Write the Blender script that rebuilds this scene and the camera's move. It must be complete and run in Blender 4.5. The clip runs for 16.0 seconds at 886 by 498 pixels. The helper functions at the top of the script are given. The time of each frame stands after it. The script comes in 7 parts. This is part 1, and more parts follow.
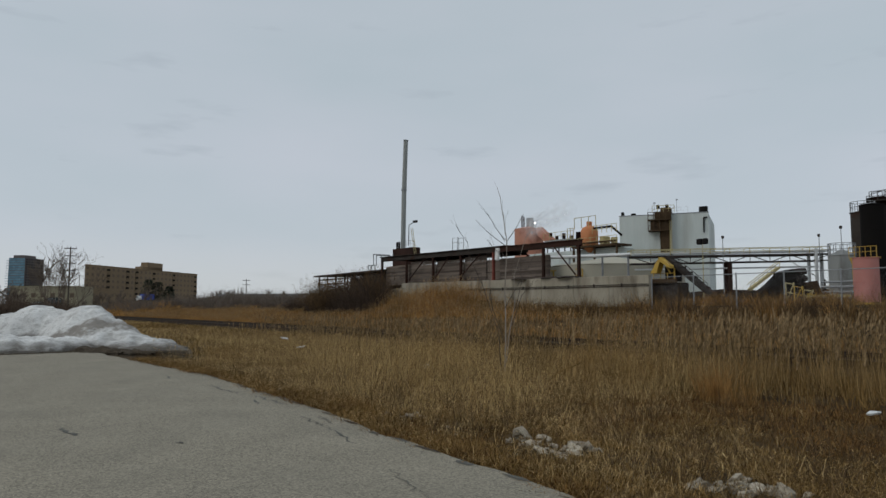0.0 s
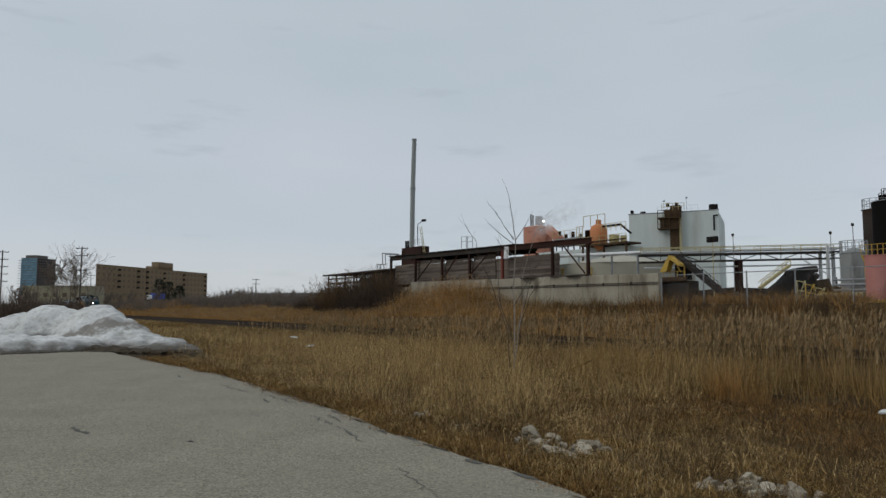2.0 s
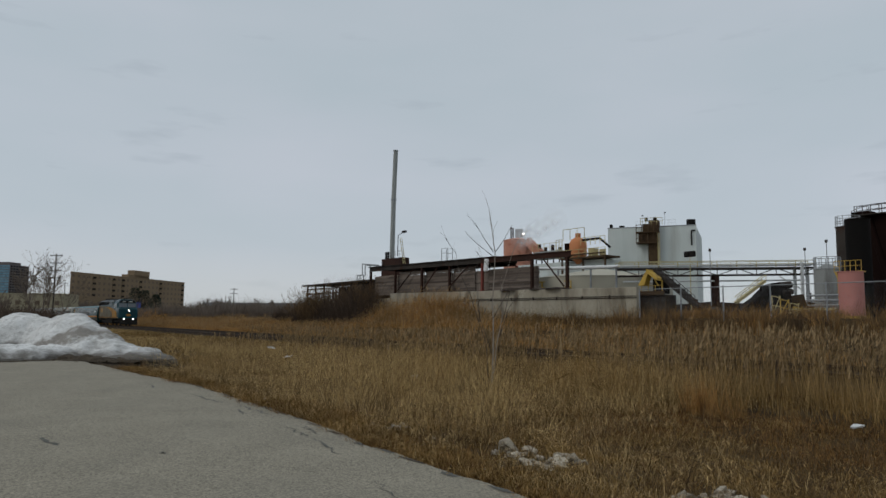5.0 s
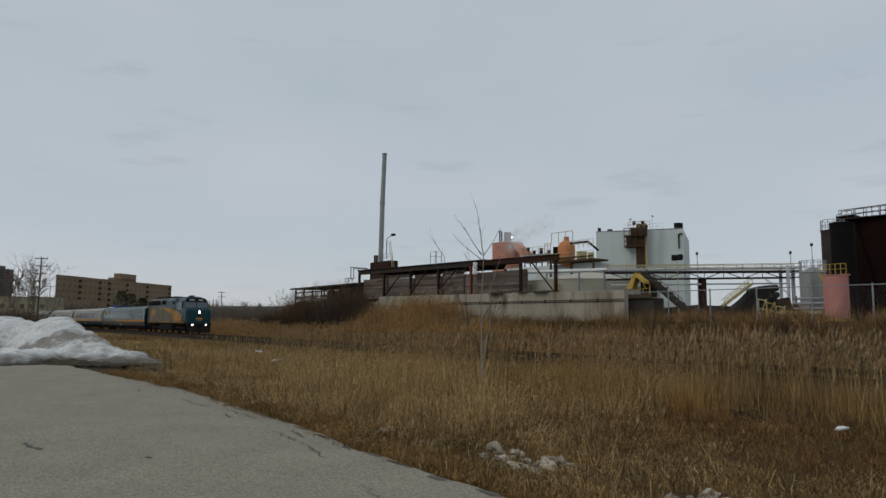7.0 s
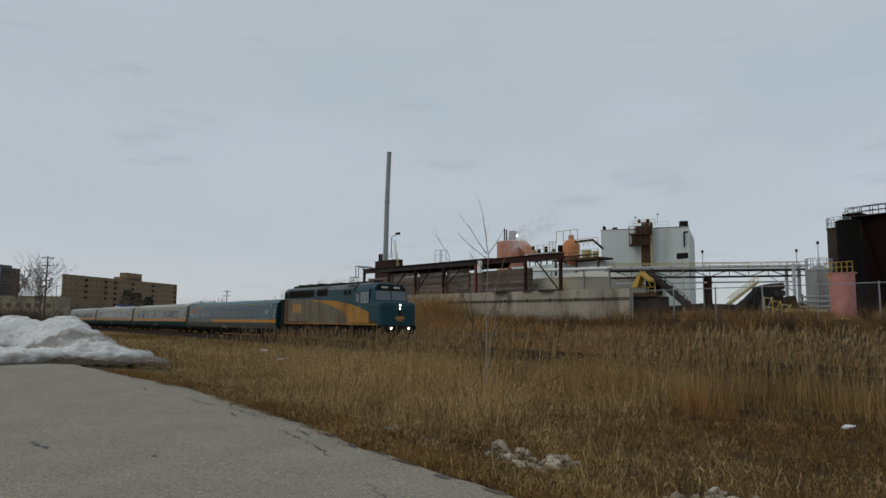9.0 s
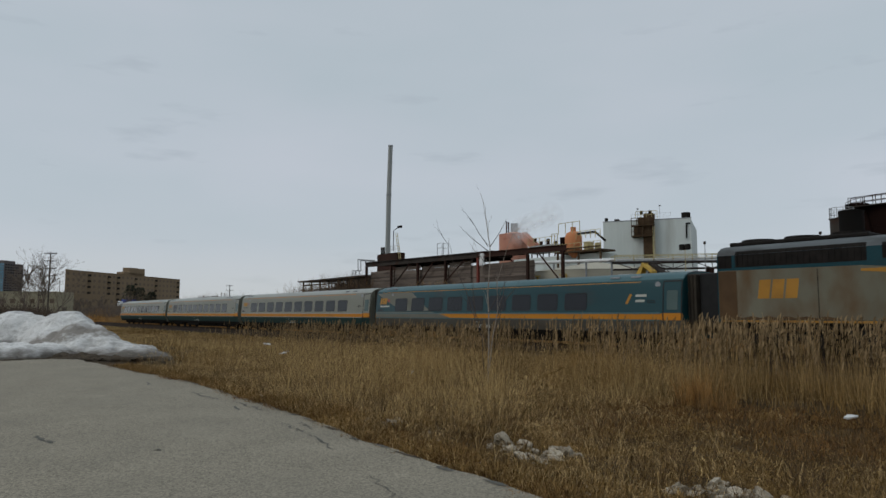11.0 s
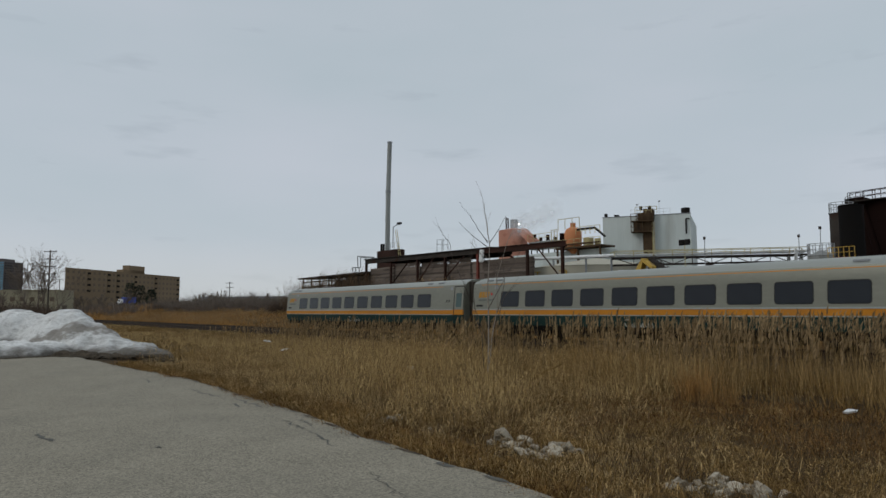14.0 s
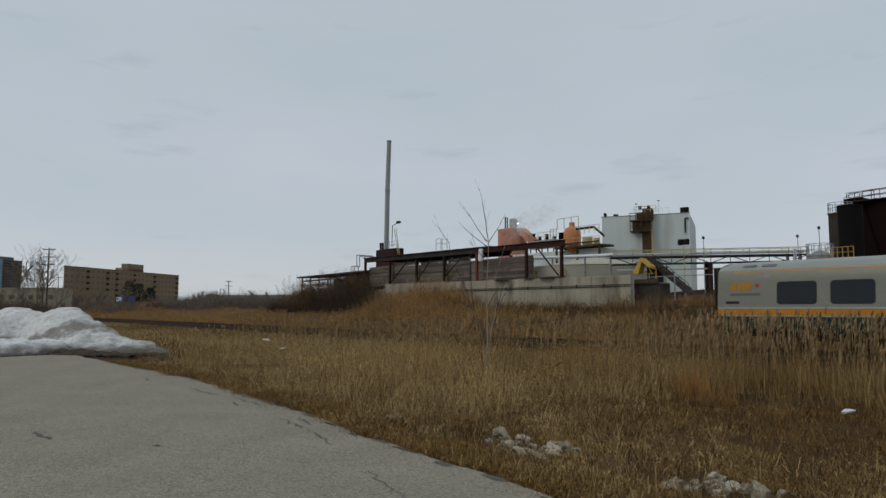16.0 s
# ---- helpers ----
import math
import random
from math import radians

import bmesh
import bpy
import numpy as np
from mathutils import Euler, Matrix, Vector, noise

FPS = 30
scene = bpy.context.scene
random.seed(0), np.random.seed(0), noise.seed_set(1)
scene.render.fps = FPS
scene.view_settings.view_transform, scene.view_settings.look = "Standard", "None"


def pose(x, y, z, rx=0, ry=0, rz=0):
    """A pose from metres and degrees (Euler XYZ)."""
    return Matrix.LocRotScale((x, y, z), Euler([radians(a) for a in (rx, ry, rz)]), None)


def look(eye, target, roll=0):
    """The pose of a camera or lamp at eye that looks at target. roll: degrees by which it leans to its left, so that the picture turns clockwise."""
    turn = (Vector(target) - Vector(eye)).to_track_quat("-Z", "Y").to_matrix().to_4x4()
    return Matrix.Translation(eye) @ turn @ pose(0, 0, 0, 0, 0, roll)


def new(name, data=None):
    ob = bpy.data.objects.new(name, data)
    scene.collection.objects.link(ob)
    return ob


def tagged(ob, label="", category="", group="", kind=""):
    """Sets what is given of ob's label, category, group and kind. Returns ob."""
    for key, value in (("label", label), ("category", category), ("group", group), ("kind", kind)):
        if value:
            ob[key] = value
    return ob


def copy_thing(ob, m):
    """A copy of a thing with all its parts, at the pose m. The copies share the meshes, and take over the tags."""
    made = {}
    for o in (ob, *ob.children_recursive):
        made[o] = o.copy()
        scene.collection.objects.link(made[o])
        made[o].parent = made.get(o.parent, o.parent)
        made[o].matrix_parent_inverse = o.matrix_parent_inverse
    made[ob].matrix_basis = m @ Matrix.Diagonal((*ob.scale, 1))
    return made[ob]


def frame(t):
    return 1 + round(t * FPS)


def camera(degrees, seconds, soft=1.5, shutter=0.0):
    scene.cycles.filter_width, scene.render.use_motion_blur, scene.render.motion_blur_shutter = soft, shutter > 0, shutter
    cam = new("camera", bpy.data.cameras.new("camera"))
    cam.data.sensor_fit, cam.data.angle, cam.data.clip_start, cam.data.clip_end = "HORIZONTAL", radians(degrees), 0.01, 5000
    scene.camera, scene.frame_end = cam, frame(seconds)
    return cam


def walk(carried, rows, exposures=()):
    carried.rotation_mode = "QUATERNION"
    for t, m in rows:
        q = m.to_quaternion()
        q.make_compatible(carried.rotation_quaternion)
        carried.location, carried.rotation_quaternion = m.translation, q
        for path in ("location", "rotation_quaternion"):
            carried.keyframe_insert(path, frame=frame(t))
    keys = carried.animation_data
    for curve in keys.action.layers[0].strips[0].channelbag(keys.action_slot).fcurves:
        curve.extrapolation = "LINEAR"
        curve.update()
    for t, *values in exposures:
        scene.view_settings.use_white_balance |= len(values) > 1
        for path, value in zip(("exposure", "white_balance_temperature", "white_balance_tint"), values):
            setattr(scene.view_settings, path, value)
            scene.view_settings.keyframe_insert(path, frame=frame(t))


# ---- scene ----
# The world's x runs along the railway, y away from it across the tracks, z up; the lot's asphalt is at z = 0.
cam = camera(65.45, 16.0, soft=1.5, shutter=0.05)
EYE = (0.0, 0.0, 1.6)
TURN = 52.611
# seconds, yaw to the right, pitch, lean to the right (degrees), sidestep (metres)
PATH = [
    (0.0, -1.316, 4.994, -0.219, -0.052), (0.5, -1.533, 4.841, 0.066, -0.050), (1.0, -1.842, 4.849, 0.026, -0.048),
    (1.5, -1.995, 4.846, -0.203, -0.046), (2.0, -2.059, 4.892, -0.107, -0.044), (2.5, -2.142, 4.820, 0.093, -0.043),
    (3.0, -2.101, 4.856, 0.106, -0.041), (3.5, -2.119, 5.150, -0.067, -0.039), (4.0, -1.752, 5.480, -0.345, -0.037),
    (6.5, 0.789, 6.145, -0.703, -0.016), (7.0, 0.509, 6.146, -0.592, -0.016), (7.5, 0.125, 6.119, -0.444, -0.016),
    (8.0, 0.060, 6.071, -0.914, -0.017), (8.5, 0.111, 6.011, -0.879, -0.017), (9.0, 0.117, 6.034, -0.523, -0.018),
    (11.5, -0.067, 5.370, -0.122, -0.002), (12.0, -0.057, 5.359, -0.115, -0.001), (12.5, 0.000, 5.266, -0.300, 0.000),
    (13.0, -0.044, 5.200, -0.168, 0.001), (13.5, -0.070, 5.155, 0.083, 0.002), (14.0, -0.041, 5.144, 0.103, 0.002),
    (14.5, -0.067, 5.198, -0.045, 0.003), (15.0, -0.111, 5.168, 0.045, 0.004), (15.5, -0.110, 5.131, 0.028, 0.005),
    (16.0, 0.032, 5.061, -0.047, 0.006)]


def held(yaw, pitch, lean, side):
    turn = pose(0, 0, 0, 90 + pitch, 0, TURN - yaw) @ pose(0, 0, 0, 0, 0, -lean)
    return Matrix.Translation(Vector(EYE) + turn.to_3x3() @ Vector((side, 0, 0))) @ turn


walk(cam, [(t, held(*p)) for t, *p in PATH], exposures=[(0.0, -0.04), (1.0, 0.01), (3.5, 0.01), (4.2, -0.04), (6.5, -0.09), (9.0, -0.08), (11.5, -0.05), (16.0, -0.05)])

# ---- light: overcast sky, weak wide sun ----
SUN_UP, SUN_TURN = 38.0, 200.0
world = bpy.data.worlds.new("overcast")
scene.world = world
world.use_nodes = True
wn, wl = world.node_tree.nodes, world.node_tree.links
sky = wn.new("ShaderNodeTexSky")
sky.sky_type, sky.sun_disc = "NISHITA", False
sky.sun_elevation, sky.sun_rotation = radians(SUN_UP), radians(SUN_TURN)
sky_dim = wn.new("ShaderNodeVectorMath")
sky_dim.operation = "SCALE"
sky_dim.inputs["Scale"].default_value = 0.10
wl.new(sky.outputs["Color"], sky_dim.inputs[0])
coord = wn.new("ShaderNodeTexCoord")
stretch = wn.new("ShaderNodeMapping")
stretch.inputs["Scale"].default_value = (1.0, 1.0, 3.0)
wl.new(coord.outputs["Generated"], stretch.inputs["Vector"])
puff = wn.new("ShaderNodeTexNoise")
puff.inputs["Scale"].default_value, puff.inputs["Detail"].default_value, puff.inputs["Roughness"].default_value = 2.0, 4.0, 0.45
wl.new(stretch.outputs["Vector"], puff.inputs["Vector"])
cloud = wn.new("ShaderNodeValToRGB")
cloud.color_ramp.elements[0].position, cloud.color_ramp.elements[0].color = 0.26, (0.470, 0.545, 0.592, 1)
cloud.color_ramp.elements[1].position, cloud.color_ramp.elements[1].color = 0.72, (0.560, 0.600, 0.662, 1)
wl.new(puff.outputs["Fac"], cloud.inputs["Fac"])
# small grey scraps of cloud and a paler rim above the skyline
scrap = wn.new("ShaderNodeTexNoise")
scrap.inputs["Scale"].default_value, scrap.inputs["Detail"].default_value, scrap.inputs["Roughness"].default_value = 5.5, 4.0, 0.55
flat = wn.new("ShaderNodeMapping")
flat.inputs["Scale"].default_value, flat.inputs["Location"].default_value = (1.0, 1.0, 5.0), (3.1, 0.4, 0.2)
wl.new(coord.outputs["Generated"], flat.inputs["Vector"])
wl.new(flat.outputs["Vector"], scrap.inputs["Vector"])
scrap_cut = wn.new("ShaderNodeMapRange")
scrap_cut.inputs["From Min"].default_value, scrap_cut.inputs["From Max"].default_value, scrap_cut.inputs["To Max"].default_value = 0.615, 0.76, 0.55
wl.new(scrap.outputs["Fac"], scrap_cut.inputs["Value"])
grey = wn.new("ShaderNodeMix")
grey.data_type = "RGBA"
wl.new(scrap_cut.outputs["Result"], grey.inputs["Factor"])
wl.new(cloud.outputs["Color"], grey.inputs["A"])
grey.inputs["B"].default_value = (0.40, 0.45, 0.50, 1)
height = wn.new("ShaderNodeSeparateXYZ")
wl.new(coord.outputs["Generated"], height.inputs["Vector"])
rim_cut = wn.new("ShaderNodeMapRange")
rim_cut.inputs["From Min"].default_value, rim_cut.inputs["From Max"].default_value = 0.10, 0.0
rim_cut.inputs["To Min"].default_value, rim_cut.inputs["To Max"].default_value = 0.0, 0.7
wl.new(height.outputs["Z"], rim_cut.inputs["Value"])
rim = wn.new("ShaderNodeMix")
rim.data_type = "RGBA"
wl.new(rim_cut.outputs["Result"], rim.inputs["Factor"])
wl.new(grey.outputs["Result"], rim.inputs["A"])
rim.inputs["B"].default_value = (0.60, 0.625, 0.635, 1)
veil = wn.new("ShaderNodeMix")
veil.data_type = "RGBA"
veil.inputs["Factor"].default_value = 0.90
wl.new(sky_dim.outputs["Vector"], veil.inputs["A"])
wl.new(rim.outputs["Result"], veil.inputs["B"])
wl.new(veil.outputs["Result"], wn["Background"].inputs["Color"])
wn["Background"].inputs["Strength"].default_value = 1.0
sun_data = bpy.data.lights.new("sun", "SUN")
sun_data.energy, sun_data.angle, sun_data.color = 0.6, radians(25), (1.0, 0.96, 0.9)
sun = new("sun", sun_data)
sun.matrix_world = look((0, 0, 60), Vector((0, 0, 60)) - Vector((math.sin(radians(SUN_TURN)) * math.cos(radians(SUN_UP)), math.cos(radians(SUN_TURN)) * math.cos(radians(SUN_UP)), math.sin(radians(SUN_UP)))))


# ---- materials ----
def mat(name, low, high, rough=0.8, metal=0.0, scale=6.0, fine=60.0, bump=0.15, depth=0.01, island=0.0, random_tint=0.0, stretch=(1, 1, 1), spec=0.22, glow=None, stain=None, stain_scale=1.2, stain_at=(0.55, 0.7), weights=(0.5, 1.1)):
    """Two scales of noise between two colours, fine relief, an optional stain colour and tint by piece."""
    m = bpy.data.materials.new(name)
    m.use_nodes = True
    n, l = m.node_tree.nodes, m.node_tree.links
    b = n["Principled BSDF"]
    co = n.new("ShaderNodeTexCoord")
    mp = n.new("ShaderNodeMapping")
    mp.inputs["Scale"].default_value = stretch
    l.new(co.outputs["Object"], mp.inputs["Vector"])
    big, small = n.new("ShaderNodeTexNoise"), n.new("ShaderNodeTexNoise")
    for tex, s, d in ((big, scale, 4), (small, fine, 3)):
        tex.inputs["Scale"].default_value, tex.inputs["Detail"].default_value = s, d
        l.new(mp.outputs["Vector"], tex.inputs["Vector"])
    mix = n.new("ShaderNodeMath")
    mix.operation = "MULTIPLY_ADD"
    l.new(small.outputs["Fac"], mix.inputs[0])
    mix.inputs[1].default_value = weights[0]
    half = n.new("ShaderNodeMath")
    half.operation = "MULTIPLY_ADD"
    l.new(big.outputs["Fac"], half.inputs[0])
    half.inputs[1].default_value, half.inputs[2].default_value = weights[1], 0.5 - (weights[0] + weights[1]) / 2
    l.new(half.outputs[0], mix.inputs[2])
    fac = mix.outputs[0]
    if island or random_tint:
        pick = n.new("ShaderNodeNewGeometry") if island else n.new("ShaderNodeObjectInfo")
        add = n.new("ShaderNodeMath")
        add.operation = "MULTIPLY_ADD"
        l.new(pick.outputs["Random Per Island" if island else "Random"], add.inputs[0])
        add.inputs[1].default_value = island or random_tint
        shift = n.new("ShaderNodeMath")
        shift.operation = "SUBTRACT"
        l.new(fac, shift.inputs[0])
        shift.inputs[1].default_value = (island or random_tint) / 2
        l.new(shift.outputs[0], add.inputs[2])
        fac = add.outputs[0]
    ramp = n.new("ShaderNodeMix")
    ramp.data_type, ramp.clamp_factor = "RGBA", True
    ramp.inputs["A"].default_value, ramp.inputs["B"].default_value = (*low, 1), (*high, 1)
    l.new(fac, ramp.inputs["Factor"])
    colour = ramp.outputs["Result"]
    if stain:
        spot = n.new("ShaderNodeTexNoise")
        spot.inputs["Scale"].default_value, spot.inputs["Detail"].default_value = stain_scale, 6
        l.new(mp.outputs["Vector"], spot.inputs["Vector"])
        cut = n.new("ShaderNodeMapRange")
        cut.inputs["From Min"].default_value, cut.inputs["From Max"].default_value = stain_at
        l.new(spot.outputs["Fac"], cut.inputs["Value"])
        over = n.new("ShaderNodeMix")
        over.data_type = "RGBA"
        l.new(cut.outputs["Result"], over.inputs["Factor"])
        l.new(colour, over.inputs["A"])
        over.inputs["B"].default_value = (*stain, 1)
        colour = over.outputs["Result"]
    l.new(colour, b.inputs["Base Color"])
    b.inputs["Roughness"].default_value, b.inputs["Metallic"].default_value = rough, metal
    b.inputs["Specular IOR Level"].default_value = spec
    if bump:
        bp = n.new("ShaderNodeBump")
        bp.inputs["Strength"].default_value, bp.inputs["Distance"].default_value = bump, depth
        l.new(small.outputs["Fac"], bp.inputs["Height"])
        l.new(bp.outputs["Normal"], b.inputs["Normal"])
    if glow:
        b.inputs["Emission Color"].default_value, b.inputs["Emission Strength"].default_value = (*glow[0], 1), glow[1]
    return m


ASPHALT = mat("worn_asphalt", (0.080, 0.071, 0.053), (0.425, 0.382, 0.290), 0.92, scale=1.1, fine=42, bump=0.04, depth=0.004, weights=(0.75, 0.30), stain=(0.20, 0.185, 0.146), stain_scale=0.5, stain_at=(0.50, 1.1))


def show_stones(m, scale):
    """Swaps the fine noise of a material's colour for the single stones of the mix, each with a shade of its own."""
    n, l = m.node_tree.nodes, m.node_tree.links
    cells = n.new("ShaderNodeTexVoronoi")
    cells.inputs["Scale"].default_value = scale
    place = n.new("ShaderNodeTexCoord")
    l.new(place.outputs["Object"], cells.inputs["Vector"])
    for q in n:
        if q.type == "MATH" and q.inputs[0].is_linked and q.inputs[2].is_linked and q.inputs[0].links[0].from_node.type == "TEX_NOISE":
            l.new(cells.outputs["Color"], q.inputs[0])


show_stones(ASPHALT, 62.0)
CRACK = mat("tar_crack", (0.07, 0.068, 0.058), (0.15, 0.145, 0.125), 0.9, scale=3)


def soil_the_snow(m):
    """A tilted grimy layer in the old snow, a dirty foot, and coarse grime on the melting crust."""
    n, l = m.node_tree.nodes, m.node_tree.links
    b = n["Principled BSDF"]
    colour = b.inputs["Base Color"].links[0].from_socket
    co = n.new("ShaderNodeTexCoord")

    def noise_at(scale, detail, rough, stretch):
        mp, tex = n.new("ShaderNodeMapping"), n.new("ShaderNodeTexNoise")
        mp.inputs["Scale"].default_value, mp.inputs["Location"].default_value = stretch, (3.7, 1.9, 0.4)
        tex.inputs["Scale"].default_value, tex.inputs["Detail"].default_value, tex.inputs["Roughness"].default_value = scale, detail, rough
        l.new(co.outputs["Object"], mp.inputs["Vector"])
        l.new(mp.outputs["Vector"], tex.inputs["Vector"])
        return tex.outputs["Fac"]

    def sums(op, a, b):
        q = n.new("ShaderNodeMath")
        q.operation = op
        for i, v in enumerate((a, b)):
            if isinstance(v, float):
                q.inputs[i].default_value = v
            else:
                l.new(v, q.inputs[i])
        return q.outputs[0]

    def span(v, low, high, most):
        cut = n.new("ShaderNodeMapRange")
        cut.inputs["From Min"].default_value, cut.inputs["From Max"].default_value, cut.inputs["To Max"].default_value = low, high, most
        l.new(v, cut.inputs["Value"])
        return cut.outputs["Result"]

    axes = n.new("ShaderNodeSeparateXYZ")
    l.new(co.outputs["Object"], axes.inputs["Vector"])
    swirl = noise_at(0.9, 7, 0.62, (1, 0.6, 1))
    tilt = sums("ADD", axes.outputs["Z"], sums("MULTIPLY", sums("ADD", axes.outputs["X"], 31.0), -0.35))
    tilt = sums("ADD", tilt, sums("MULTIPLY", sums("SUBTRACT", swirl, 0.5), 1.5))
    flecks = noise_at(3.4, 8, 0.7, (0.7, 0.7, 1.8))
    tilt = sums("ADD", tilt, sums("MULTIPLY", sums("SUBTRACT", flecks, 0.5), 1.3))
    layer = sums("MULTIPLY", span(tilt, 0.30, 0.72, 0.80), span(tilt, 1.30, 0.95, 1.0))
    foot = span(sums("ADD", axes.outputs["Z"], sums("MULTIPLY", sums("SUBTRACT", swirl, 0.5), 0.9)), 0.40, 0.12, 0.88)
    crust = span(noise_at(2.2, 9, 0.78, (1, 0.7, 1.6)), 0.48, 0.64, 0.55)
    # the thin end of the bank is the dirtiest
    thin = sums("MULTIPLY", span(axes.outputs["Y"], 4.0, 5.6, 1.0), span(flecks, 0.40, 0.62, 0.58))
    crust = sums("MAXIMUM", crust, thin)
    for mask, tint in ((crust, (0.17, 0.155, 0.13)), (layer, (0.185, 0.158, 0.126)), (foot, (0.085, 0.070, 0.052))):
        over = n.new("ShaderNodeMix")
        over.data_type = "RGBA"
        l.new(mask, over.inputs["Factor"])
        l.new(colour, over.inputs["A"])
        over.inputs["B"].default_value = (*tint, 1)
        colour = over.outputs["Result"]
    l.new(colour, b.inputs["Base Color"])


DIRT = mat("washed_dirt", (0.028, 0.022, 0.015), (0.11, 0.086, 0.060), 0.95, scale=4, fine=30, bump=0.8, depth=0.03)
SOIL = mat("dry_thatch", (0.028, 0.01852, 0.0091), (0.125, 0.08092, 0.03731), 0.95, scale=0.7, fine=9, bump=0.9, depth=0.06, stain=(0.022, 0.01657, 0.0091), stain_scale=0.45, stain_at=(0.46, 0.62), spec=0.08)
BALLAST = mat("ballast", (0.05, 0.041, 0.028), (0.16, 0.132, 0.09), 0.95, scale=1.2, fine=14, bump=1.0, depth=0.06, weights=(1.4, 0.6), spec=0.08, stain=(0.095, 0.066, 0.034), stain_scale=0.5)
RAIL = mat("rusty_rail", (0.020, 0.014, 0.011), (0.060, 0.040, 0.028), 0.7, 0.2, scale=3, spec=0.15)
SLEEPER = mat("old_sleeper", (0.025, 0.02, 0.016), (0.07, 0.055, 0.042), 0.95, scale=3, random_tint=0.5)
SNOW = mat("old_snow", (0.58, 0.572, 0.54), (0.92, 0.92, 0.895), 0.8, scale=1.3, fine=14, bump=1.0, depth=0.06, weights=(0.9, 0.9), stretch=(0.6, 0.6, 2.4))
soil_the_snow(SNOW)
ROCK = mat("limestone", (0.21, 0.178, 0.128), (0.66, 0.585, 0.46), 0.95, scale=4, fine=26, bump=1.0, depth=0.03, weights=(0.8, 1.2), stain=(0.10, 0.078, 0.052), stain_scale=4.5, stain_at=(0.50, 0.62), random_tint=0.6, spec=0.1)
GRASS = mat("dead_grass", (0.06, 0.03218, 0.01001), (0.38, 0.234, 0.0819), 0.85, scale=0.9, fine=3, bump=0, island=1.0, spec=0.08, stain=(0.085, 0.0468, 0.01456), stain_scale=0.55, stain_at=(0.48, 0.70))
FRINGE = mat("brown_grass", (0.045, 0.02145, 0.00728), (0.33, 0.1755, 0.05642), 0.85, scale=0.8, fine=3, bump=0, island=1.1, spec=0.08)
STRAW = mat("straw", (0.12, 0.07215, 0.0273), (0.74, 0.5265, 0.2412), 0.85, scale=0.9, fine=3, bump=0, island=1.1, spec=0.08, stain=(0.25, 0.1511, 0.0546), stain_scale=0.5, stain_at=(0.50, 0.74))
REED = mat("reed_stalk", (0.09, 0.05557, 0.02275), (0.5, 0.3364, 0.1438), 0.8, scale=0.5, fine=3, bump=0, island=1.1, spec=0.1, stain=(0.25, 0.1414, 0.04095), stain_scale=0.5, stain_at=(0.52, 0.74))
PLUME = mat("reed_plume", (0.11, 0.07117, 0.03367), (0.42, 0.2925, 0.1502), 0.9, scale=0.5, fine=4, bump=0, island=0.9)
BANK_PLUME = mat("bank_plume", (0.16, 0.1024, 0.05005), (0.55, 0.39, 0.2048), 0.9, scale=0.4, fine=4, bump=0, island=0.9)
RUST_REED = mat("rust_reed", (0.14, 0.068, 0.022), (0.62, 0.345, 0.118), 0.85, scale=0.3, fine=2, bump=0, island=1.0, spec=0.08, stain=(0.24, 0.148, 0.062), stain_scale=0.16, stain_at=(0.48, 0.66))
TWIG = mat("bare_twig", (0.035, 0.028, 0.024), (0.11, 0.09, 0.075), 0.9, scale=2, bump=0, island=0.5)
PALE_TWIG = mat("pale_twig", (0.17, 0.145, 0.12), (0.40, 0.35, 0.295), 0.85, scale=2, bump=0, island=0.5)
# Twig colour lifted a little to put distance haze into it.
FAR_TWIG = mat("hazed_far_twig", (0.095, 0.075, 0.060), (0.235, 0.19, 0.152), 0.95, scale=0.5, bump=0, island=0.6, spec=0.05)
CONIFER = mat("conifer", (0.018, 0.028, 0.018), (0.05, 0.065, 0.04), 0.9, scale=1, bump=0, island=0.6)
CONCRETE = mat("stained_concrete", (0.23, 0.20, 0.148), (0.47, 0.425, 0.33), 0.9, scale=0.6, fine=9, bump=0.4, depth=0.02, stretch=(1, 1, 0.3), stain=(0.13, 0.105, 0.075), stain_scale=0.7, stain_at=(0.50, 0.74))
STEEL_RUST = mat("rusted_steel", (0.020, 0.013, 0.011), (0.078, 0.036, 0.025), 0.85, 0.1, scale=0.5, fine=12, stain=(0.013, 0.010, 0.009), stain_scale=0.25, spec=0.12)
OLD_CASING = mat("dirty_casing", (0.035, 0.023, 0.014), (0.125, 0.080, 0.045), 0.85, scale=0.8, fine=8, stain=(0.022, 0.015, 0.011), stain_scale=0.7, spec=0.1)
DARK_STEEL = mat("dark_weathered_steel", (0.022, 0.018, 0.016), (0.078, 0.066, 0.056), 0.85, 0.1, scale=0.6, fine=9, stain=(0.055, 0.028, 0.018), stain_scale=0.5, spec=0.12)
BRUSH = mat("brown_brush", (0.055, 0.03607, 0.02002), (0.24, 0.154, 0.07826), 0.92, scale=0.35, fine=2, bump=0, island=0.8, spec=0.06, stain=(0.075, 0.0546, 0.03822), stain_scale=0.3, stain_at=(0.50, 0.70))
SCRUB = mat("dark_scrub", (0.042, 0.030, 0.023), (0.155, 0.112, 0.082), 0.92, scale=0.5, fine=2, bump=0, island=0.8, spec=0.06)
RED_STEEL = mat("red_oxide_steel", (0.13, 0.03, 0.022), (0.26, 0.07, 0.05), 0.8, scale=1.5)
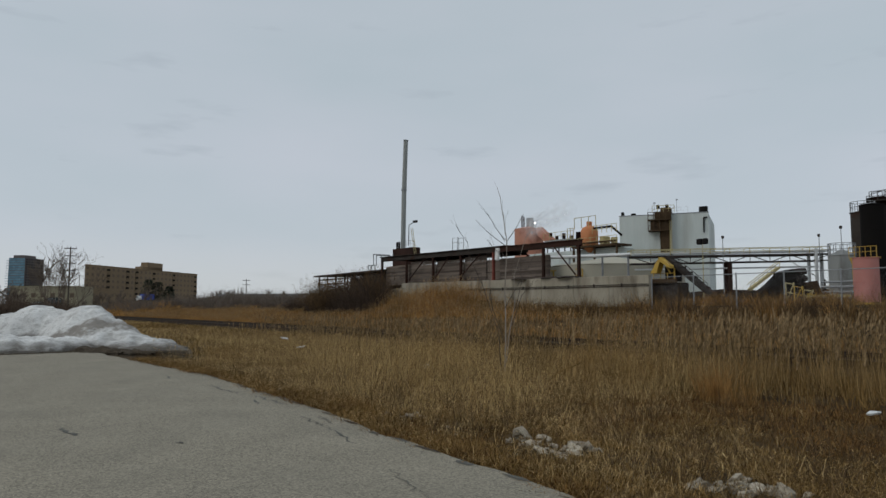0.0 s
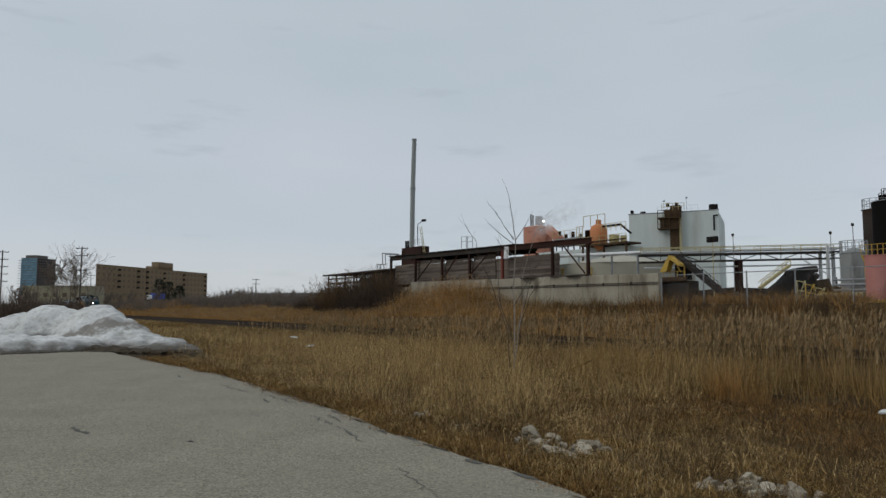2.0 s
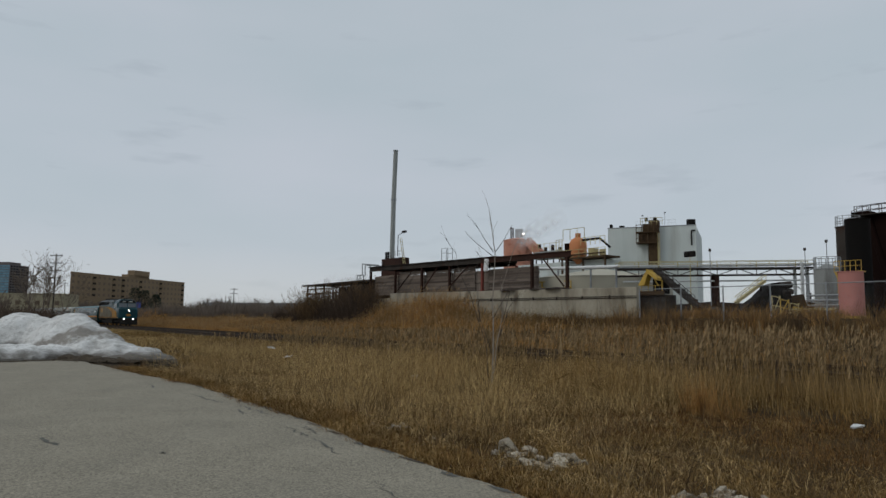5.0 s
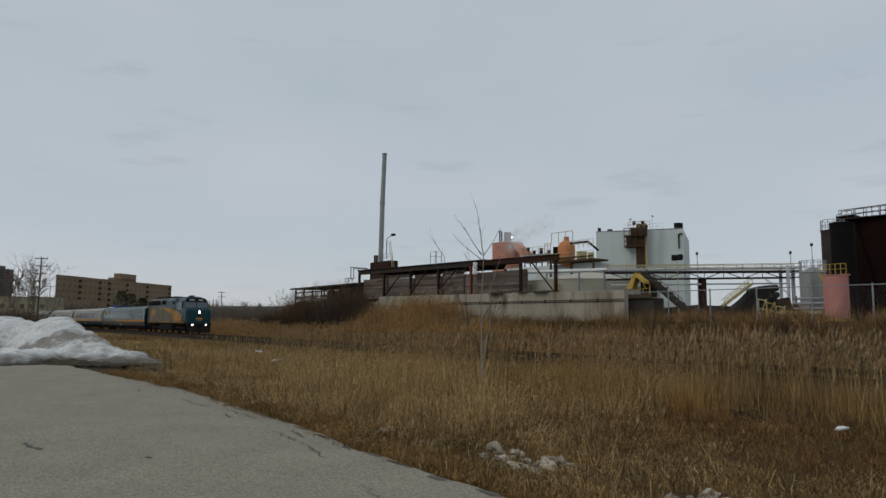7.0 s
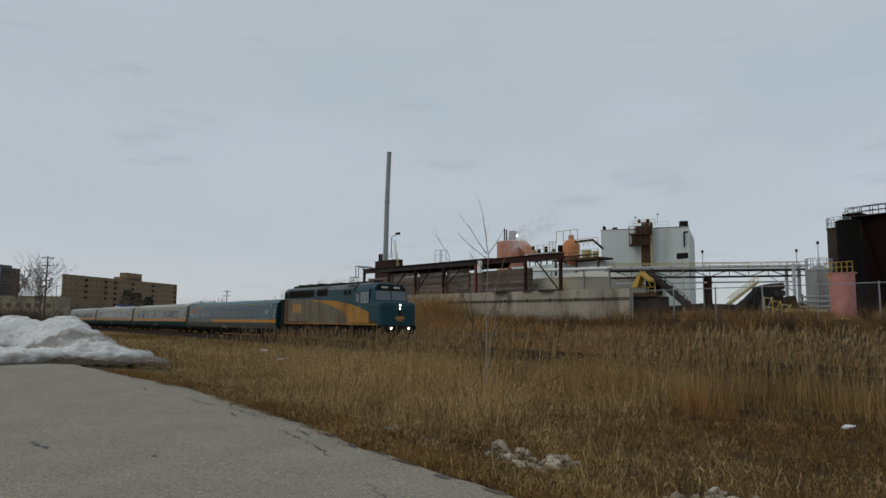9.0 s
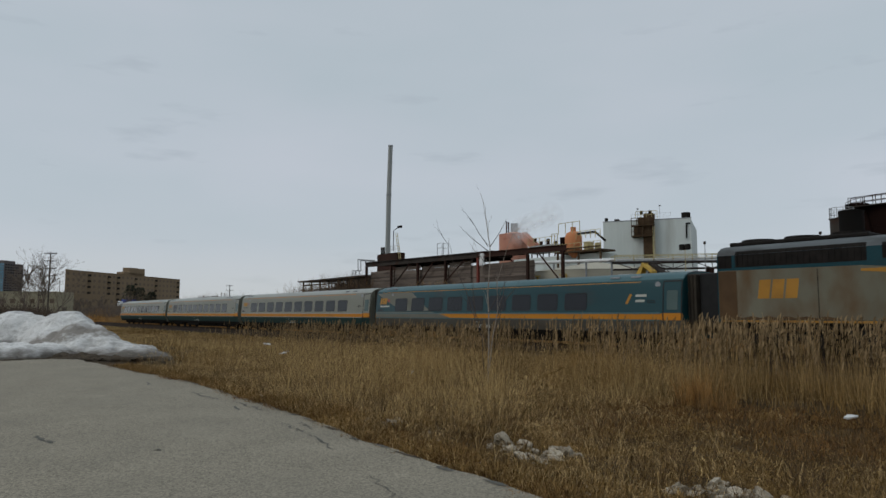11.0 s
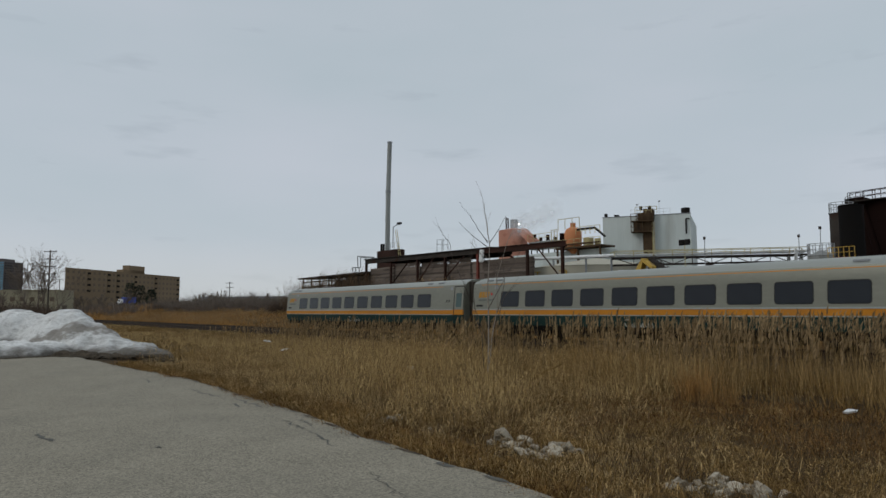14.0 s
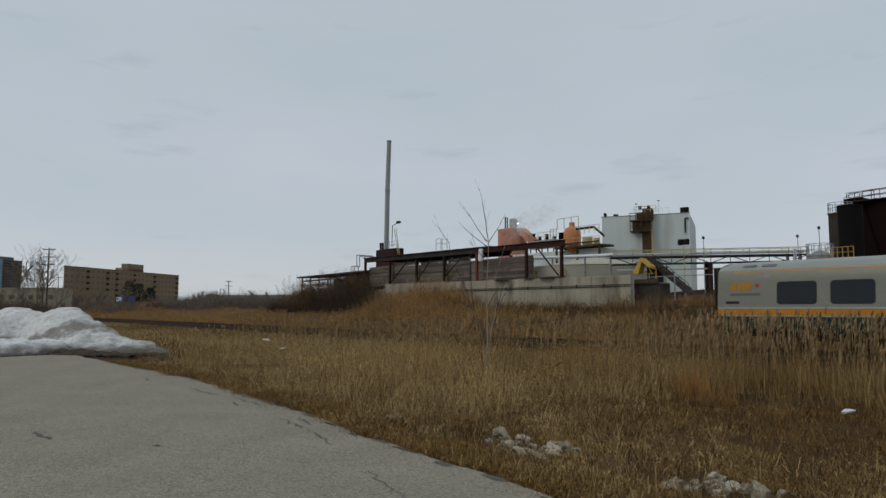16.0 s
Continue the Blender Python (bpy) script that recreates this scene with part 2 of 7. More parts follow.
BOARD = mat("weathered_board", (0.080, 0.062, 0.050), (0.235, 0.190, 0.155), 0.9, scale=0.8, fine=14, stretch=(0.25, 1, 2.5), random_tint=0.8, stain=(0.06, 0.045, 0.036), stain_scale=1.0)
GALV = mat("galvanised", (0.20, 0.21, 0.215), (0.38, 0.39, 0.395), 0.55, 0.3, scale=2)
STACK = mat("stack_steel", (0.25, 0.265, 0.25), (0.40, 0.41, 0.39), 0.7, 0.1, scale=0.6, stretch=(1, 1, 0.2))
WHITE_CLAD = mat("white_cladding", (0.50, 0.55, 0.52), (0.68, 0.72, 0.69), 0.6, scale=0.25, fine=3, stretch=(1, 1, 0.15), bump=0.05, stain=(0.36, 0.37, 0.33), stain_scale=0.35, stain_at=(0.58, 0.85))
WHITE_PIPE = mat("white_lagging", (0.60, 0.61, 0.60), (0.80, 0.80, 0.78), 0.5, scale=1)
BEIGE = mat("beige_tank_paint", (0.36, 0.335, 0.26), (0.50, 0.47, 0.375), 0.7, scale=0.4, stretch=(1, 1, 0.3), stain=(0.25, 0.22, 0.17), stain_scale=0.6, stain_at=(0.58, 0.8))
SALMON = mat("salmon_paint", (0.47, 0.20, 0.135), (0.62, 0.31, 0.215), 0.75, scale=0.5, stain=(0.40, 0.155, 0.10), stain_scale=0.9)
PINK = mat("pink_paint", (0.42, 0.165, 0.135), (0.55, 0.255, 0.22), 0.75, scale=0.7, stretch=(1, 1, 0.4), stain=(0.30, 0.12, 0.10), stain_scale=1.0, stain_at=(0.58, 0.75))
ORANGE_PAINT = mat("orange_paint", (0.52, 0.19, 0.075), (0.66, 0.28, 0.13), 0.7, scale=0.8)
YELLOW = mat("safety_yellow", (0.40, 0.25, 0.045), (0.62, 0.42, 0.09), 0.7, scale=1.5, stain=(0.20, 0.12, 0.05), stain_scale=1.5)
PALE_YELLOW = mat("faded_yellow", (0.40, 0.33, 0.15), (0.58, 0.50, 0.28), 0.75, scale=1.0)
BROWN_TANK = mat("brown_tank", (0.005, 0.003, 0.0028), (0.022, 0.010, 0.0075), 0.9, scale=0.3, stretch=(1, 1, 0.25), stain=(0.0035, 0.0035, 0.0035), stain_scale=0.25, spec=0.05)
BLACK_TANK = mat("black_tank", (0.004, 0.0038, 0.0036), (0.016, 0.014, 0.0125), 0.85, scale=0.3, stretch=(1, 1, 0.25), stain=(0.028, 0.014, 0.009), stain_scale=0.3, stain_at=(0.55, 0.75), spec=0.08)
GREY_TANK = mat("grey_tank", (0.19, 0.20, 0.19), (0.36, 0.365, 0.345), 0.65, scale=0.5, stretch=(1, 1, 0.2), stain=(0.10, 0.09, 0.08), stain_scale=0.6, stain_at=(0.54, 0.72))
COAL = mat("coke_heap", (0.016, 0.012, 0.010), (0.085, 0.062, 0.045), 0.95, scale=1.2, fine=7, bump=1.0, depth=0.1)
BROWN_BRICK = mat("apartment_brick", (0.188, 0.136, 0.083), (0.272, 0.20, 0.126), 0.9, scale=0.05, fine=0.6, bump=0)
BROWN_GLASS = mat("brown_window", (0.11, 0.078, 0.052), (0.16, 0.118, 0.082), 0.3, scale=0.3, bump=0)
DARK_GLASS = mat("dark_glass", (0.008, 0.009, 0.011), (0.014, 0.016, 0.019), 0.10, scale=1, bump=0, spec=0.2)
BLUE_GLASS = mat("blue_glass", (0.09, 0.19, 0.25), (0.18, 0.32, 0.40), 0.1, scale=0.08, bump=0, random_tint=0.6)
TOWER_BROWN = mat("tower_concrete", (0.10, 0.085, 0.085), (0.17, 0.15, 0.145), 0.85, scale=0.1, bump=0)
CREAM = mat("cream_wall", (0.25, 0.22, 0.145), (0.36, 0.32, 0.22), 0.85, scale=0.2, bump=0, stain=(0.17, 0.15, 0.10), stain_scale=0.25)
GREY_WALL = mat("grey_wall", (0.20, 0.21, 0.215), (0.33, 0.34, 0.345), 0.85, scale=0.2, bump=0)
POLE = mat("pole_wood", (0.05, 0.042, 0.036), (0.11, 0.095, 0.08), 0.9, scale=2)
BLUE_PAINT = mat("blue_paint", (0.05, 0.07, 0.26), (0.09, 0.12, 0.36), 0.5, scale=1)
COACH_SILVER = mat("coach_silver", (0.156, 0.155, 0.120), (0.246, 0.245, 0.194), 0.36, 0.15, scale=0.5, fine=8, bump=0.03, stretch=(0.4, 1, 1), stain=(0.18, 0.172, 0.148), stain_scale=0.5, stain_at=(0.5, 0.85), spec=0.32)
COACH_ROOF = mat("coach_roof", (0.245, 0.258, 0.232), (0.352, 0.366, 0.33), 0.5, 0.1, scale=0.6, bump=0.03, stretch=(0.4, 1, 1), spec=0.5)
COACH_ORANGE = mat("coach_orange", (0.46, 0.168, 0.011), (0.58, 0.232, 0.020), 0.5, scale=0.6, bump=0.02, stretch=(0.4, 1, 1), stain=(0.36, 0.15, 0.03), stain_scale=0.8, stain_at=(0.55, 0.8))
COACH_GREEN = mat("coach_green", (0.006, 0.024, 0.021), (0.016, 0.046, 0.040), 0.55, scale=0.8, bump=0.03)
TEAL = mat("teal_paint", (0.0045, 0.034, 0.044), (0.011, 0.061, 0.075), 0.27, scale=0.5, bump=0.03, stretch=(0.4, 1, 1), stain=(0.020, 0.037, 0.038), stain_scale=0.6, spec=0.2)
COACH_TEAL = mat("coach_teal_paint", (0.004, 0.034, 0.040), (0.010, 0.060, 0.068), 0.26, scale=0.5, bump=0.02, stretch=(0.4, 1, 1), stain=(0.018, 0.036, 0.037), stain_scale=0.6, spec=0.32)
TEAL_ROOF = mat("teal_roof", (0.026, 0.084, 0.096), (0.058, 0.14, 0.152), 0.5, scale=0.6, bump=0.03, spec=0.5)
WARM_GREY = mat("warm_grey_paint", (0.105, 0.105, 0.082), (0.20, 0.195, 0.155), 0.5, scale=0.6, bump=0.03, stretch=(0.4, 1, 1), stain=(0.12, 0.085, 0.05), stain_scale=0.6, stain_at=(0.48, 0.8), spec=0.3)
COACH_SKIRT = mat("grimy_grey_skirt", (0.052, 0.050, 0.041), (0.115, 0.108, 0.088), 0.6, scale=0.7, bump=0.03, stretch=(0.4, 1, 1), stain=(0.07, 0.052, 0.034), stain_scale=0.7, stain_at=(0.46, 0.75))
LOCO_GREY = mat("dusty_grey_paint", (0.105, 0.098, 0.068), (0.20, 0.185, 0.132), 0.6, scale=0.6, bump=0.03, stretch=(0.9, 1, 0.5), stain=(0.115, 0.068, 0.03), stain_scale=0.9, stain_at=(0.46, 0.72))
GOLD = mat("gold_paint", (0.33, 0.155, 0.020), (0.47, 0.235, 0.04), 0.5, scale=0.8, bump=0.02, stain=(0.17, 0.085, 0.025), stain_scale=1.0, stain_at=(0.5, 0.85))
LOCO_GOLD = mat("dusty_gold_paint", (0.30, 0.142, 0.020), (0.48, 0.235, 0.038), 0.55, scale=0.7, bump=0.02, stain=(0.11, 0.06, 0.024), stain_scale=0.8, stain_at=(0.48, 0.74), stretch=(1.0, 1, 0.45))
# Pale base colour stands in for part of the sky mirrored in the panes.
SCREEN = mat("sky_paled_glass", (0.085, 0.10, 0.108), (0.12, 0.138, 0.145), 0.08, scale=1, bump=0, spec=0.6)
RED = mat("leaf_red", (0.42, 0.03, 0.025), (0.55, 0.05, 0.04), 0.5, scale=2, bump=0)
BLACK = mat("train_black", (0.006, 0.0055, 0.005), (0.026, 0.022, 0.019), 0.8, scale=3, spec=0.12)
RUBBER = mat("black_rubber", (0.010, 0.010, 0.010), (0.022, 0.022, 0.022), 0.7, scale=4)
FAINT = mat("faded_lettering", (0.10, 0.105, 0.09), (0.15, 0.155, 0.135), 0.6, scale=3, bump=0)
BELLOWS = mat("grimy_bellows", (0.022, 0.019, 0.015), (0.075, 0.062, 0.047), 0.8, scale=1.5, stain=(0.05, 0.032, 0.018), stain_scale=1.2, spec=0.1)
PALE = mat("pale_lettering", (0.42, 0.42, 0.36), (0.50, 0.50, 0.44), 0.6, scale=3, bump=0)
COACH_GLASS = mat("coach_window_glass", (0.008, 0.010, 0.013), (0.015, 0.018, 0.023), 0.05, scale=1, bump=0, spec=0.28)
DOOR_GLASS = mat("door_glass", (0.05, 0.085, 0.08), (0.09, 0.13, 0.12), 0.12, scale=1, bump=0)
# Grey base paints the sky's reflection on the loco's top; stains lie over it.
LOCO_ROOF = mat("sky_greyed_sooty_roof", (0.075, 0.088, 0.092), (0.155, 0.17, 0.172), 0.6, scale=0.7, bump=0.03, stretch=(0.5, 1, 1), stain=(0.045, 0.045, 0.042), stain_scale=0.8)
RUST_RED = mat("rusty_grime", (0.055, 0.032, 0.016), (0.12, 0.068, 0.03), 0.8, scale=1.2, bump=0.05)
LAMP_GLOW = mat("lit_lamp", (0.9, 0.9, 0.9), (0.9, 0.9, 0.9), 0.3, bump=0, glow=((1.0, 0.95, 0.88), 28.0))
LITTER = mat("white_plastic", (0.65, 0.65, 0.63), (0.82, 0.82, 0.80), 0.5, scale=3, bump=0)

STEAM = mat("thin_steam", (0.88, 0.88, 0.88), (0.93, 0.93, 0.93), 1.0, bump=0, spec=0.0)


def thin_out(m, most):
    """Steam that thins from the middle of each puff to nothing at its rim."""
    n, l = m.node_tree.nodes, m.node_tree.links
    co, ball, wisp = n.new("ShaderNodeTexCoord"), n.new("ShaderNodeTexGradient"), n.new("ShaderNodeTexNoise")
    ball.gradient_type = "SPHERICAL"
    size = n.new("ShaderNodeMapping")
    size.inputs["Scale"].default_value = (0.46, 0.46, 0.46)
    l.new(co.outputs["Object"], size.inputs["Vector"])
    l.new(size.outputs["Vector"], ball.inputs["Vector"])
    l.new(co.outputs["Object"], wisp.inputs["Vector"])
    wisp.inputs["Scale"].default_value, wisp.inputs["Detail"].default_value = 0.7, 3
    cut = n.new("ShaderNodeMapRange")
    cut.inputs["From Min"].default_value, cut.inputs["From Max"].default_value = 0.25, 0.80
    l.new(wisp.outputs["Fac"], cut.inputs["Value"])
    mul, top = n.new("ShaderNodeMath"), n.new("ShaderNodeMath")
    mul.operation = top.operation = "MULTIPLY"
    l.new(ball.outputs["Fac"], mul.inputs[0])
    l.new(cut.outputs["Result"], mul.inputs[1])
    l.new(mul.outputs[0], top.inputs[0])
    top.inputs[1].default_value = most
    l.new(top.outputs[0], n["Principled BSDF"].inputs["Alpha"])


thin_out(STEAM, 0.62)


# ---- mesh building ----
class Shape:
    """A growing list of vertices and faces for one mesh."""

    def __init__(self):
        self.v, self.f, self.k, self.smooth = [], [], [], False

    def add(self, verts, faces, k=0):
        o = len(self.v)
        self.v += [tuple(p) for p in verts]
        self.f += [tuple(i + o for i in f) for f in faces]
        self.k += [k] * len(faces)
        return self

    def box(self, x0, x1, y0, y1, z0, z1, c=0.0, k=0):
        """A box, its edges chamfered by c."""
        if c <= 0:
            p = [(x, y, z) for x in (x0, x1) for y in (y0, y1) for z in (z0, z1)]
            return self.add(p, [(0, 1, 3, 2), (4, 6, 7, 5), (0, 4, 5, 1), (2, 3, 7, 6), (0, 2, 6, 4), (1, 5, 7, 3)], k)
        lo, hi = (x0, y0, z0), (x1, y1, z1)
        c = min(c, *((b - a) * 0.45 for a, b in zip(lo, hi)))
        verts, index = [], {}
        for corner in range(8):
            bits = [(corner >> a) & 1 for a in range(3)]
            for axis in range(3):
                p = [(hi[a] if bits[a] else lo[a]) + (0 if a == axis else (-c if bits[a] else c)) for a in range(3)]
                index[corner, axis] = len(verts)
                verts.append(p)
        faces = []
        for axis in range(3):
            u, w = (axis + 1) % 3, (axis + 2) % 3
            for side in (0, 1):
                ring = [side << axis | (a << u) | (b << w) for a, b in ((0, 0), (1, 0), (1, 1), (0, 1))]
                f = [index[q, axis] for q in ring]
                faces.append(f if side else f[::-1])
            for a in (0, 1):
                for b in (0, 1):
                    q0 = a << u | b << w
                    q1 = q0 | 1 << axis
                    f = [index[q0, u], index[q0, w], index[q1, w], index[q1, u]]
                    faces.append(f if a == b else f[::-1])
        for corner in range(8):
            f = [index[corner, a] for a in range(3)]
            odd = bin(corner).count("1") % 2
            faces.append(f if odd else f[::-1])
        return self.add(verts, faces, k)

    def bar(self, p, q, w=0.1, h=None, k=0):
        """A straight square bar from p to q."""
        p, q = Vector(p), Vector(q)
        h = h or w
        d = (q - p).normalized()
        side = d.cross(Vector((0, 0, 1)))
        side = side.normalized() if side.length > 1e-3 else Vector((1, 0, 0))
        up = side.cross(d)
        a, b = side * w / 2, up * h / 2
        ring = [-a - b, a - b, a + b, -a + b]
        return self.add([p + r for r in ring] + [q + r for r in ring], [(0, 1, 5, 4), (1, 2, 6, 5), (2, 3, 7, 6), (3, 0, 4, 7), (3, 2, 1, 0), (4, 5, 6, 7)], k)

    def tube(self, p, q, r0, r1=None, n=10, cap=True, k=0):
        p, q = Vector(p), Vector(q)
        r1 = r0 if r1 is None else r1
        d = (q - p).normalized()
        a = d.orthogonal().normalized()
        b = d.cross(a)
        ring = [a * math.cos(i * math.tau / n) + b * math.sin(i * math.tau / n) for i in range(n)]
        faces = [(i, (i + 1) % n, n + (i + 1) % n, n + i) for i in range(n)]
        if cap:
            faces += [tuple(range(n - 1, -1, -1)), tuple(range(n, 2 * n))]
        return self.add([p + r * r0 for r in ring] + [q + r * r1 for r in ring], faces, k)

    def lathe(self, rings, n=24, cx=0.0, cy=0.0, k=0):
        """Rings of (radius, height) turned about a vertical axis."""
        verts = [(cx + r * math.cos(i * math.tau / n), cy + r * math.sin(i * math.tau / n), z) for r, z in rings for i in range(n)]
        faces = [(j * n + i, j * n + (i + 1) % n, (j + 1) * n + (i + 1) % n, (j + 1) * n + i) for j in range(len(rings) - 1) for i in range(n)]
        faces += [tuple(range(n - 1, -1, -1)), tuple(range((len(rings) - 1) * n, len(rings) * n))]
        return self.add(verts, faces, k)

    def loft(self, sections, closed=True, caps=True, k=0):
        n = len(sections[0])
        verts = [p for s in sections for p in s]
        last = n if closed else n - 1
        faces = [(j * n + i, j * n + (i + 1) % n, (j + 1) * n + (i + 1) % n, (j + 1) * n + i) for j in range(len(sections) - 1) for i in range(last)]
        if caps:
            faces += [tuple(range(n - 1, -1, -1)), tuple(range((len(sections) - 1) * n, len(sections) * n))]
        return self.add(verts, faces, k)

    def plate(self, outline, thick, k=0):
        """A flat outline of points (x, y, z), given depth along its normal."""
        pts = [Vector(p) for p in outline]
        nrm = Vector((0, 0, 0))
        for i in range(len(pts)):
            nrm += (pts[i] - pts[0]).cross(pts[(i + 1) % len(pts)] - pts[0])
        nrm.normalize()
        n = len(pts)
        faces = [tuple(range(n)), tuple(range(2 * n - 1, n - 1, -1))] + [(i, n + i, n + (i + 1) % n, (i + 1) % n) for i in range(n)]
        return self.add(pts + [p - nrm * thick for p in pts], faces, k)


def part(name, shape, material, parent=None, label="", at=None, smooth=False):
    """Links a Shape (or a ready mesh) as one mesh object, under a thing or part if given."""
    me = shape
    if isinstance(shape, Shape):
        me = bpy.data.meshes.new(name)
        me.from_pydata(shape.v, [], shape.f)
        mats = material if isinstance(material, (list, tuple)) else [material]
        for m in mats:
            me.materials.append(m)
        if len(mats) > 1:
            me.polygons.foreach_set("material_index", shape.k)
        bm = bmesh.new()
        bm.from_mesh(me)
        bmesh.ops.recalc_face_normals(bm, faces=bm.faces)
        bm.to_mesh(me)
        bm.free()
        if smooth:
            me.shade_smooth()
            me.set_sharp_from_angle(angle=radians(38))
    ob = new(name, me)
    if parent:
        ob.parent = parent
    if at is not None:
        ob.matrix_basis = at
    return tagged(ob, label=label)


def thing(name, m, label, category, group="", kind=""):
    """An Empty at the base of a thing, to carry its parts."""
    ob = new(name)
    ob.empty_display_size = 0.3
    ob.matrix_basis = m
    return tagged(ob, label, category, group, kind)


def smooth_step(a, b, x):
    u = np.clip((np.asarray(x, float) - a) / (b - a), 0, 1)
    return u * u * (3 - 2 * u)


def wobble(x, y, s, seed=0.0):
    """Cheap rolling noise, about -1 to 1."""
    x, y = np.asarray(x, float) / s, np.asarray(y, float) / s
    return (np.sin(x * 1.7 + 1.3 * np.sin(y * 1.1 + seed)) + np.sin(y * 1.9 + 1.7 * np.sin(x * 0.8 + seed * 2)) + np.sin((x + y) * 2.9 + seed * 3) * 0.5) / 2.5


def fbm(x, y, s, seed=0, octaves=4, gain=0.5):
    """Fractal value noise on a hashed lattice, about -1 to 1."""
    x, y = np.asarray(x, float) / s, np.asarray(y, float) / s
    out, amp, total = 0.0, 1.0, 0.0
    for o in range(octaves):
        ix, iy = np.floor(x), np.floor(y)
        fx, fy = x - ix, y - iy
        fx, fy = fx * fx * (3 - 2 * fx), fy * fy * (3 - 2 * fy)

        def node(a, b):
            v = np.sin(a * 127.1 + b * 311.7 + (seed + o) * 74.7) * 43758.5453
            return v - np.floor(v)

        top = node(ix, iy) * (1 - fx) + node(ix + 1, iy) * fx
        low = node(ix, iy + 1) * (1 - fx) + node(ix + 1, iy + 1) * fx
        out = out + amp * ((top * (1 - fy) + low * fy) * 2 - 1)
        total += amp
        x, y, amp = x * 2.03 + 17.3, y * 2.03 + 5.9, amp * gain
    return out / total


def ground_z(x, y):
    """Height of the ground: verge, ditch, railway bed, bank up to the works' yard."""
    x, y = np.asarray(x, float), np.asarray(y, float)
    z = np.where(y < 4.4, -0.06, -0.06 - 0.24 * smooth_step(4.4, 9.0, y))
    z = z + 0.14 * smooth_step(18.6, 20.8, y) - 0.30 * smooth_step(30.4, 32.5, y)
    z = z + 1.35 * smooth_step(34.0, 48.0, y) + 1.1 * smooth_step(49.8, 52.0, y)
    z = z - 0.7 * smooth_step(110.0, 200.0, y)
    lumps = wobble(x, y, 3.1) * 0.05 + wobble(x, y, 0.9, 1.0) * 0.025
    return z + lumps * np.where((y > 5.6) & ((y < 19) | (y > 32)), 1.0, 0.0)


# ---- ground, lot, tracks ----
def axis(*runs):
    out = []
    for a, b, step in runs:
        out += list(np.arange(a, b, step))
    return np.array(out + [runs[-1][1]])


def make_ground():
    xs = axis((-3000, -600, 300), (-600, -150, 30), (-150, -45, 3), (-45, 6, 0.6), (6, 60, 6), (60, 600, 60), (600, 3000, 400))
    ys = axis((-3000, -300, 300), (-300, -20, 20), (-20, 3, 2), (3, 22, 0.5), (22, 60, 1), (60, 240, 12), (240, 3000, 230))
    gx, gy = np.meshgrid(xs, ys)
    s = Shape()
    n = len(xs)
    s.add(list(zip(gx.ravel().tolist(), gy.ravel().tolist(), ground_z(gx, gy).ravel().tolist())), [(j * n + i, j * n + i + 1, (j + 1) * n + i + 1, (j + 1) * n + i) for j in range(len(ys) - 1) for i in range(n - 1)])
    tagged(part("ground", s, SOIL, smooth=True), "brown earth with dead thatch, rising to a bank", "ground", kind="structure")


def lot_edge(x):
    """The lot's worn edge, on y."""
    base = np.interp(x, [-27, -22, -17.5, -14, -10.6, -8.8, -7, -5, -4, -2], [4.72, 4.98, 5.36, 5.20, 5.05, 4.90, 4.70, 4.53, 4.39, 4.15])
    return base + 0.06 * wobble(x, 0, 1.3, 2) + 0.07 * wobble(x, 0, 0.7, 4) + 0.03 * wobble(x, 0, 0.25, 9)


def make_lot():
    xs = np.arange(-30.0, 14.01, 0.11)
    s = Shape()
    rows = []
    for x in xs.tolist():
        e = float(lot_edge(x))
        rows.append([(x, -14.0, -0.055), (x, -14.0, 0.0), (x, -4.0, 0.0), (x, 1.0, 0.0), (x, e - 0.35, 0.0), (x, e - 0.05, -0.004), (x, e, -0.03), (x, e + 0.02, -0.12)])
    s.loft(rows, closed=False, caps=False)
    lot = tagged(part("pavement", s, ASPHALT), "worn pale grey asphalt lot with a broken edge", "pavement", kind="structure")
    rng = random.Random(4)

    def crack(pts, w):
        c = Shape()
        line = []
        for (x0, y0), (x1, y1) in zip(pts, pts[1:]):
            for i in range(7):
                u = i / 7
                line.append((x0 + (x1 - x0) * u + rng.uniform(-0.05, 0.05), y0 + (y1 - y0) * u + rng.uniform(-0.05, 0.05)))
        top = []
        for i, (x, y) in enumerate(line):
            g = w * rng.uniform(0.3, 1.0) * math.sin(math.pi * (i + 0.6) / (len(line) + 0.2)) ** 0.5
            top.append([(x, y - g, 0.0045), (x + g * 0.4, y + g, 0.0045)])
        c.loft(top, closed=False, caps=False)
        part("crack", c, CRACK, lot, "dark open crack in the asphalt")

    crack([(-9.7, 4.45), (-9.1, 4.32), (-8.7, 4.30)], 0.020)
    crack([(-8.6, 4.32), (-8.0, 4.20), (-7.4, 4.02)], 0.024)
    crack([(-9.6, 4.62), (-9.2, 4.6), (-8.8, 4.5)], 0.022)
    crack([(-6.1, 3.75), (-5.4, 3.5), (-4.9, 3.38)], 0.009)
    crack([(-14.6, 4.62), (-13.6, 4.60), (-12.9, 4.66)], 0.035)
    crack([(-12.6, 4.78), (-11.8, 4.72), (-11.0, 4.74)], 0.03)
    crack([(-17.4, 4.4), (-16.4, 4.3)], 0.04)
    crack([(-11.9, 4.5), (-11.2, 4.42)], 0.03)
    crack([(-10.6, 1.32), (-10.2, 1.36), (-9.8, 1.5)], 0.045)
    crack([(-8.7, 2.34), (-8.58, 2.38)], 0.035)
    edge_dirt(lot)


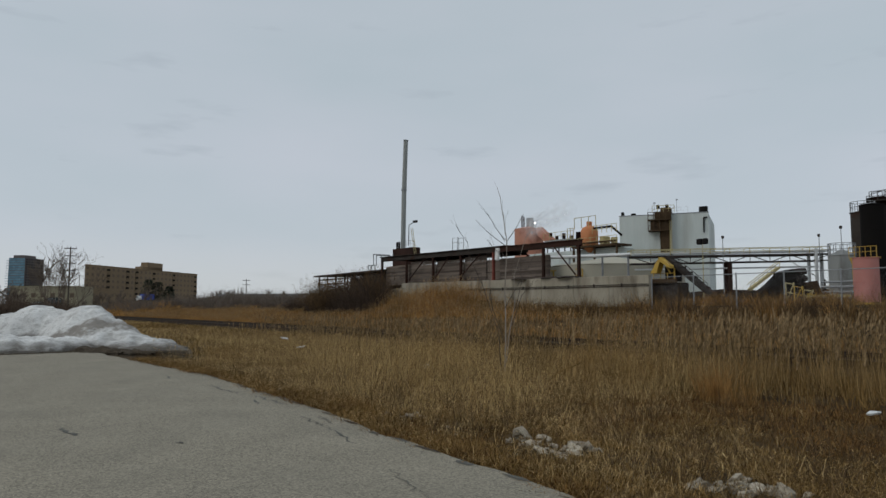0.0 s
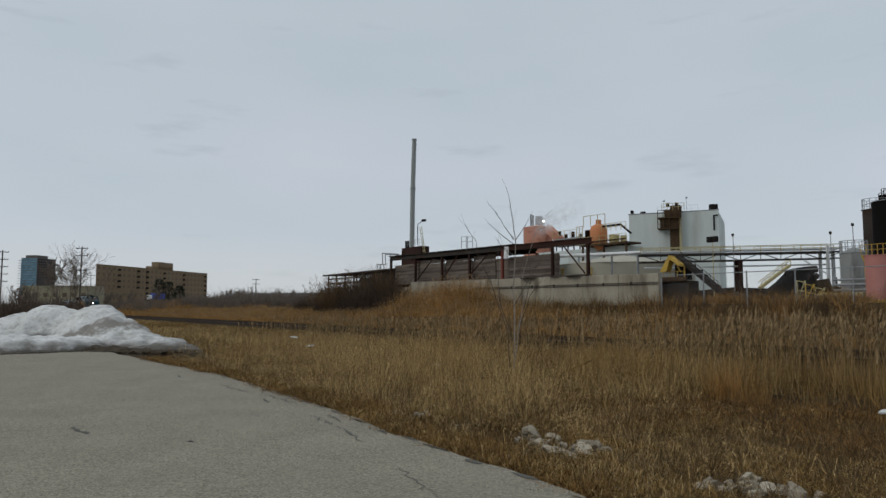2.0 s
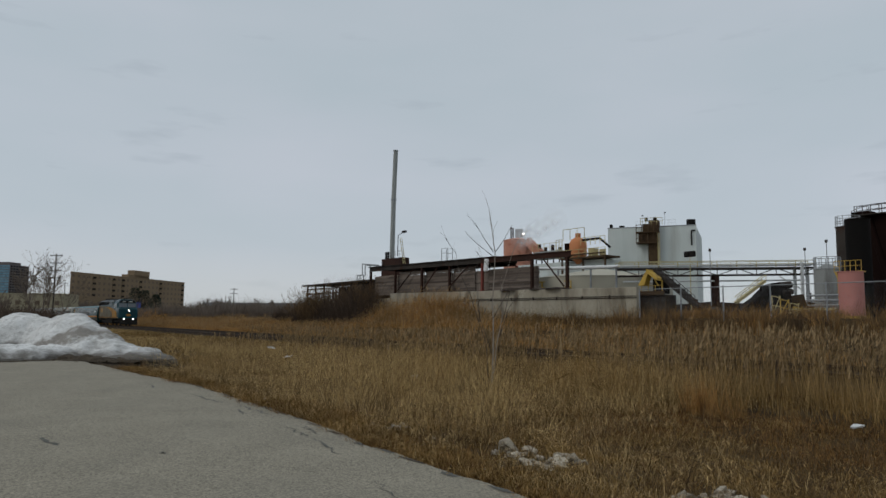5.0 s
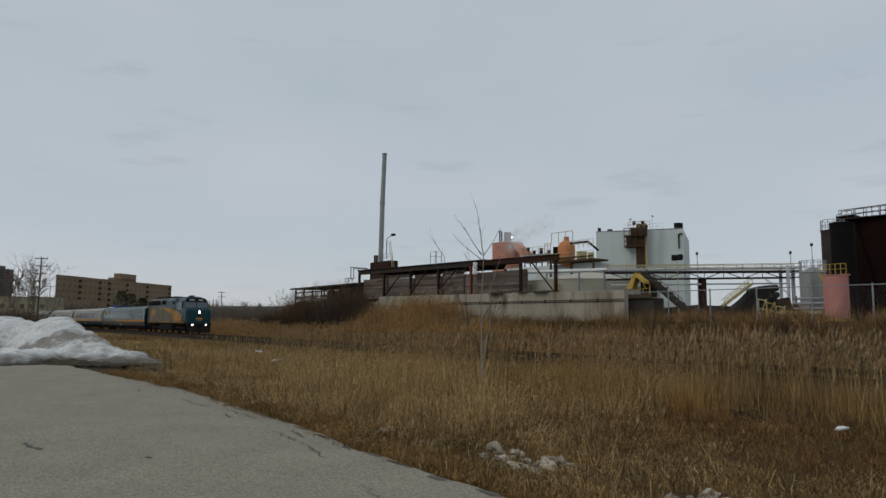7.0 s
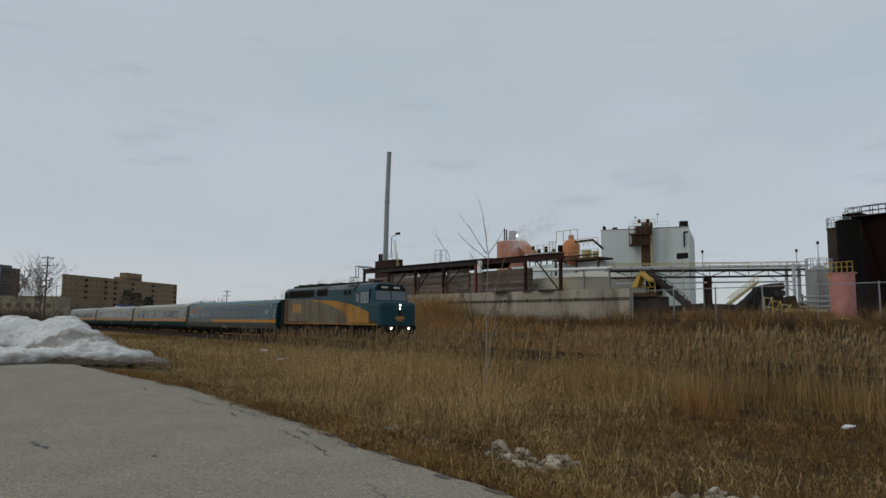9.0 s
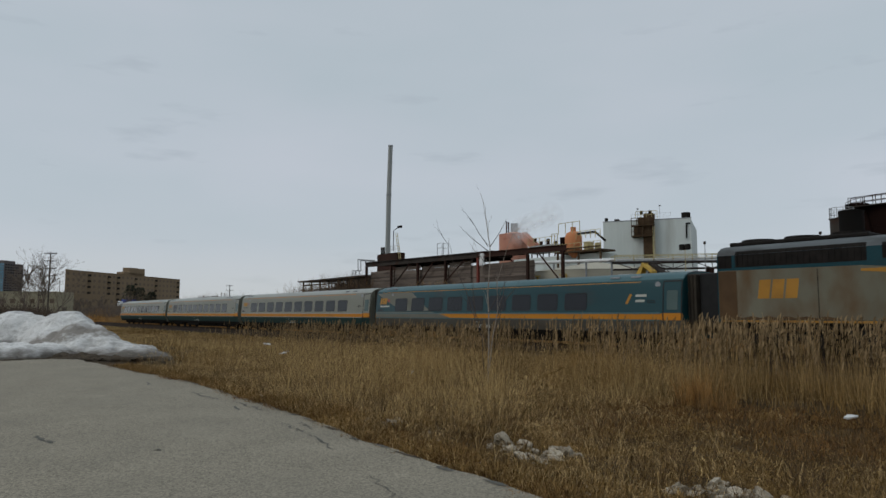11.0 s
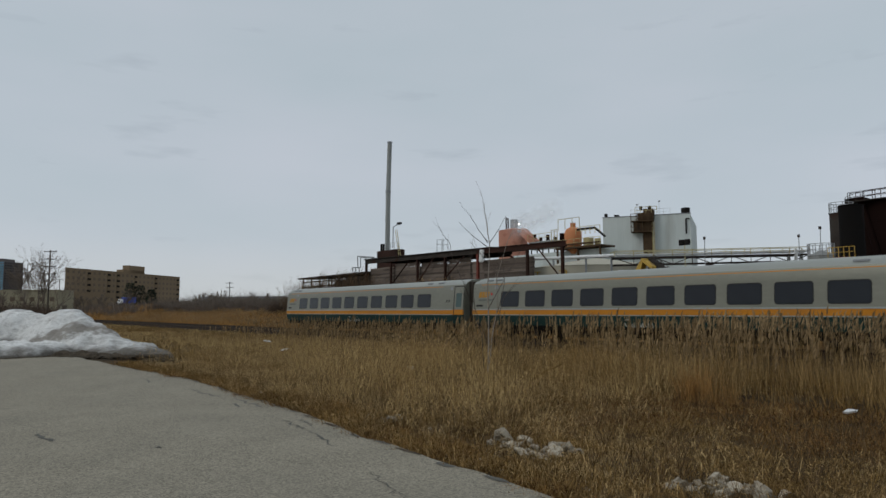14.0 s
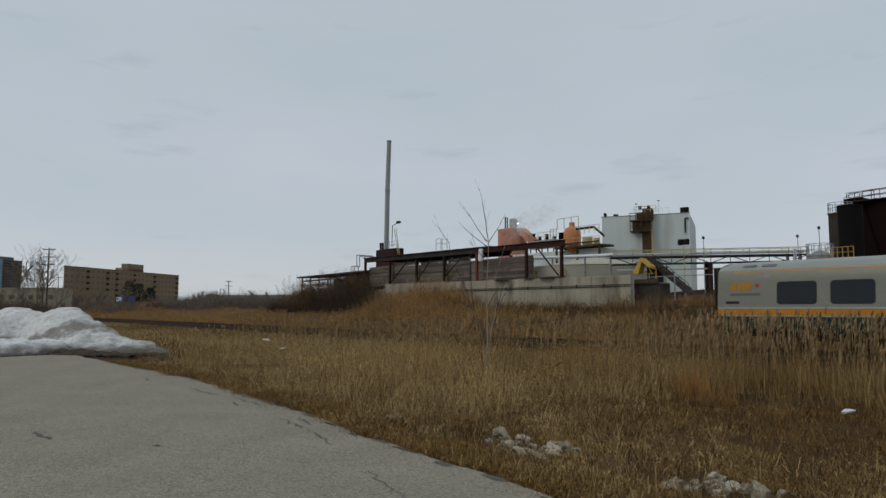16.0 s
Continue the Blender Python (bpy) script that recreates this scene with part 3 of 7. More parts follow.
def edge_dirt(lot):
    """Thin crumbs of dirt and tar along the lot's broken edge."""
    rng = random.Random(61)
    for i in range(26):
        x = -22 + i * 0.74 + rng.uniform(-0.3, 0.3)
        c = Shape()
        w, h, n = rng.uniform(0.08, 0.34), rng.uniform(0.02, 0.07), 11
        y = float(lot_edge(x)) - h * rng.uniform(0.7, 1.6) - 0.05
        c.add([(x + w * math.cos(k * math.tau / n) * rng.uniform(0.6, 1.1), y + h * math.sin(k * math.tau / n) * rng.uniform(0.4, 1.2), 0.004) for k in range(n)], [tuple(range(n))])
        part("dirt_patch", c, CRACK if i % 3 else DIRT, lot)


def make_track(y, name, sleepers):
    """One standard-gauge track: ballast top, two rails, sleepers."""
    tr = thing(name, pose(0, y, 0.02), "rusty steel rails on dark sleepers and ballast", "railway track", kind="structure")
    for side in (-0.7525, 0.7525):
        r = Shape()
        prof = [(-0.07, -0.172), (0.07, -0.172), (0.07, -0.155), (0.012, -0.13), (0.012, -0.045), (0.036, -0.035), (0.036, -0.004), (0.028, 0), (-0.028, 0), (-0.036, -0.004), (-0.036, -0.035), (-0.012, -0.045), (-0.012, -0.13), (-0.07, -0.155)]
        r.loft([[(x, side + a, b) for a, b in prof] for x in (-700.0, -100.0, 200.0)])
        part("rail", r, RAIL, tr)
    s = Shape()
    s.box(-0.115, 0.115, -1.3, 1.3, -0.30, -0.172, 0.015)
    me = None
    rng = random.Random(int(y))
    for i in range(sleepers):
        at = pose(-6.0 - i * 0.55, rng.uniform(-0.04, 0.04), 0, 0, 0, rng.uniform(-1.5, 1.5))
        ob = part("sleeper", me or s, SLEEPER, tr, at=at)
        me = ob.data
    rest = Shape()
    for i in range(sleepers, 640):
        x = -6.0 - i * 0.55
        rest.box(x - 0.115, x + 0.115, -1.3, 1.3, -0.30, -0.172)
    tagged(part("far_sleeper", rest, SLEEPER, tr), kind="stuff")
    return tr


def make_ballast():
    s = Shape()
    rng = np.random.default_rng(3)
    rows = []
    for x in list(np.arange(-700, -160, 20)) + list(np.arange(-160, 10, 0.8)) + [30, 100, 200]:
        z = rng.uniform(-0.025, 0.025, 7)
        near = 19.4 + 0.25 * float(wobble(x, 0, 4))
        rows.append([(x, near, -0.34), (x, 20.9, -0.20 + z[0]), (x, 23.0, -0.19 + z[1]), (x, 25.4, -0.22 + z[2]), (x, 28.0, -0.19 + z[3]), (x, 30.2, -0.20 + z[4]), (x, 31.8, -0.62)])
    s.loft(rows, closed=False, caps=False)
    tagged(part("ballast", s, BALLAST), "grey-brown crushed stone bed under two tracks", "ballast", kind="structure")


# ---- blades, reeds, twigs ----
def blade_mesh(name, root, tip, width, bend, material, turn):
    """Tapered three-point blades from root to tip, bowed by bend."""
    n = len(root)
    mid = (root + tip) / 2 + bend
    side = np.stack([np.cos(turn), np.sin(turn), np.zeros(n)], 1) * width[:, None] / 2
    v = np.stack([root - side, root + side, mid + side * 0.75, mid - side * 0.75, tip], 1).reshape(-1, 3)
    base = np.arange(n)[:, None] * 5
    loops = (base + np.array([0, 1, 2, 3, 3, 2, 4])).ravel()
    starts = (np.arange(n)[:, None] * 7 + np.array([0, 4])).ravel()
    me = bpy.data.meshes.new(name)
    me.vertices.add(len(v))
    me.vertices.foreach_set("co", v.ravel())
    me.loops.add(len(loops))
    me.loops.foreach_set("vertex_index", loops.astype(np.int32))
    me.polygons.add(len(starts))
    me.polygons.foreach_set("loop_start", starts.astype(np.int32))
    me.update(calc_edges=True)
    me.materials.append(material)
    return me


STONES = [
    (-6.98, 6.34, 0.24), (-6.72, 6.47, 0.17), (-6.2, 5.85, 0.12), (-6.04, 5.96, 0.1), (-6.13, 6.28, 0.12), (-5.97, 6.32, 0.12), (-6.1, 6.61, 0.14),
    (-5.93, 6.65, 0.1), (-4.18, 6.79, 0.17), (-3.83, 6.59, 0.13), (-3.67, 6.58, 0.12), (-3.52, 6.57, 0.13), (-3.88, 6.09, 0.11), (-4.16, 5.94, 0.08),
    (-3.65, 6.14, 0.12), (-9.25, 6.04, 0.12), (-9.57, 6.38, 0.09), (-9.12, 5.85, 0.07), (-13.55, 5.68, 0.13), (-12.25, 6.05, 0.13)]


def clear_of_stones(x, y):
    """Less growth on and just before the stones."""
    open_ground = np.ones(len(x))
    for sx, sy, r in STONES:
        open_ground = np.minimum(open_ground, 0.22 + smooth_step(0.9, 2.1, np.hypot(x - sx, y - sy + r * 0.6) / (r * 1.4)))
    return open_ground


def scatter(rng, n, x0, x1, y0, y1, keep):
    """Random places in a rectangle, thinned by keep(x, y), within the wedge of open ground before the lot."""
    x, y = rng.uniform(x0, x1, n), rng.uniform(y0, y1, n)
    ok = (rng.random(n) < keep(x, y) * (clear_of_stones(x, y) if y0 < 8 else 1)) & (x < -0.24 * y + 1)
    return x[ok], y[ok]


def grow(name, rng, x, y, height, width, tilt, material, label, category, sag=0.10, a=None):
    """Blades at the given places, leaning by up to tilt radians, as one object that nobody could count."""
    n = len(x)
    h = height * rng.uniform(0.6, 1.15, n)
    a = rng.uniform(0, math.tau, n) if a is None else a
    lean = tilt * (0.76 + 0.24 * rng.random(n)) if tilt > 1.3 else tilt * rng.random(n) ** 0.7
    root = np.stack([x, y, ground_z(x, y) - 0.02], 1)
    out = np.sin(lean) * h
    tip = root + np.stack([np.cos(a) * out, np.sin(a) * out, np.maximum(np.cos(lean), 0.06) * h], 1)
    bend = np.stack([-np.cos(a) * out * sag, -np.sin(a) * out * sag, out * sag * 1.6], 1)
    me = blade_mesh(name, root, tip, width * rng.uniform(0.6, 1.3, n), bend, material, rng.uniform(0, math.tau, n))
    tagged(new(name, me), label, category, kind="stuff")
    return root, tip


def tussocks(name, rng, cx, cy, blades, radius, height, width, tilt, material, label, sag=0.12):
    """Clumps of blades that lean outward from their middle."""
    n = len(cx)
    size = rng.uniform(0.35, 1.0, n) ** 1.6 * 1.7 + 0.15
    k = np.repeat(np.arange(n), blades)
    a = rng.uniform(0, math.tau, len(k))
    r = radius * size[k] * rng.random(len(k)) ** 0.6
    low = 1 - 0.42 * smooth_step(-12, -7, cx) * smooth_step(13, 11, cy)
    return grow(name, rng, cx[k] + np.cos(a) * r, cy[k] + np.sin(a) * r, height * (size * low)[k], width, tilt, material, label, "grass", sag=sag, a=a + rng.normal(0, 1.1, len(k)))


def fluff(name, rng, x, y, top, size, material, label):
    """Loose panicles and broken bits that point every way, from the ground to a height top."""
    n = len(x)
    root = np.stack([x, y, ground_z(x, y) + top * rng.random(n) ** 0.7], 1)
    d = rng.normal(0, 1, (n, 3)) * np.array([1, 1, 0.75])
    d = d / np.linalg.norm(d, axis=1)[:, None] * (size * rng.uniform(0.4, 1.6, n))[:, None]
    me = blade_mesh(name, root, root + d, 0.0062 * rng.uniform(0.6, 1.5, n), rng.normal(0, size * 0.12, (n, 3)), material, rng.uniform(0, math.tau, n))
    tagged(new(name, me), label, "grass", kind="stuff")


def plumes(name, rng, tip, size, material, label, k=10):
    """Feathery seed heads that droop to one side at the stalks' tips."""
    n = len(tip)
    wind = rng.uniform(-0.6, 2.4, n)
    s = np.repeat(size * rng.uniform(0.6, 1.3, n), k)
    w = np.repeat(wind, k) + rng.normal(0, 0.5, n * k)
    u = rng.random(n * k)
    t = np.repeat(tip, k, 0)
    root = t - np.stack([np.zeros(n * k), np.zeros(n * k), s * u * 0.9], 1)
    end = root + np.stack([np.cos(w) * s * 0.17, np.sin(w) * s * 0.17, s * rng.uniform(0.15, 0.55, n * k)], 1)
    me = blade_mesh(name, root, end, s * 0.075 * math.sqrt(10 / k), np.stack([np.zeros(n * k), np.zeros(n * k), s * 0.06], 1), material, rng.uniform(0, math.tau, n * k))
    tagged(new(name, me), label, "reeds", kind="stuff")


def make_grass():
    rng = np.random.default_rng(11)
    one = lambda x, y: 1.0 + 0 * x
    beyond = lambda x, y: (y > lot_edge(x) + 0.03) & (x > -23.0 - 2.2 * np.clip(y - 6.6, 0, 2.2))
    near = lambda x: smooth_step(-13, -8, x)
    mix = lambda x, y, s, o: np.clip(0.5 + 1.25 * fbm(x, y, s * 1.9, o), 0, 1)
    # the bare, dark low strip before the reeds
    bare = lambda x, y: smooth_step(-13.0, -9.0, x) * smooth_step(9.4, 10.8, y + 2.2 * fbm(x, y, 1.6, 71)) * smooth_step(14.6, 13.4, y + 0.8 * fbm(x, y, 1.6, 72))
    open_low = lambda x, y: 1 - 0.90 * bare(x, y)
    # flattened litter over the verge
    x, y = scatter(rng, 190000, -30, 2, 4.3, 13.5, lambda x, y: np.where(beyond(x, y), (0.04 + 0.80 * mix(x, y, 0.9, 4)) * open_low(x, y) * (1 - 0.20 * near(x) - 0.30 * smooth_step(-8, -4.5, x)), 0))
    grow("flattened_straw", rng, x, y, 0.26, 0.0056, 1.57, STRAW, "flattened straw litter on the verge", "grass", sag=0.24)
    x, y = scatter(rng, 230000, -30, 2, 4.3, 13.5, lambda x, y: np.where(beyond(x, y), (0.10 + 0.75 * mix(x, y, 0.7, 21)) * open_low(x, y), 0))
    grow("flattened_grass", rng, x, y, 0.24, 0.0056, 1.55, GRASS, "matted dead brown grass on the verge", "grass", sag=0.24)
    # long stray straws lying across the mat
    x, y = scatter(rng, 5200, -18, 2, 4.8, 12.5, lambda x, y: np.where(beyond(x, y - 0.2), (0.1 + 0.7 * mix(x, y, 1.4, 31)) * (1 - 0.5 * bare(x, y)) * (1 - 0.6 * smooth_step(-8, -4.5, x)), 0))
    grow("stray_straw", rng, x, y, 0.58, 0.0044, 1.5, STRAW, "long bent straws lying over the grass", "grass", sag=0.26)
    # tussocks
    x, y = scatter(rng, 2600, -30, 2, 4.9, 12.6, lambda x, y: np.where(beyond(x, y - 0.15), mix(x, y, 1.2, 5) * open_low(x, y) * (1 - 0.35 * near(x) - 0.25 * smooth_step(-8, -4.5, x)), 0))
    tussocks("straw_tussocks", rng, x, y, 56, 0.18, 0.33, 0.0043, 1.5, STRAW, "pale straw tussocks in the verge", sag=0.2)
    x, y = scatter(rng, 3000, -30, 2, 4.7, 12.6, lambda x, y: np.where(beyond(x, y - 0.1), mix(x, y, 0.9, 9) * open_low(x, y), 0))
    tussocks("brown_tussocks", rng, x, y, 52, 0.18, 0.28, 0.0056, 1.45, GRASS, "brown dead tussocks in the verge", sag=0.2)
    # darker matted growth on the low ground towards the reeds
    x, y = scatter(rng, 3800, -15, 2, 6.2, 13.2, lambda x, y: mix(x, y, 0.8, 12) ** 1.5 * near(x) * (0.20 + 0.80 * smooth_step(8.8, 10.4, y)))
    tussocks("dark_tussocks", rng, x, y, 56, 0.22, 0.17, 0.0062, 1.5, FRINGE, "dark matted tussocks near the ditch")
    x, y = scatter(rng, 120000, -14, 2, 8.0, 15.0, lambda x, y: bare(x, y) * (0.06 + 0.75 * mix(x, y, 0.45, 64)))
    grow("strip_litter", rng, x, y, 0.20, 0.0060, 1.52, FRINGE, "dark trampled litter on bare earth", "grass", sag=0.24)
    x, y = scatter(rng, 30000, -14, 2, 8.0, 15.0, lambda x, y: bare(x, y) * mix(x, y, 0.7, 66) ** 2)
    grow("strip_straw", rng, x, y, 0.24, 0.0050, 1.5, GRASS, "scattered brown straw on bare earth", "grass", sag=0.24)
    # a few dark weed clumps standing over the mat
    x, y = scatter(rng, 90, -15, 1, 5.6, 11.5, lambda x, y: 0.25 + 0.6 * mix(x, y, 1.0, 61))
    tussocks("weed_clumps", rng, x, y, 40, 0.16, 0.42, 0.008, 1.0, BRUSH, "dark brown weed clumps over the matted grass")
    # a rust-coloured tuft before the reeds
    x, y = -8.28 + rng.normal(0, 0.28, 14), 12.96 + rng.normal(0, 0.2, 14)
    tussocks("rust_tuft", rng, x, y, 50, 0.15, 0.62, 0.008, 0.5, RUST_REED, "rust-coloured tuft of grass before the reeds")
    # brown fringe along the asphalt
    x = rng.uniform(-23.2, -2.0, 1500)
    y = lot_edge(x) + 0.04 + 0.16 * wobble(x, 0, 0.6, 5) + np.abs(rng.normal(0, 0.34, 1500))
    keep = rng.random(1500) < clear_of_stones(x, y) * (0.25 + 0.75 * mix(x, y, 0.6, 33)) * np.where(y < lot_edge(x) + 0.02, 0.5, 1)
    x, y = x[keep], y[keep]
    mixed = rng.random(len(x)) < 0.45
    tussocks("fringe_grass", rng, x[mixed], y[mixed], 50, 0.17, 0.26, 0.0060, 1.4, FRINGE, "rusty brown grass fringing the asphalt")
    tussocks("fringe_straw", rng, x[~mixed], y[~mixed], 44, 0.18, 0.28, 0.0056, 1.45, GRASS, "tan matted grass fringing the asphalt", sag=0.2)
    # taller tan grass standing in clumps along the verge
    stand = lambda x, y: smooth_step(-26, -17, x) * smooth_step(-7.5, -11, x) * smooth_step(5.6, 7.0, y)
    x, y = scatter(rng, 4300, -28, -7, 5.4, 15.5, lambda x, y: np.where(beyond(x, y - 0.6), stand(x, y) * mix(x, y, 1.3, 2) ** 1.4, 0))
    r, tip = tussocks("tall_grass", rng, x, y, 24, 0.26, 0.86, 0.0055, 1.15, STRAW, "tall dry tan grass in loose clumps", sag=0.14)
    plumes("grass_heads", rng, tip[rng.random(len(tip)) < 0.45], 0.10, STRAW, "tan seed heads of tall grass", 4)
    x, y = scatter(rng, 10500, -34, -7, 5.4, 15.5, lambda x, y: np.where(beyond(x, y - 0.4), (0.06 + 0.9 * mix(x, y, 1.1, 51) ** 1.3) * smooth_step(-34, -27, x) * smooth_step(-6, -11, x), 0))
    k = np.repeat(np.arange(len(x)), 9)
    bx, by = x[k] + rng.normal(0, 0.12, len(k)), y[k] + rng.normal(0, 0.12, len(k))
    pale = rng.random(len(k)) < 0.10 + 0.85 * mix(bx, by, 1.5, 57)
    grow("verge_grass", rng, bx[pale], by[pale], 0.52, 0.0054, 1.5, STRAW, "tan bent grass on the verge", "grass", sag=0.14)
    grow("verge_brown_grass", rng, bx[~pale], by[~pale], 0.44, 0.0058, 1.5, FRINGE, "brown bent grass on the verge", "grass", sag=0.14)
    verge = lambda x, y: smooth_step(-34, -27, x) * smooth_step(5.2, 5.9, y) * np.where(beyond(x, y - 0.3), 1, 0) * open_low(x, y)
    x, y = scatter(rng, 150000, -34, 0, 5.0, 15.5, lambda x, y: verge(x, y) * (0.10 + 0.9 * mix(x, y, 0.8, 91)) * (1 - 0.50 * near(x)))
    fluff("grass_fluff", rng, x, y, 0.25 + 0.55 * smooth_step(5.4, 7.0, y) * smooth_step(-6.5, -11, x) * (0.4 + 0.6 * mix(x, y, 1.3, 2)), 0.075, STRAW, "loose pale panicles and broken straw")
    x, y = scatter(rng, 90000, -34, 0, 5.0, 14.5, lambda x, y: verge(x, y) * mix(x, y, 0.6, 95) * 0.8)
    fluff("weed_fluff", rng, x, y, 0.18 + 0.42 * smooth_step(5.4, 7.0, y) * smooth_step(-6.5, -11, x), 0.085, BRUSH, "dark broken weed stems in the verge")
    # low grass before the far tracks
    x, y = scatter(rng, 80000, -130, -24, 6, 20.6, lambda x, y: np.where((x < -27) | (y > 8.5), 0.75, 0))
    pale = rng.random(len(x)) < 0.15 + 0.7 * mix(x, y, 5.0, 81)
    grow("low_grass", rng, x[~pale], y[~pale], 0.30, 0.030, 0.9, GRASS, "low brown grass beside the railway", "grass")
    grow("low_straw", rng, x[pale], y[pale], 0.32, 0.026, 1.0, STRAW, "low tan straw beside the railway", "grass")
    x, y = scatter(rng, 26000, -52, -14, 11.5, 19.4, lambda x, y: np.clip(0.55 + 0.4 * wobble(x, y, 2.0, 6), 0, 1) * smooth_step(-52, -30, x))
    r, tip = grow("ditch_grass", rng, x, y, 0.62, 0.011, 0.55, STRAW, "dry tan grass in the ditch", "grass", sag=0.05)
    plumes("ditch_heads", rng, tip[rng.random(len(tip)) < 0.06], 0.20, PLUME, "tan heads among the ditch grass", 6)
    x, y = scatter(rng, 34000, -150, 0, 19.0, 26.6, lambda x, y: np.clip(0.35 + 0.9 * fbm(x, y, 4.0, 15), 0, 1) * np.where(y > 21.3, 0.10, 1.0) * (0.25 + 0.75 * smooth_step(-60, -25, x)))
    grow("ballast_weeds", rng, x, y, 0.42, 0.016, 0.8, GRASS, "sparse dead weeds on the ballast", "grass")
    # dead weed stalks standing over the verge
    x, y = scatter(rng, 760, -26, 1, 5.4, 13.0, lambda x, y: 0.5 + 0.5 * wobble(x, y, 1.5, 14))
    k = np.repeat(np.arange(len(x)), 9)
    grow("dead_weeds", rng, x[k] + rng.normal(0, 0.03, len(k)), y[k] + rng.normal(0, 0.03, len(k)), 0.50, 0.007, 0.95, BRUSH, "dark dead weed stalks", "weeds")
    # reeds in the ditch before the tracks: a thick lower storey, sparse tall stalks
    belt = lambda x, y: smooth_step(12.3, 13.5, y + 0.9 * fbm(x, 0 * x, 2.4, 5) - 0.7 * near(x)) * smooth_step(-26, -14, x)
    x, y = scatter(rng, 42000, -30, 1, 11.4, 19.3, lambda x, y: (0.15 + 0.7 * mix(x, y, 1.2, 3)) * belt(x, y) * (1 - 0.5 * smooth_step(-12, -6, x)))
    grow("reeds", rng, x, y, 0.98 * (0.7 + 0.3 * smooth_step(-21, -13, x)), 0.0090, 0.34, REED, "dense dry tan reeds in the ditch", "reeds", sag=0.05)
    x, y = scatter(rng, 26000, -30, 1, 11.2, 19.3, lambda x, y: 0.8 * np.maximum(belt(x, y), 0.25 * smooth_step(11.2, 12.2, y) * open_low(x, y)))
    grow("reed_leaves", rng, x, y, 0.55, 0.012, 1.1, GRASS, "broken dry leaves among the reeds", "reeds", sag=0.15)
    x, y = scatter(rng, 14500, -44, 1, 11.8, 20.4, lambda x, y: (0.08 + 0.92 * mix(x, y, 1.0, 8)) * np.maximum(belt(x, y), 0.6 * smooth_step(-44, -37, x) * smooth_step(13, 15.5, y)))
    r, tip = grow("tall_reeds", rng, x, y, 1.62 * (0.85 + 0.15 * smooth_step(-21, -13, x)), 0.0085, 0.24, REED, "sparse tall reed stalks", "reeds", sag=0.05)
    plumes("reed_heads", rng, tip[rng.random(len(tip)) < 0.6], 0.34, PLUME, "feathery tan heads of the tall reeds")
    # rust-coloured reeds on the bank behind the tracks
    x, y = scatter(rng, 95000, -175, -6, 31.8, 50.6, lambda x, y: (0.25 + 0.7 * mix(x, y, 3.5, 4)) * (1 - 0.6 * smooth_step(-34, -24, x)) * (1 - 0.55 * smooth_step(-46, -38, x) * smooth_step(41, 45, y)))
    r, tip = grow("bank_reeds", rng, x, y, 1.0 * (0.75 + 0.5 * mix(x, y, 2.0, 14)), 0.030, 0.62, RUST_REED, "rust-brown reeds covering the bank", "reeds", sag=0.06)
    plumes("bank_reed_heads", rng, tip[rng.random(len(tip)) < 0.30], 0.30, BANK_PLUME, "pale heads of the bank reeds", 4)
    # brown weeds between the reeds
    x, y = scatter(rng, 60000, -175, -6, 32.5, 50.6, lambda x, y: mix(x, y, 1.6, 17) * (0.22 + 0.5 * smooth_step(-48, -38, x) * smooth_step(40, 45, y) + 0.25 * smooth_step(-34, -24, x)))
    grow("bank_weeds", rng, x, y, 0.85, 0.030, 0.9, BRUSH, "brown tangled weeds between the bank reeds", "weeds")
    hill = lambda x: np.exp(-(np.abs(x + 69.0) / 11.0) ** 2.6)
    x, y = scatter(rng, 42000, -92, -50, 42.0, 51.0, lambda x, y: np.maximum(hill(x), 0.35 * smooth_step(-92, -80, x)) * smooth_step(42.0, 46.0, y) * (0.35 + 0.6 * mix(x, y, 1.5, 7)))
    r, tip = grow("upper_reeds", rng, x, y, 1.1 + 3.5 * hill(x) * smooth_step(43.5, 49, y) * (0.55 + 0.6 * mix(x, y, 1.1, 41)), 0.038, 0.75, RUST_REED, "tall tan weeds and reeds below the works' wall", "reeds", sag=0.1)
    plumes("upper_reed_heads", rng, tip[rng.random(len(tip)) < 0.4], 0.34, BANK_PLUME, "pale heads of tall reeds", 4)
    # rough grass on the ground farther off
    x, y = scatter(rng, 30000, -420, -90, 32, 75, lambda x, y: 0.8 + 0 * x)
    grow("far_grass", rng, x, y, 0.7, 0.12, 0.6, RUST_REED, "brown grass on the far bank", "grass")


def thicket(name, rng, spots, per, height, width, blade, material, label):
    """Leafless brush: fine upright twigs in rounded clumps, past counting."""
    xs, ys, hs, aa = [], [], [], []
    for cx, cy, k in spots:
        a, u = rng.uniform(0, math.tau, per), rng.random(per) ** 0.55
        xs.append(cx + np.cos(a) * u * width * k)
        ys.append(cy + np.sin(a) * u * width * k)
        hs.append(height * k * np.sqrt(np.clip(1.05 - u * u, 0.05, 1)) * rng.uniform(0.55, 1.1, per))
        aa.append(a)
    x, y, h, a = (np.concatenate(q) for q in (xs, ys, hs, aa))
    grow(name, rng, x, y, h, blade, 0.75, material, label, "brush", a=a + rng.normal(0, 0.9, len(a)))


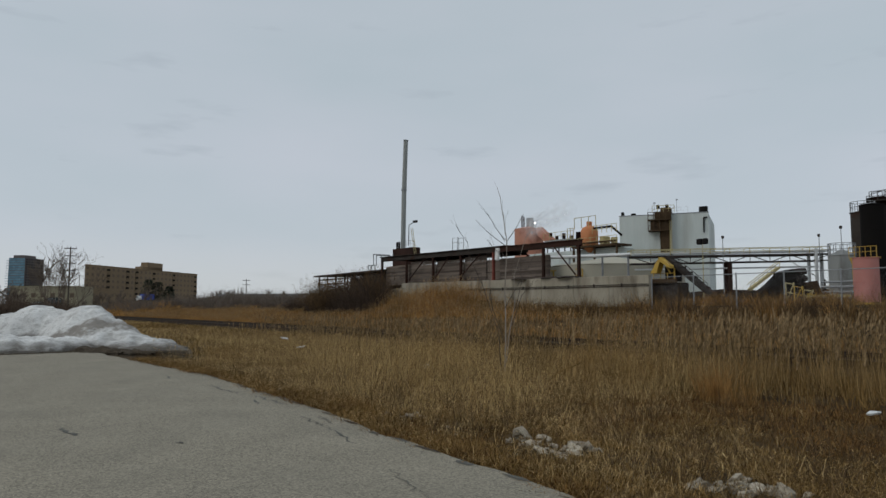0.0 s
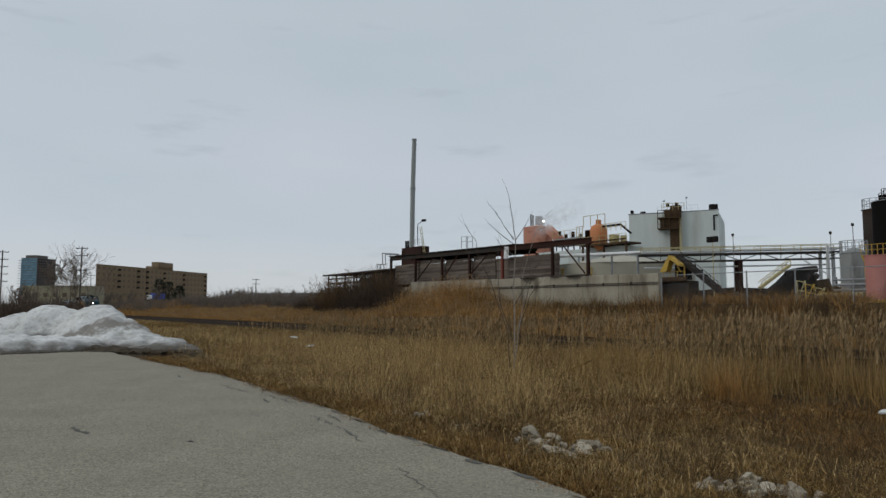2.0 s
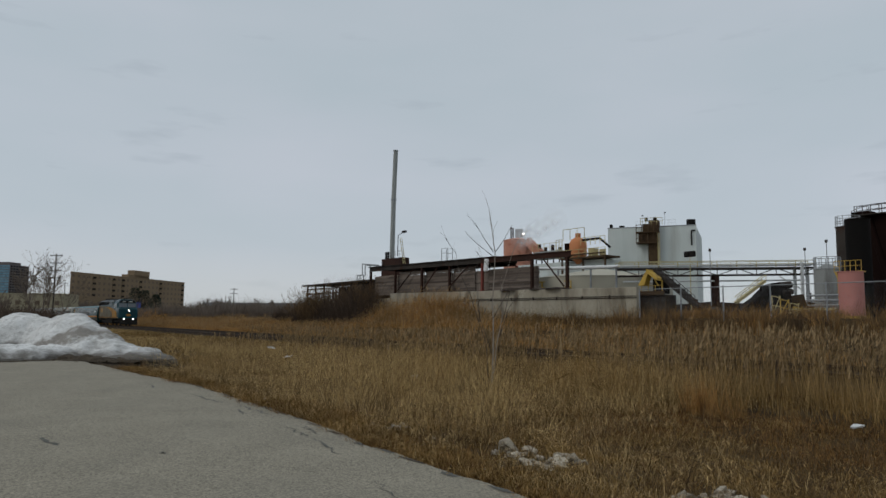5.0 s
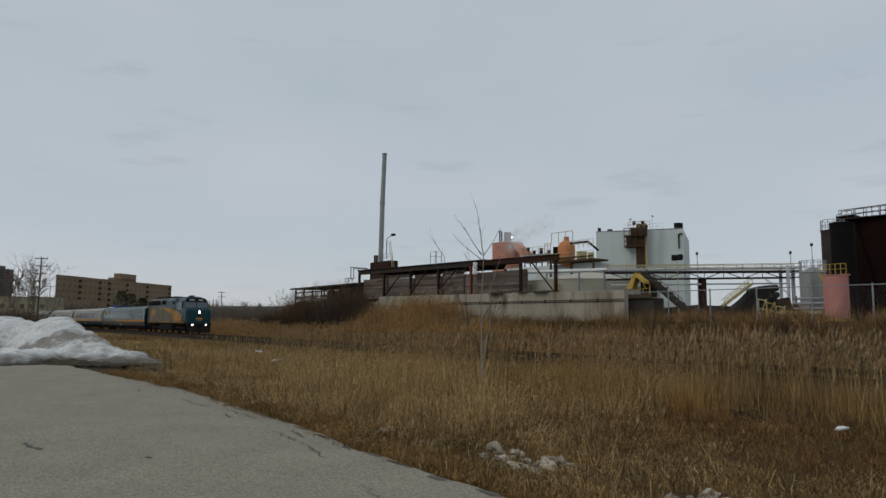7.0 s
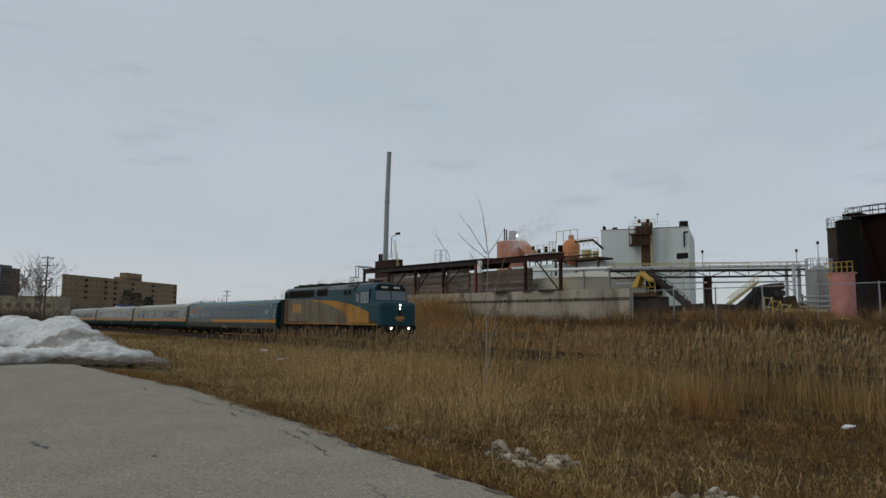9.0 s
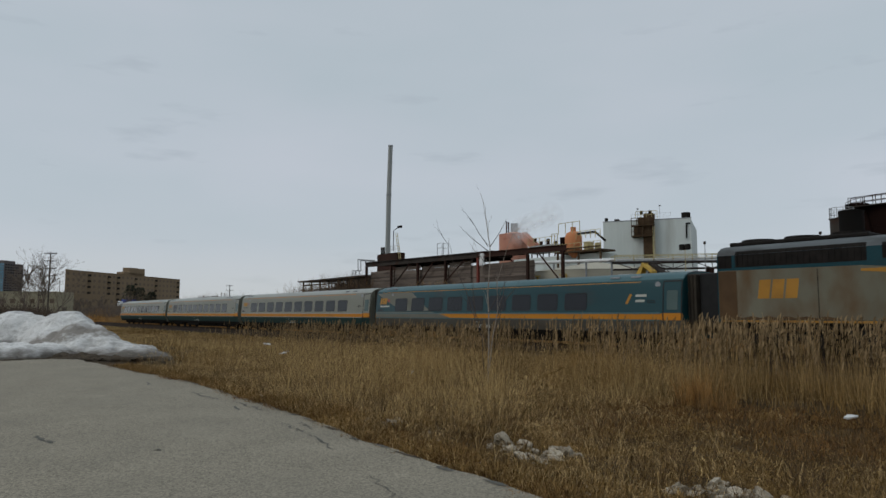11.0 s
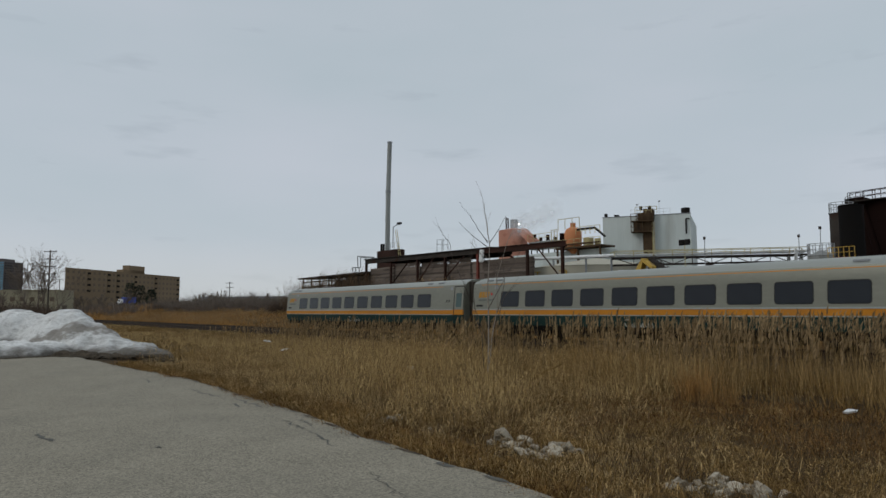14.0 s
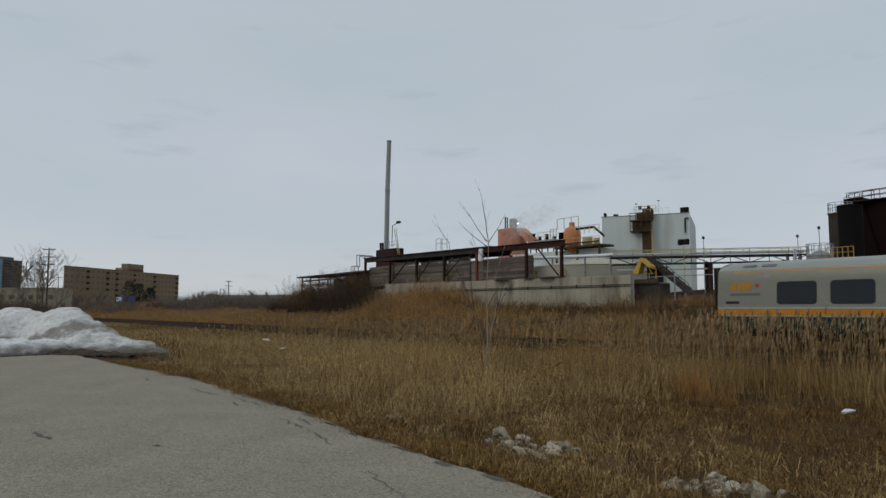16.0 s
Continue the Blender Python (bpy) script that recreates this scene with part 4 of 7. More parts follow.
def sprout(s, rng, p, d, length, r, depth, spread=0.55, n=5, kids=3, least=0.003):
    """A branch that tapers and forks."""
    seg = max(1, min(3, depth))
    for i in range(seg):
        q = p + d * (length / seg)
        s.tube(p, q, r, max(least, r * 0.78), n, cap=False)
        p, r = q, max(least, r * 0.78)
        d = (d + Vector((rng.uniform(-1, 1), rng.uniform(-1, 1), rng.uniform(-0.3, 0.6))) * 0.13).normalized()
        if depth > 0 and i < seg - 1:
            turn = (d + Vector((rng.uniform(-1, 1), rng.uniform(-1, 1), rng.uniform(-0.2, 0.7))) * spread * 1.3).normalized()
            sprout(s, rng, p, turn, length * rng.uniform(0.45, 0.7), max(least, r * 0.6), depth - 1, spread, max(3, n - 1), kids, least)
    if depth > 0:
        for _ in range(kids):
            turn = (d + Vector((rng.uniform(-1, 1), rng.uniform(-1, 1), rng.uniform(-0.25, 0.6))) * spread).normalized()
            sprout(s, rng, p, turn, length * rng.uniform(0.55, 0.8), max(least, r * 0.7), depth - 1, spread, max(3, n - 1), kids, least)


def bare_tree(x, y, height, seed, material=TWIG, label="bare grey winter tree", lean=(0, 0), name="tree", depth=5, spread=0.55, r=0.018, least=0.02):
    z = float(ground_z(x, y))
    t = thing(name, pose(x, y, z - 0.05), label, name.replace("_", " "), "bare trees")
    rng = random.Random(seed)
    trunk, crown = Shape(), Shape()
    d = Vector((lean[0], lean[1], 1)).normalized()
    p = Vector((0, 0, 0))
    base = height * r
    trunk.tube(p, p + d * height * 0.14, base * 1.25, base, 8, cap=False)
    trunk.tube(p + d * height * 0.14, p + d * height * 0.3, base, base * 0.8, 8, cap=False)
    top = p + d * height * 0.3
    part("trunk", trunk, material, t)
    for i in range(3):
        turn = (d + Vector((rng.uniform(-1, 1), rng.uniform(-1, 1), rng.uniform(0, 0.6))) * spread * 0.8).normalized()
        sprout(crown, rng, top, turn, height * 0.27, base * 0.62, depth - 1, spread, 5, 2, least)
    part("crown", crown, material, t)
    return t


def bush(x, y, height, width, seed, material=TWIG, label="leafless dark brown bush", stems=26, z=None):
    t = thing("bush", pose(x, y, (float(ground_z(x, y)) if z is None else z) - 0.05), label, "bush", "leafless bushes")
    rng = random.Random(seed)
    s = Shape()
    for _ in range(stems):
        a, u = rng.uniform(0, math.tau), rng.random() ** 0.5
        p = Vector((math.cos(a), math.sin(a), 0)) * width * 0.42 * u
        d = Vector((math.cos(a) * u * 0.5 + rng.uniform(-0.3, 0.3), math.sin(a) * u * 0.5 + rng.uniform(-0.3, 0.3), 1)).normalized()
        sprout(s, rng, p, d, height * rng.uniform(0.35, 0.55), max(0.014, height * 0.006), 3, 0.6, 3, 2, 0.010)
    part("crown", s, material, t)
    return t


# ---- the train ----
TRACK_Y, RAIL_Z = 27.98, 0.02
HALF = [(1.28, 0.56), (1.46, 0.80), (1.565, 1.10), (1.587, 1.36), (1.59, 1.66), (1.575, 1.80), (1.50, 2.70), (1.445, 3.06), (1.40, 3.19), (1.27, 3.34), (1.02, 3.46), (0.6, 3.545), (0.0, 3.575)]


def side_y(z):
    """Half width of a coach at a height."""
    return float(np.interp(z, [b for _, b in HALF[:9]], [a for a, _ in HALF[:9]]))


def skin(lo, hi, x0, x1, end_pull=0.0, out=0.0):
    """Both sides of a coach's shell between two heights, with thickness inward."""
    pts = [p for p in HALF if lo - 1e-6 <= p[1] <= hi + 1e-6]
    s = Shape()
    for sign in (-1, 1):
        s.loft([[(x, sign * (a + out), b) for a, b in pts] + [(x, sign * (a - 0.04), b) for a, b in reversed(pts)] for x in (x0, x1)])
    return s


def round_rect(x0, x1, z0, z1, r, off, flat=None):
    """A rounded outline on the near side, off metres proud of the shell."""
    pts = []
    for cx, cz, a0 in ((x1 - r, z1 - r, 0), (x0 + r, z1 - r, 90), (x0 + r, z0 + r, 180), (x1 - r, z0 + r, 270)):
        for i in range(4):
            a = radians(a0 + i * 30)
            x, z = cx + r * math.cos(a), cz + r * math.sin(a)
            pts.append((x, -((flat if flat is not None else side_y(z)) + off), z))
    return pts


def side_patch(x0, x1, z0, z1, off, s=None, steps=10):
    """A patch that follows the shell's curve; its ends may be functions of the height."""
    s = s or Shape()
    rows = []
    for i in range(steps + 1):
        z = z0 + (z1 - z0) * i / steps
        a, b = (x0(z) if callable(x0) else x0), (x1(z) if callable(x1) else x1)
        y = -(side_y(z) + off)
        rows.append([(a, y, z), (b, y, z), (b, y + 0.02, z), (a, y + 0.02, z)])
    return s.loft(rows)


def bogie(parent, x, wheel_r=0.42, base=2.6, frame_z=0.55):
    b = Shape()
    for sy in (-1, 1):
        b.box(x - base / 2 - 0.5, x + base / 2 + 0.5, sy * 1.05 - 0.1, sy * 1.05 + 0.1, frame_z - 0.12, frame_z + 0.12, 0.03)
        for dx in (-base / 2, base / 2):
            b.box(x + dx - 0.2, x + dx + 0.2, sy * 1.08 - 0.13, sy * 1.08 + 0.13, wheel_r - 0.18, wheel_r + 0.2, 0.04)
        for dx in (-0.35, 0.35):
            b.tube((x + dx, sy * 1.05, frame_z - 0.3), (x + dx, sy * 1.05, frame_z + 0.3), 0.11, n=8)
    b.box(x - 0.4, x + 0.4, -1.0, 1.0, frame_z - 0.1, frame_z + 0.2, 0.03)
    bg = part("bogie", b, BLACK, parent, "black steel bogie")
    for dx in (-base / 2, base / 2):
        for sy in (-1, 1):
            w = Shape()
            w.tube((x + dx, sy * 0.68, wheel_r), (x + dx, sy * 0.82, wheel_r), wheel_r, n=22)
            w.tube((x + dx, sy * 0.66, wheel_r), (x + dx, sy * 0.69, wheel_r), wheel_r + 0.03, n=22)
            w.tube((x + dx, sy * 0.80, wheel_r), (x + dx, sy * 0.90, wheel_r), 0.13, n=10)
            part("wheel", w, BLACK, bg)


def logo(parent, x, z, w, h, ink, flat=None, leaf=True):
    """The operator's mark as plain slanted bars and a red dot."""
    y = lambda zz: -((flat if flat is not None else side_y(zz)) + 0.008)
    for i, (u, k) in enumerate(((0.0, 0.20), (0.24, 0.16), (0.42, 0.30))):
        s = Shape()
        u0, u1 = x + w * u, x + w * (u + k)
        s.plate([(u0 - 0.04 * w, y(z), z), (u1 - 0.04 * w, y(z), z), (u1 + 0.04 * w, y(z + h), z + h), (u0 + 0.04 * w, y(z + h), z + h)], 0.004)
        part("mark", s, GOLD, parent, "yellow slanted bar of a painted mark")
    if leaf:
        s = Shape()
        cx, cz, r = x + w * 0.9, z + h * 0.55, h * 0.32
        s.plate([(cx + r * (1 if i % 2 else 0.55) * math.cos(i * math.tau / 10), y(cz), cz + r * (1 if i % 2 else 0.55) * math.sin(i * math.tau / 10)) for i in range(10)], 0.004)
        part("red_mark", s, RED, parent, "red leaf-like painted spot")
    s = Shape()
    s.plate([(x, y(z - 0.2), z - 0.2), (x + w, y(z - 0.2), z - 0.2), (x + w, y(z - 0.1), z - 0.1), (x, y(z - 0.1), z - 0.1)], 0.003)
    part("lettering_bar", s, ink, parent)


def words(text, parent, x, z, size, material, flat=None):
    cu = bpy.data.curves.new("wordmark", "FONT")
    cu.body, cu.size, cu.extrude = text, size, 0.002
    tmp = bpy.data.objects.new("wordmark", cu)
    me = bpy.data.meshes.new_from_object(tmp)
    bpy.data.objects.remove(tmp)
    me.materials.append(material)
    tilt = math.degrees(math.atan2(side_y(z) - side_y(z + size * 0.7), size * 0.7))
    ob = part("wordmark", me, material, parent, at=pose(x, -(side_y(z) + 0.012), z, 90 - tilt, 0, 0))
    return ob


def make_coach(name, side_mat, roof_mat, skirt_mat, stripe_mat, label):
    L = 25.05
    c = thing(name, pose(0, TRACK_Y, RAIL_Z), label, "passenger coach", "coaches of the train")
    # The lowest skin is black to imitate the dark gap below the skirt.
    for lo, hi, m, nm in ((0.56, 0.80, BLACK, "dark_gap_skin"), (0.80, 1.36, skirt_mat, "skirt"), (1.36, 1.66, stripe_mat, "waist_stripe"), (1.66, 3.19, side_mat, "side_panel")):
        part(nm, skin(lo, hi, 0.0, L), m, c, smooth=True)
    r = Shape()
    top = HALF[8:]
    full = [(-a, b) for a, b in top] + [(a, b) for a, b in reversed(top[:-1])]
    inner = [(a * 0.97, b - 0.05) for a, b in reversed(full)]
    secs = []
    for x, pull in ((0.0, 0.10), (0.25, 0.02), (0.6, 0.0), (L - 0.6, 0.0), (L - 0.25, 0.02), (L, 0.10)):
        secs.append([(x, a, b - pull * max(0, (b - 3.19) / 0.4)) for a, b in full + inner])
    r.loft(secs)
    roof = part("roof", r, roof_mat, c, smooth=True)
    for x in (1.0, 1.8, 21.0, 22.2):
        for sy in (-1.24, 1.24):
            v = Shape()
            v.box(x, x + 0.55, sy - 0.09, sy + 0.09, 3.30, 3.40, 0.02)
            part("roof_vent", v, GALV, roof)
    for x0 in (0.0, L - 0.06):
        e = Shape()
        ring = [(-a, b) for a, b in HALF] + [(a, b) for a, b in reversed(HALF[:-1])]
        e.plate([(x0 + 0.03, a * 0.985, b - 0.01) for a, b in ring], 0.05)
        part("end_wall", e, side_mat, c)
    for x0, x1 in ((-0.42, 0.0), (L, L + 0.42)):
        g = Shape()
        for i in range(5):
            u0, u1 = x0 + (x1 - x0) * i / 5, x0 + (x1 - x0) * (i + 1) / 5
            q = 0.05 if i % 2 else 0.0
            g.box(u0, u1, -1.12 + q, 1.12 - q, 0.8 + q, 3.36 - q, 0.02)
        part("gangway_bellows", g, BELLOWS, c, "grimy ribbed gangway bellows")
    under = Shape()
    under.box(0.3, L - 0.3, -1.2, 1.2, 0.62, 0.95)
    # Added black box filling the gap below the floor in place of shadow.
    under.box(6.3, 18.7, -0.9, 0.9, 0.22, 0.62, 0.04)
    under.box(7.5, 11.5, -1.15, 1.15, 0.34, 0.62, 0.04)
    under.box(13.0, 17.0, -1.1, 1.1, 0.38, 0.62, 0.04)
    part("underframe_and_shade_filler", under, BLACK, c)
    bogie(c, 3.6)
    bogie(c, L - 3.6)
    gasket, pane = Shape(), Shape()
    gasket.plate(round_rect(0, 1.49, 1.81, 2.68, 0.13, 0.004), 0.02)
    pane.plate(round_rect(0.035, 1.455, 1.845, 2.645, 0.11, 0.008), 0.01)
    gm = pm = None
    flip = pose(L, 0, 0, 0, 0, 180)
    for i in range(10 if side_mat is COACH_SILVER else 9):
        for far in (False, True):
            at = pose(2.46 + i * 1.968, 0, 0)
            w = part("window", gm or gasket, RUBBER, c, at=(flip @ at) if far else at)
            gm = w.data
            p = part("pane", pm or pane, COACH_GLASS, w)
            pm = p.data
    for far in (False, True):
        turn = flip if far else pose(0, 0, 0)
        rim = Shape()
        for q in ((24.06, 24.12, 0.98, 3.12), (24.99, 25.04, 0.98, 3.12), (24.12, 24.99, 3.06, 3.12)):
            side_patch(*q, 0.010, rim)
        d = part("door_frame", rim, RUBBER, c, at=turn)
        dd = part("door", side_patch(24.12, 24.99, 1.68, 3.06, 0.006), side_mat, d)
        part("door_stripe", side_patch(24.12, 24.99, 1.36, 1.67, 0.006), stripe_mat, d)
        dwin = Shape()
        dwin.plate(round_rect(24.28, 24.82, 1.82, 2.68, 0.07, 0.011), 0.008)
        part("door_window", dwin, DOOR_GLASS, dd)
        hatch, plug, lid, pin = Shape(), Shape(), Shape(), Shape()
        hatch.plate(round_rect(23.25, 23.65, 2.13, 2.26, 0.02, 0.006), 0.01)
        part("side_marker", hatch, RUBBER, c, at=turn)
        plug.plate(round_rect(23.29, 23.61, 2.165, 2.225, 0.015, 0.009), 0.01)
        part("marker_plate", plug, side_mat, c, at=turn)
        lid.plate([(23.78 + 0.14 * math.cos(i * math.tau / 14), -(side_y(2.95) + 0.012), 2.95 + 0.14 * math.sin(i * math.tau / 14)) for i in range(14)], 0.01)
        part("speaker_grille", lid, GALV, c, at=turn)
        lid = Shape()
        lid.plate([(2.06 + 0.13 * math.cos(i * math.tau / 14), -(side_y(2.93) + 0.012), 2.93 + 0.13 * math.sin(i * math.tau / 14)) for i in range(14)], 0.01)
        part("speaker_grille", lid, GALV, c, at=turn)
        pin.plate(round_rect(0.35, 0.95, 1.84, 1.94, 0.03, 0.006), 0.01)
        part("grab_step", pin, RUBBER, c, at=turn)
    trim = Shape()
    for sign in (-1, 1):
        trim.loft([[(x, sign * (side_y(z) + o), z) for z, o in ((3.085, 0.004), (3.118, 0.004), (3.118, -0.01), (3.085, -0.01))] for x in (0.7, L - 2.2)])
    part("upper_line", trim, stripe_mat if side_mat is COACH_SILVER else GOLD, c, "thin orange line under the roof")
    ridge = Shape()
    for sign in (-1, 1):
        for z0, z1 in ((1.635, 1.705), (1.335, 1.385)):
            ridge.loft([[(x, sign * (side_y(z) + o), z) for z, o in ((z0, 0.012), (z1, 0.012), (z1, -0.01), (z0, -0.01))] for x in (0.05, 23.95)])
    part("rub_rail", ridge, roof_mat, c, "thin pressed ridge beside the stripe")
    words("Canada", c, 11.0, 0.82, 0.55, PALE)
    return c


def make_locomotive():
    lo = thing("locomotive", pose(0, TRACK_Y, RAIL_Z), "teal, grey and yellow diesel locomotive with lit headlights", "locomotive")
    W = 1.56
    sec = [(-W, 1.30), (-W, 4.02), (-1.48, 4.18), (-1.22, 4.36), (-0.85, 4.44), (0, 4.48), (0.85, 4.44), (1.22, 4.36), (1.48, 4.18), (W, 4.02), (W, 1.30)]
    b = Shape()
    b.loft([[(x, a, z) for a, z in sec if z < 4.1] for x in (0.9, 13.1)])
    body = part("body", b, TEAL, lo)
    b = Shape()
    b.loft([[(x, a, z) for a, z in sec if z > 4.0] for x in (0.9, 13.1)])
    part("roof", b, LOCO_ROOF, lo, "sooty engine roof, its grey standing for reflected sky", smooth=True)
    # cab: full height to the windscreen, low blunt nose before it
    cab = Shape()
    csec = [(-W, 1.30), (-W, 3.70), (-1.47, 3.98), (-1.22, 4.30), (-0.80, 4.46), (0, 4.50), (0.80, 4.46), (1.22, 4.30), (1.47, 3.98), (W, 3.70), (W, 1.30)]
    cab.loft([[(x, a * s, z if z < 2 else 1.30 + (z - 1.30) * q) for a, z in csec] for x, s, q in ((13.1, 1.0, 1.0), (14.9, 1.0, 1.0), (15.25, 0.985, 0.97))])
    cab_part = part("cab", cab, TEAL, lo, smooth=True)
    lid = Shape()
    lid.loft([[(x, a * 1.004, z + 0.006) for a, z in csec if z > 4.2] + [(x, a * 0.98, z - 0.03) for a, z in reversed(csec) if z > 4.2] for x in (13.05, 15.0)])
    part("cab_roof", lid, LOCO_ROOF, cab_part, "sooty cab roof, its grey standing for reflected sky", smooth=True)
    face = Shape()
    face.loft([[(15.2, -1.53, 2.95), (15.2, 1.53, 2.95), (15.2, 1.40, 4.05), (15.2, 1.10, 4.34), (15.2, -1.10, 4.34), (15.2, -1.40, 4.05)], [(15.92, -1.48, 2.95), (15.92, 1.48, 2.95), (15.72, 1.36, 4.02), (15.62, 1.06, 4.30), (15.62, -1.06, 4.30), (15.72, -1.36, 4.02)]])
    part("cab_front", face, TEAL, cab_part)
    slope = lambda z: 15.92 - (z - 2.95) * 0.20 / 1.07 + 0.006
    for y0, y1 in ((-1.36, -0.06), (0.06, 1.36)):
        w = Shape()
        w.plate([(slope(3.12), y0, 3.12), (slope(3.12), y1, 3.12), (slope(3.80), y1 * (0.97 if y1 > 0.5 else 1), 3.80), (slope(3.80), y0 * (0.97 if y0 < -0.5 else 1), 3.80)], 0.02)
        part("windscreen", w, SCREEN, cab_part, "windscreen with sky reflection paled into its colour")
    brow = Shape()
    brow.plate([(slope(3.86) + 0.02, -1.34, 3.86), (slope(3.86) + 0.02, 1.34, 3.86), (15.70, 1.04, 4.28), (15.70, -1.04, 4.28)], 0.06)
    board = part("number_board", brow, BLACK, cab_part, "dark board with painted bars")
    for y0 in (-0.8, 0.25):
        nb = Shape()
        nb.plate([(15.79, y0, 4.0), (15.79, y0 + 0.55, 4.0), (15.755, y0 + 0.55, 4.14), (15.755, y0, 4.14)], 0.01)
        part("lettering_bar", nb, PALE, board)
    nose = Shape()
    plan = [(15.0, -1.55), (16.62, -1.53), (16.88, -1.42), (16.98, -1.2), (17.02, -0.6), (17.02, 0.6), (16.98, 1.2), (16.88, 1.42), (16.62, 1.53), (15.0, 1.55)]
    nose.loft([[(15.0 + (x - 15.0) * k, y * q, z) for x, y in plan] for z, k, q in ((1.30, 1.0, 1.0), (2.72, 1.0, 1.0), (2.90, 0.985, 0.985), (3.00, 0.93, 0.93))])
    nose_part = part("nose", nose, TEAL, lo)
    plate = Shape()
    plate.box(17.0, 17.04, -0.15, 0.15, 2.05, 2.88, 0.01)
    part("light_housing", plate, BLACK, nose_part)
    for z in (2.76, 2.50):
        h = Shape()
        h.tube((17.04, 0, z), (17.07, 0, z), 0.055, n=14)
        part("headlight", h, LAMP_GLOW, nose_part, "lit round headlight")
    h = Shape()
    h.tube((17.04, 0, 2.24), (17.06, 0, 2.24), 0.09, n=14)
    part("marker_light", h, DARK_GLASS, nose_part)
    s = Shape()
    s.box(17.015, 17.03, -0.36, 0.36, 1.72, 1.94)
    s.box(17.015, 17.03, -0.30, 0.30, 1.60, 1.65)
    part("nose_mark", s, GOLD, nose_part, "yellow painted mark on the nose")
    pilot = Shape()
    pilot.box(16.75, 17.05, -1.45, 1.45, 0.98, 1.30, 0.03)
    pilot.plate([(17.25, -1.35, 0.20), (17.25, 1.35, 0.20), (16.95, 1.40, 0.98), (16.95, -1.40, 0.98)], 0.08)
    pilot.box(16.6, 17.3, -0.18, 0.18, 0.75, 1.0, 0.04)
    pilot_part = part("pilot", pilot, BLACK, lo, "black snow plough and coupler")
    for y in (-0.78, 0.78):
        h = Shape()
        h.tube((17.03, y, 1.09), (17.10, y, 1.09), 0.058, n=14)
        part("ditch_light", h, LAMP_GLOW, pilot_part, "lit low headlight")
    # paint panels on both sides
    L = 17.0
    flip = pose(16.0, 0, 0, 0, 0, 180)
    y = -(W + 0.006)

    def panel(name, outline, m, label="", far=True, d=0.0):
        s = Shape()
        s.plate([(a, y - d, z) for a, z in outline], 0.005)
        return part(name, s, m, lo, label)

    def curve(p0, p1, p2, n=10):
        return [((1 - u) ** 2 * p0[0] + 2 * u * (1 - u) * p1[0] + u * u * p2[0], (1 - u) ** 2 * p0[1] + 2 * u * (1 - u) * p1[1] + u * u * p2[1]) for u in (i / n for i in range(n + 1))]

    panel("grey_panel", [(1.0, 1.42), (12.5, 1.42), (12.2, 1.9)] + curve((11.9, 2.2), (10.9, 3.0), (6.4, 3.36)) + [(1.0, 3.40)], LOCO_GREY, "grimy warm grey lower side")
    panel("gold_sweep", curve((6.4, 3.24), (11.6, 3.34), (15.30, 2.24)) + [(15.30, 1.46), (12.4, 1.46)] + curve((12.4, 1.5), (11.9, 2.72), (6.4, 3.16)), LOCO_GOLD, "dusty yellow sweeping band", d=0.004)
    panel("sill_line", [(1.0, 1.31), (16.4, 1.31), (16.4, 1.40), (1.0, 1.40)], LOCO_GOLD, "thin yellow sill line", d=0.002)
    panel("end_post", [(0.95, 1.42), (1.75, 1.42), (1.75, 3.38), (0.95, 3.38)], RUST_RED, "rust-stained corner door", d=0.004)
    for x0, x1, z0, z1 in ((1.0, 5.6, 1.42, 1.55), (12.6, 15.2, 1.42, 1.74), (15.3, 16.2, 1.42, 1.72)):
        teeth = [(x0 + (x1 - x0) * i / 24, z0 + (z1 - z0) * (0.35 + 0.65 * abs(math.sin(i * 2.3 + x0)))) for i in range(25)]
        panel("grime", [(x0, z0)] + [(x1, z0)] + teeth[::-1], RUST_RED, "brown road grime along the sill", d=0.0075)
    for x0, x1, z0, z1, nm in ((1.7, 6.6, 3.52, 4.015, "grille"), (7.1, 8.95, 3.57, 4.015, "fan_grille"), (11.6, 12.05, 3.56, 3.92, "vent_window"), (12.25, 12.7, 3.56, 3.92, "vent_window"), (0.95, 1.55, 3.50, 4.015, "grille"), (1.7, 6.6, 4.03, 4.17, "upper_grille"), (7.1, 8.95, 4.03, 4.13, "upper_grille"), (11.9, 12.9, 4.20, 4.34, "roof_hatch")):
        g = Shape()
        lean = lambda z: -(np.interp(z, (4.02, 4.18, 4.36), (W, 1.48, 1.22)) + 0.012)
        g.plate([(x0, lean(z0), z0), (x1, lean(z0), z0), (x1, lean(z1), z1), (x0, lean(z1), z1)], 0.01)
        gr = part(nm, g, BLACK, lo, "black louvred grille")
        for i in range(int((x1 - x0) / 0.22)):
            q = Shape()
            x = x0 + 0.1 + i * 0.22
            q.bar((x, lean(z0 + 0.03) - 0.012, z0 + 0.03), (x, lean(z1 - 0.03) - 0.012, z1 - 0.03), 0.03)
            part("slat", q, BLACK, gr)
    for x in (4.9, 7.6, 9.6, 10.9, 11.8, 12.6, 13.2):
        panel("door_seam", [(x, 1.45), (x + 0.03, 1.45), (x + 0.03, 3.3), (x, 3.3)], BLACK, d=0.0065)
    panel("cab_door", [(13.35, 1.46), (14.0, 1.46), (14.0, 2.62), (13.35, 2.74)], LOCO_GOLD, "dirty yellow lower cab door", d=0.0085)
    panel("cab_door_upper", [(13.35, 2.76), (14.0, 2.64), (14.0, 3.72), (13.35, 3.72)], TEAL, d=0.009)
